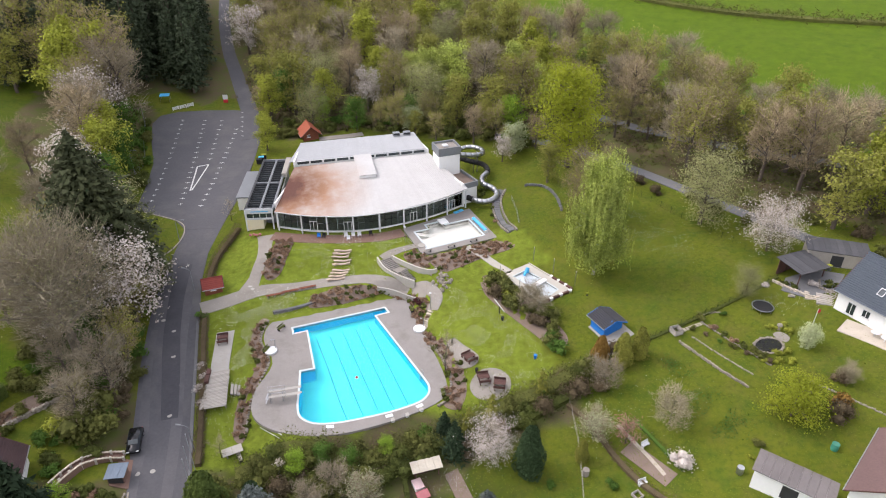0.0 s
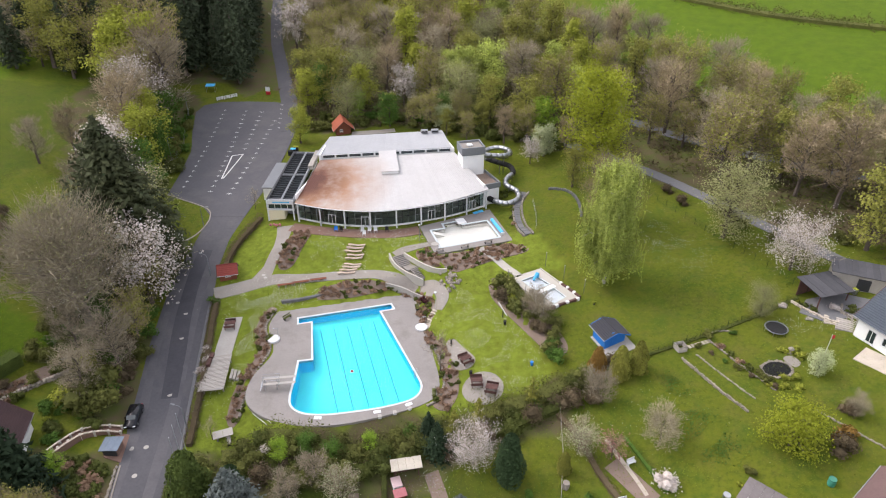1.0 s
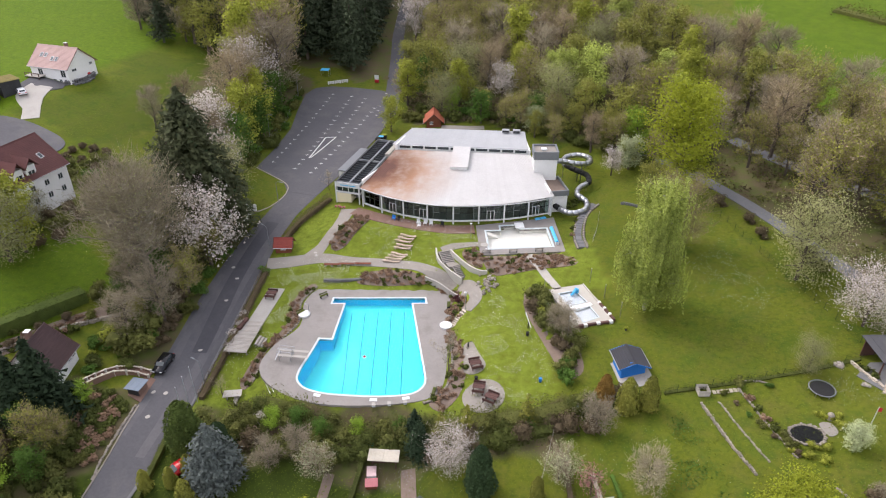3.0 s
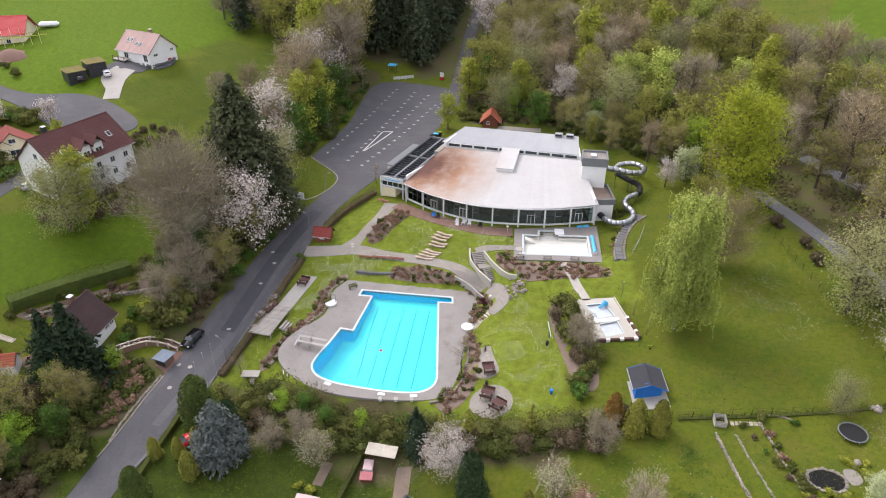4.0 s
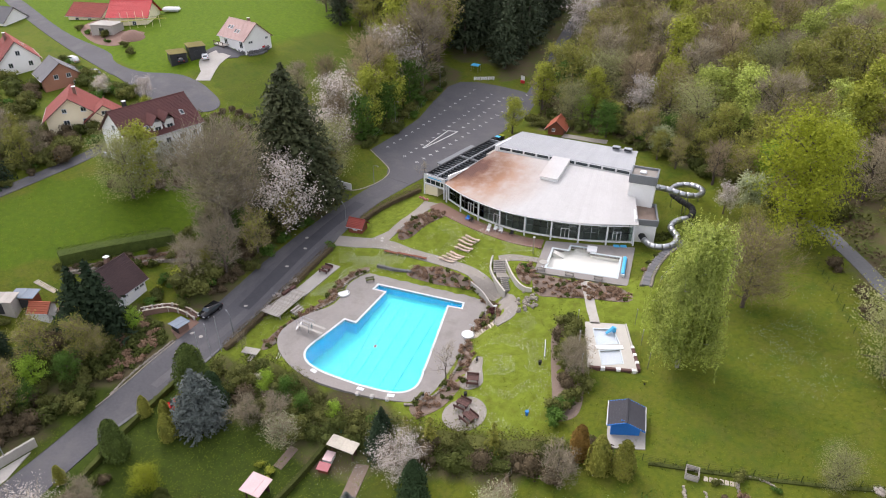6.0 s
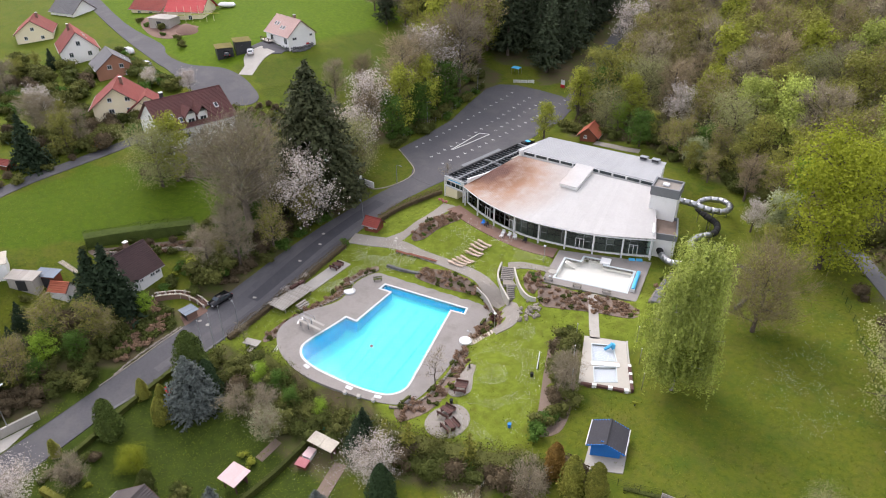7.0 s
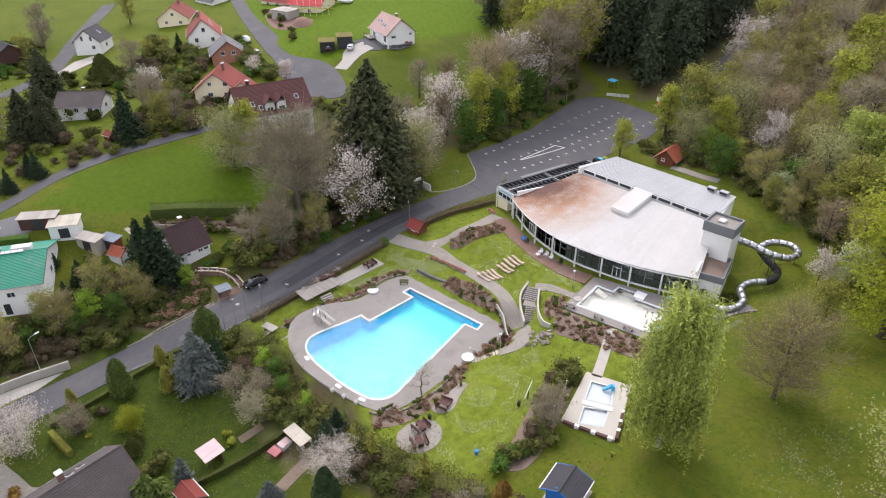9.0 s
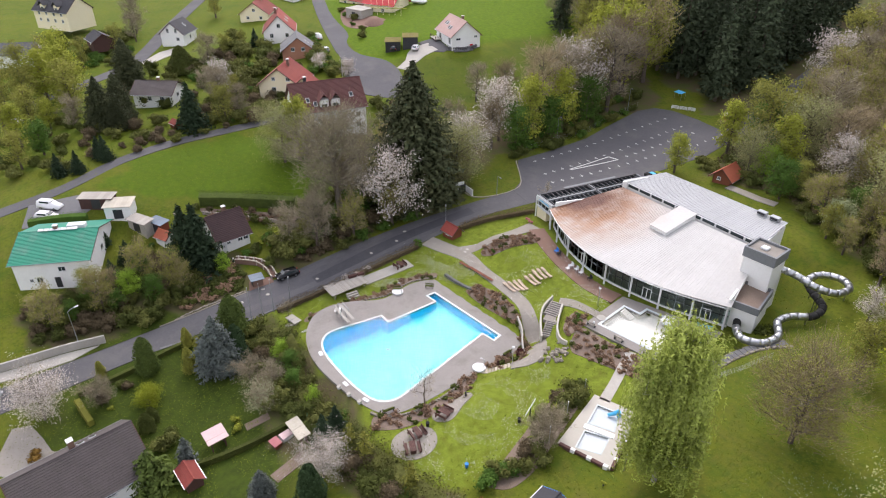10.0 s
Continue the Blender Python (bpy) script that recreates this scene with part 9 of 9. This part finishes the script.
sheet("house_drive", "pale paved drive up to the hillside house", "drive", "concrete", drape(ribbon([(-121, 113), (-124.6, 117), (-129, 121), (-130.4, 126)], [4, 4, 7, 6]), 0.16, 0.4))
sheet("new_drive", "pale paved drive of the new house", "drive", "concrete", drape([(-176, 38), (-186, 44), (-190, 52), (-184, 52), (-172, 40)], 0.15, 0.4))
sheet("spoil_ground", "bare reddish earth of the building site", "bare earth", "brick_red", drape(spline([(-196, 112), (-176, 108), (-166, 112), (-170, 122), (-182, 118), (-198, 122)], True, 4), 0.1, 0.3))
heap = thing("earth_heap", "heap of reddish earth on the building site", "earth heap")
part("mound", drape(ring(-169.5, 117.5, 5.5, 24, 0.6), 0.0, 0.3, step=0.9, extra=lambda x, y: 2.2 * np.clip(1 - ((x + 169.5) / 5.5) ** 2 - ((y - 117.5) / 3.3) ** 2, 0, 1)), "brick_red", heap)
part("sheet_cover", box(-3, 3, -1.6, 1.6, 0.2, 1.6, on_ground(-183, 139, 40), 0.6), "frame_white", thing("covered_stack", "stack under a white plastic sheet", "covered stack"))
sheet("house_terrace", "ochre paved terrace of the slate-roofed house", "terrace", "slab", drape([(58.4, 77.4), (60.8, 79.4), (66.0, 74.4), (63.4, 72.2)], 0.14, 0.5))
sheet("shelter_terrace", "worn brown paved terrace before the shelter", "terrace", "asphalt_lane", drape([(54.6, 87.6), (57.6, 85.0), (62.6, 86.2), (65.4, 89.6), (61.6, 91.6), (56.4, 90.4)], 0.14, 0.5))
slab_row("terrace_steps", "curved timber steps down from the shelter", (60.4, 85.4), (59.4, 83.0), 6, 2.6, 0.42, "wood_grey")
stone_row("dry_wall", "stepped bank of dark boulders beside the hillside house", [(-126.0, 129.6), (-125.0, 132.5), (-124.6, 135.5), (-125.2, 138.6)], 0.75, "tile_grey", 2)
stone_row("dry_wall", "upper row of dark boulders beside the hillside house", [(-124.4, 131), (-123.6, 134), (-124.0, 137)], 0.7, "tile_grey", 1)
thicket("brown scrub and brambles beyond the street end", [(-104, 106), (-100, 112), (-92, 110), (-86, 102), (-84, 96), (-92, 97), (-99, 101)], [("bush_brown", 5), ("bush_olive", 2), ("bush_green", 1)], 2.6, 0.7, 48)
for k, x, y, q in [("bush_olive", -170.6, 67.4, 2.2), ("bush_olive", -135.6, 68, 2.0), ("bush_hedge", -158.7, 77, 1.8), ("bush_brown", -165.4, 62.3, 1.6), ("bare_b", -116.7, 60, 0.7), ("bush_olive", -127.4, 69, 1.6), ("bush_hedge", -154.6, 82, 1.6), ("bush_brown", -103.9, 67.3, 1.5), ("olive", -122, 64.4, 0.5), ("bush_yellow", -133.7, 92.1, 1.6),
                   ("cherry", -132.6, 90.4, 0.45), ("bush_olive", -186, 69.6, 1.8), ("bare_b", -219, 36, 0.9), ("bush_olive", -146, 66, 1.9), ("bush_hedge", -140, 74, 1.5), ("bush_olive", -164, 72, 1.7), ("bush_green", -150, 70, 1.6), ("bush_brown", -112, 56, 1.4)]:
    plant(k, x, y, q)
# garden beyond the blue hut: strip along the fence, beds, box hedges, planter by the shelter
hedge("fence_strip", "low rough green growth along the wire fence", [(31.4, 80.0), (37, 82.2), (43, 84.9), (50, 88.2), (55.4, 91)], 0.8, 0.35, "leaf_hedge", 81, 44, 0.2, 0.4)
stone_row("dry_wall", "low rubble edge of the rockery bed", [(40.8, 82.4), (42.4, 79.8), (44.0, 77.2), (45.8, 74.6), (47.2, 72.4)], 0.3, "stone", 1)
stone_row("garden_path_edge", "curved row of grey garden stones", [(40.2, 83.6), (41.8, 84.4), (43.4, 84.6), (44.8, 84.0)], 0.3, "stone", 1, "edging")
sheet("pond_paving", "worn grey paving beside the pond", "paving", "path", drape(spline([(49.8, 78.4), (51.0, 78.8), (51.8, 77.4), (50.8, 76.6)], True, 4), 0.08, 0.25))
for k, x, y, q in [("low_brown", 42.0, 81.0, 1.4), ("low_green", 43.0, 79.4, 1.3), ("low_brown", 43.8, 78.0, 1.4), ("low_green", 44.8, 76.6, 1.4), ("bush_olive", 45.9, 75.3, 0.45), ("bush_olive", 46.7, 74.1, 0.42), ("bush_brown", 47.3, 73.0, 0.35), ("bush_yellow", 48.9, 74.4, 0.5), ("bush_yellow", 48.3, 73.0, 0.5), ("bush_yellow", 49.9, 79.9, 0.45), ("bush_yellow", 50.9, 79.5, 0.42), ("bush_yellow", 51.9, 79.9, 0.42), ("bush_yellow", 52.3, 78.8, 0.4), ("bush_olive", 40.6, 83.2, 0.5),
                   ("bush_brown", 54.6, 68.4, 0.8), ("apple_bare", 55.4, 68.0, 0.6), ("bush_rust", 52.8, 64.0, 1.1), ("bush_white", 55.4, 86.0, 0.5), ("bush_white", 52.8, 89.0, 0.6), ("low_green", 62.0, 87.6, 1.5), ("low_green", 61.4, 86.9, 1.4), ("low_green", 62.8, 86.8, 1.4), ("low_green", 55.6, 88.9, 1.5), ("low_green", 56.6, 87.9, 1.5)]:
    plant(k, x, y, q)
stone_row("planter_wall", "curved stone wall of the planter by the shelter", [(60.8, 88.4), (60.2, 87.0), (61.2, 85.8), (62.8, 85.8), (64.0, 86.8)], 0.36, "stone", 2)
stone_row("dry_wall", "low stone edge of the shelter terrace", [(54.4, 90.0), (55.8, 87.9), (57.8, 85.4), (59.2, 84.6)], 0.34, "stone_pale", 2)
slab_row("terrace_steps", "short flight of worn stone steps", (58.6, 86.4), (58.0, 84.6), 5, 1.8, 0.38, "stone_pale")
rail = thing("timber_rail", "weathered timber balustrade of the terrace", "railing")
for i in range(6):
    x, y = 60.4 + i * 0.42, 85.4 - i * 0.6
    part("post", box(x - 0.06, x + 0.06, y - 0.06, y + 0.06, gz(x, y) - 0.2, gz(x, y) + 1.0), "wood_grey", rail)
for h in (0.5, 0.95):
    part("bar", tube([(60.4, 85.4, gz(60.4, 85.4) + h), (62.5, 82.4, gz(62.5, 82.4) + h)], 0.06, 6), "wood_grey", rail)
sheet("vegetable_path", "bare trodden path between the garden beds", "path", "slab", drape(ribbon([(24.4, 66), (25.8, 63.2), (27.4, 60.2), (28.6, 57.6)], 0.5), 0.09, 0.2, step=0.8))
hedge("garden_hedge", "low rough green hedge beside the vegetable bed", [(26.8, 66.0), (28.2, 63.4), (29.6, 60.6), (31, 58)], 0.6, 0.6, "leaf_green", 84, 40, 0.2, 0.25)
stone_row("dry_wall", "curved stone wall on the slope beside the channel", [(18.2, 131.6), (20.8, 130.9), (22.8, 128.6), (23.9, 124.6), (24.2, 119)], 0.42, "tile_grey", 2)
for k, x, y, q in [("low_green", 7.0, 131.8, 1.5), ("low_green", 8.2, 132.6, 1.5), ("low_green", 8.8, 130.8, 1.5), ("low_green", 7.6, 130.4, 1.4), ("low_green", 9.4, 132.0, 1.4), ("low_green", 10.4, 121.6, 1.3), ("low_brown", 10.8, 119.2, 1.3), ("low_green", 10.6, 124.0, 1.3),
                   ("bush_white", -22.8, 60.6, 1.0), ("fresh", -19.7, 60.8, 0.4), ("green", -16.4, 62.0, 0.33), ("green", -12.6, 61.6, 0.32), ("fresh", -7.8, 63.8, 0.33), ("garden_spruce", 1.6, 63.6, 0.7), ("apple_bare", -14.3, 58.6, 0.9)]:
    plant(k, x, y, q)
sheet("hut_path", "grey paved path behind the hall", "path", "path", drape(ribbon([(-31.4, 157.4), (-27, 158.2), (-24, 158.8), (-20.6, 160)], 2.0), 0.1, 0.3))
pond = thing("garden_pond", "small dark garden pond", "pond")
part("liner", drape(ring(48.4, 76.4, 1.9, 24, 0.78), 0.04, 0.3, step=0.9), "rubber", pond)
w = part("water_surface", drape(ring(48.4, 76.4, 1.75, 24, 0.78), 0.1, 0.02, step=0.9), "pond_water", pond)
w.visible_shadow = False
tramp = thing("trampoline", "round black trampoline with a grey rim on the lawn", "trampoline", on_ground(50.4, 84.2))
part("bed", tube([(0, 0, 0.5), (0, 0, 0.53)], 1.45, 32), "rubber", tramp)
bm = bmesh.new()
rim = [(1.6 * math.cos(k * math.pi / 16), 1.6 * math.sin(k * math.pi / 16), 0.54) for k in range(33)]
add_tube(bm, rim, 0.08, 8, False)
part("rim_pad", bm, "grey_clad", tramp)
for k in range(6):
    part("leg", tube([(1.55 * math.cos(k * 1.047), 1.55 * math.sin(k * 1.047), -0.1), (1.55 * math.cos(k * 1.047), 1.55 * math.sin(k * 1.047), 0.5)], 0.04, 6), "steel", tramp)
flag = thing("flag_pole", "white flag pole with a small red and white flag", "flag pole", on_ground(54.6, 77.6))
part("shaft", tube([(0, 0, -0.3), (0.1, 0, 4.6)], [0.05, 0.035], 8), "frame_white", flag)
part("flag_cloth", box(0.1, 0.5, -0.01, 0.01, 3.9, 4.5), "red_paint", flag)
lantern = thing("stone_lantern", "grey stone garden lantern by the pond", "garden ornament", on_ground(51.0, 79.4))
part("foot", tube([(0, 0, 0), (0, 0, 0.5)], [0.35, 0.2], 10), "stone", lantern)
part("roof_cap", tube([(0, 0, 0.8), (0, 0, 1.0), (0, 0, 1.15)], [0.45, 0.3, 0.05], 8), "stone", lantern)
part("lamp_box", box(-0.2, 0.2, -0.2, 0.2, 0.5, 0.8), "stone", lantern)
for x, y in ((62.6, 75.4), (63.4, 74.2)):
    tb = thing("garden_table", "small white garden table with cover on the terrace", "table", on_ground(x, y, 30, 0.16), "terrace tables")
    part("top", tube([(0, 0, 0.7), (0, 0, 0.74)], 0.6, 18), "frame_white", tb)
    part("leg", tube([(0, 0, 0), (0, 0, 0.7)], 0.06, 8), "frame_white", tb)
wb = thing("wheelie_bin", "yellow-lidded wheelie bin by the shed", "bin", on_ground(63.4, 91.0, 20, 0.15))
part("body", box(-0.28, 0.28, -0.35, 0.35, 0.05, 0.95, None, 0.03), "steel", wb)
part("lid", box(-0.3, 0.3, -0.38, 0.38, 0.95, 1.05, None, 0.03), "leaf_yellow", wb)
for i, mat in enumerate(("rubber", "blue_cover", "leaf_yellow")):
    x, y = -44.2 + i * 0.3, 146.4 + i * 1.1
    cb = thing("waste_container", "large waste container beside the hall", "container", on_ground(x, y, 8, 0.1), "waste containers")
    part("body", box(-0.6, 0.6, -0.45, 0.45, 0.1, 1.2, None, 0.05), "rubber", cb)
    part("lid", box(-0.64, 0.64, -0.5, 0.5, 1.2, 1.32, None, 0.04), mat, cb)
# vegetable beds, woodpile and barrels of the lower gardens
for x, y, hu, hv, turn, lab in ((2.2, 58.6, 1.0, 2.6, 25, "dug brown vegetable bed with a pale edge"), (27.0, 59.6, 1.2, 3.6, 38, "dug brown vegetable bed on the slope"), (-8.4, 55.4, 0.7, 1.8, 12, "weedy brown vegetable bed")):
    sheet("vegetable_bed", lab, "bed", "mulch", drape(square(x, y, hu, hv, turn), 0.07, 0.3, step=0.8))
for x, y, mat, lab in ((-5.2, 62.6, "green_sheet", "green plastic rain barrel in the garden"), (-6.8, 62.0, "stone", "grey rain barrel by the hedge"), (-6.2, 61.4, "blue_paint", "blue plastic barrel by the hedge"), (37.4, 56.6, "steel", "white plastic water tank by the garage"), (18.8, 59.0, "stone", "round grey well ring in the garden"), (49.4, 58.2, "green_sheet", "green plastic barrel on the lawn")):
    br = thing("rain_barrel", lab, "barrel", on_ground(x, y), "rain barrels")
    part("drum", tube([(0, 0, 0), (0, 0, 0.5), (0, 0, 1.0)], [0.42, 0.48, 0.42], 14), mat, br)
    part("rim", tube([(0, 0, 1.0), (0, 0, 1.05)], 0.45, 14), mat, br)
rabbit = thing("hutch", "small red and white hutch beside the shed", "hutch", on_ground(-2.6, 57.4, 25))
part("body", box(-0.7, 0.7, -0.5, 0.5, 0, 0.8), "wood_red", rabbit)
part("roof", box(-0.85, 0.85, -0.65, 0.65, 0.8, 0.88, pose(0, 0, 0, 6)), "rose_paint", rabbit)
hutch2 = thing("play_house", "low box with a patterned pink and white cloth", "play house", on_ground(-3.3, 58.9, 25))
part("body", box(-0.6, 0.6, -0.8, 0.8, 0, 0.7), "white_wall", hutch2)
part("cloth", box(-0.65, 0.65, -0.85, 0.85, 0.7, 0.76), "pink_sheet", hutch2)
for x, y, turn in ((27.2, 62.2, 30), (25.6, 56.8, 20)):
    sb = thing("garden_bench", "small white garden seat on the slope", "bench", on_ground(x, y, turn), "garden seats")
    part("seat", box(-0.6, 0.6, -0.25, 0.25, 0.38, 0.44), "frame_white", sb)
    part("backrest", box(-0.6, 0.6, 0.22, 0.28, 0.44, 0.85), "frame_white", sb)
    for s in (-0.5, 0.5):
        part("leg", box(s - 0.04, s + 0.04, -0.22, 0.22, -0.1, 0.38), "frame_white", sb)
wood_box = thing("timber_crate", "weathered timber crate on the grass", "crate", on_ground(24.6, 55.2, 30))
for s in (-0.5, 0.5):
    part("side_board", box(-0.6, 0.6, s - 0.04, s + 0.04, 0, 0.5), "wood_grey", wood_box)
    part("side_board", box(s - 0.04, s + 0.04, -0.46, 0.46, 0, 0.5), "wood_grey", wood_box)
rack = thing("solar_rack", "row of white rooftop collectors on the green roof", "solar rack", pose(-58.6, 26.6, 7.75, 0, 0, 79))
for i in range(7):
    part("panel", box(-3.6 + i * 1.0, -2.7 + i * 1.0, -0.3, 0.3, 0.1, 0.16, pose(0, 0, 0.1, 20)), "frame_white", rack)
part("tray", box(1.2, 4.4, 0.5, 1.9, -0.3, 0.5, None, 0.03), "frame_white", rack)
wall_along("road_wall", "pale concrete retaining wall beside the lower road", [(-35.6, 33.4), (-35.0, 27), (-33.6, 20), (-32.6, 14)], 1.5, 0.35, "concrete")
sheet("wall_apron", "pale concrete apron beside the retaining wall", "apron", "concrete", drape([(-35.0, 32.4), (-32.6, 28.4), (-31.0, 21.2), (-30.2, 14), (-32.2, 14), (-33.2, 20), (-34.6, 27)], 0.14, 0.3))
hedge("garden_hedge", "short clipped yellow-green garden hedge", [(-22.2, 30.1), (-19.6, 31.2), (-16.9, 32.4)], 0.9, 1.3, "thuja_green", 76, 34, 0.2, 0.06)
sheet("house_yard", "grey paved yard beside the house", "yard", "path", drape([(-19.9, 21.5), (-19.8, 24.0), (-16.5, 26.0), (-13.7, 27.4), (-12.2, 30.0), (-10.6, 29.0), (-9, 25), (-12, 20)], 0.1, 0.3))


# ---- daisies on the lawns, as loose flecks ----
def flecks(name, label, patches, mat, seed, size):
    rng = np.random.default_rng(seed)
    pts = []
    for x, y, rx, ry, n in patches:
        q = rng.normal(size=(int(n * 1.7), 2)) * np.array([rx, ry]) * 0.5
        pts.append(q + np.array([x, y]))
    p = np.concatenate(pts)
    keep = np.array([noise.noise((a * 0.3, b * 0.3, 2.0)) > -0.1 for a, b in p])
    for block in (DECK, SPA_DECK, KID_DECK, *[b for _, b in BEDS]):
        keep &= ~inside(block, p[:, 0], p[:, 1])
    p = p[keep]
    c = np.stack([p[:, 0], p[:, 1], ground_height(p[:, 0], p[:, 1]) + 0.13], 1)
    me = cards(name, c, size, np.tile([0, 0, 3.0], (len(c), 1)), mat, rng)
    tagged(new(name, me), label, "flowers", kind="stuff")


flecks("daisies", "white daisies scattered over the lawns", [(-35, 92, 4, 5, 900), (-32.5, 84, 3, 8, 1300), (-31, 93.5, 6, 3, 1100), (-26, 97.2, 9, 2, 1000), (-16, 112, 14, 4, 1000), (-22, 106, 9, 8, 1500), (-10, 111, 6, 4, 500), (8, 84, 7, 9, 1500), (4, 90, 6, 6, 800), (12, 78, 5, 5, 600), (2, 96, 4, 3, 300), (37.5, 110, 6, 7, 650), (42, 104, 4, 5, 250), (33, 120, 5, 6, 150), (55, 85, 4, 3, 220), (-33, 76, 3, 8, 500), (-14, 102.8, 10, 1.5, 400), (0, 60, 6, 4, 300), (30, 70, 9, 9, 120)], "daisy", 61, 0.08)


flecks("weed_clumps", "dark green weed clumps in the rough garden grass", [(35, 71, 2, 4, 260), (36.5, 66, 3, 4, 420), (38.5, 63.5, 3, 2, 260), (34, 75, 1.2, 2, 120), (-12, 48, 8, 6, 60), (14, 58, 6, 5, 50), (52, 70, 5, 5, 50)], "leaf_green", 62, 0.2)

# ---- tufts of grass, past counting ----
def tufts():
    rng = np.random.default_rng(91)
    n = 170000
    p = np.stack([rng.uniform(-112, 72, n), rng.uniform(16, 150, n)], 1)
    keep = np.array([noise.noise((a * 0.13, b * 0.13, 5.0)) > -0.35 for a, b in p])
    hard = [DECK, SPA_DECK, KID_DECK, PARKING, shrink(ROAD, -0.3), *WOODS, *[b for _, b in BEDS], [tuple(q) for q in FRONT] + [(6, 128), (-3, 140), (-7, 148), (-34, 142), (-36, 116)]]
    for ob in ("entrance_path", "hall_path", "low_path", "slab_path", "hall_terrace", "hill_road", "village_road", "wood_path", "yard_drive", "house_drive", "garage_apron", "cottage_terrace"):
        v = np.zeros(len(bpy.data.objects[ob].data.vertices) * 3)
        bpy.data.objects[ob].data.vertices.foreach_get("co", v)
        v = v.reshape(-1, 3)
        cells = {(int(round(a)), int(round(b))) for a, b, _ in v}
        keep &= np.array([(int(round(a)), int(round(b))) not in cells for a, b in p])
    for block in hard:
        keep &= ~inside(block, p[:, 0], p[:, 1])
    p = p[keep]
    c = np.stack([p[:, 0], p[:, 1], ground_height(p[:, 0], p[:, 1]) + 0.1], 1)
    me = cards("grass_tufts", c, 0.17, np.tile([0, 0, 3.0], (len(c), 1)), "grass_tuft", rng)
    tagged(new("grass_tufts", me), "short uneven tufts of spring grass", "grass", kind="stuff")


tufts()


def wood_floor(name, label, mat, seed, n, size):
    rng = np.random.default_rng(seed)
    p = np.stack([rng.uniform(-60, 100, n), rng.uniform(96, 205, n)], 1)
    keep = inside(WOODS[1], p[:, 0], p[:, 1]) & (np.array([noise.noise((a * 0.16, b * 0.16, seed * 1.7)) for a, b in p]) > -0.1)
    for line in ([(70, 92), (64.5, 101), (56.5, 112.5), (49, 123.5), (42.5, 132.5), (36, 140.5), (27, 150), (12, 160)], [(112, 112), (90, 124), (70, 136), (52, 150), (38, 164)], FOREST_LANE):
        keep &= ~inside(ribbon(line, 3.4), p[:, 0], p[:, 1])
    p = p[keep]
    c = np.stack([p[:, 0], p[:, 1], ground_height(p[:, 0], p[:, 1]) + rng.uniform(0.1, 0.9, len(p)) ** 2], 1)
    tagged(new(name, cards(name, c, size, np.tile([0, 0, 1.0], (len(c), 1)), mat, rng, 1.4)), label, "undergrowth", kind="stuff")


wood_floor("brambles", "brown brambles and dead growth on the wood floor", "leaf_brown", 4, 60000, 0.5)
wood_floor("wood_herbs", "green and olive herbs on the wood floor", "leaf_scrub", 7, 60000, 0.45)
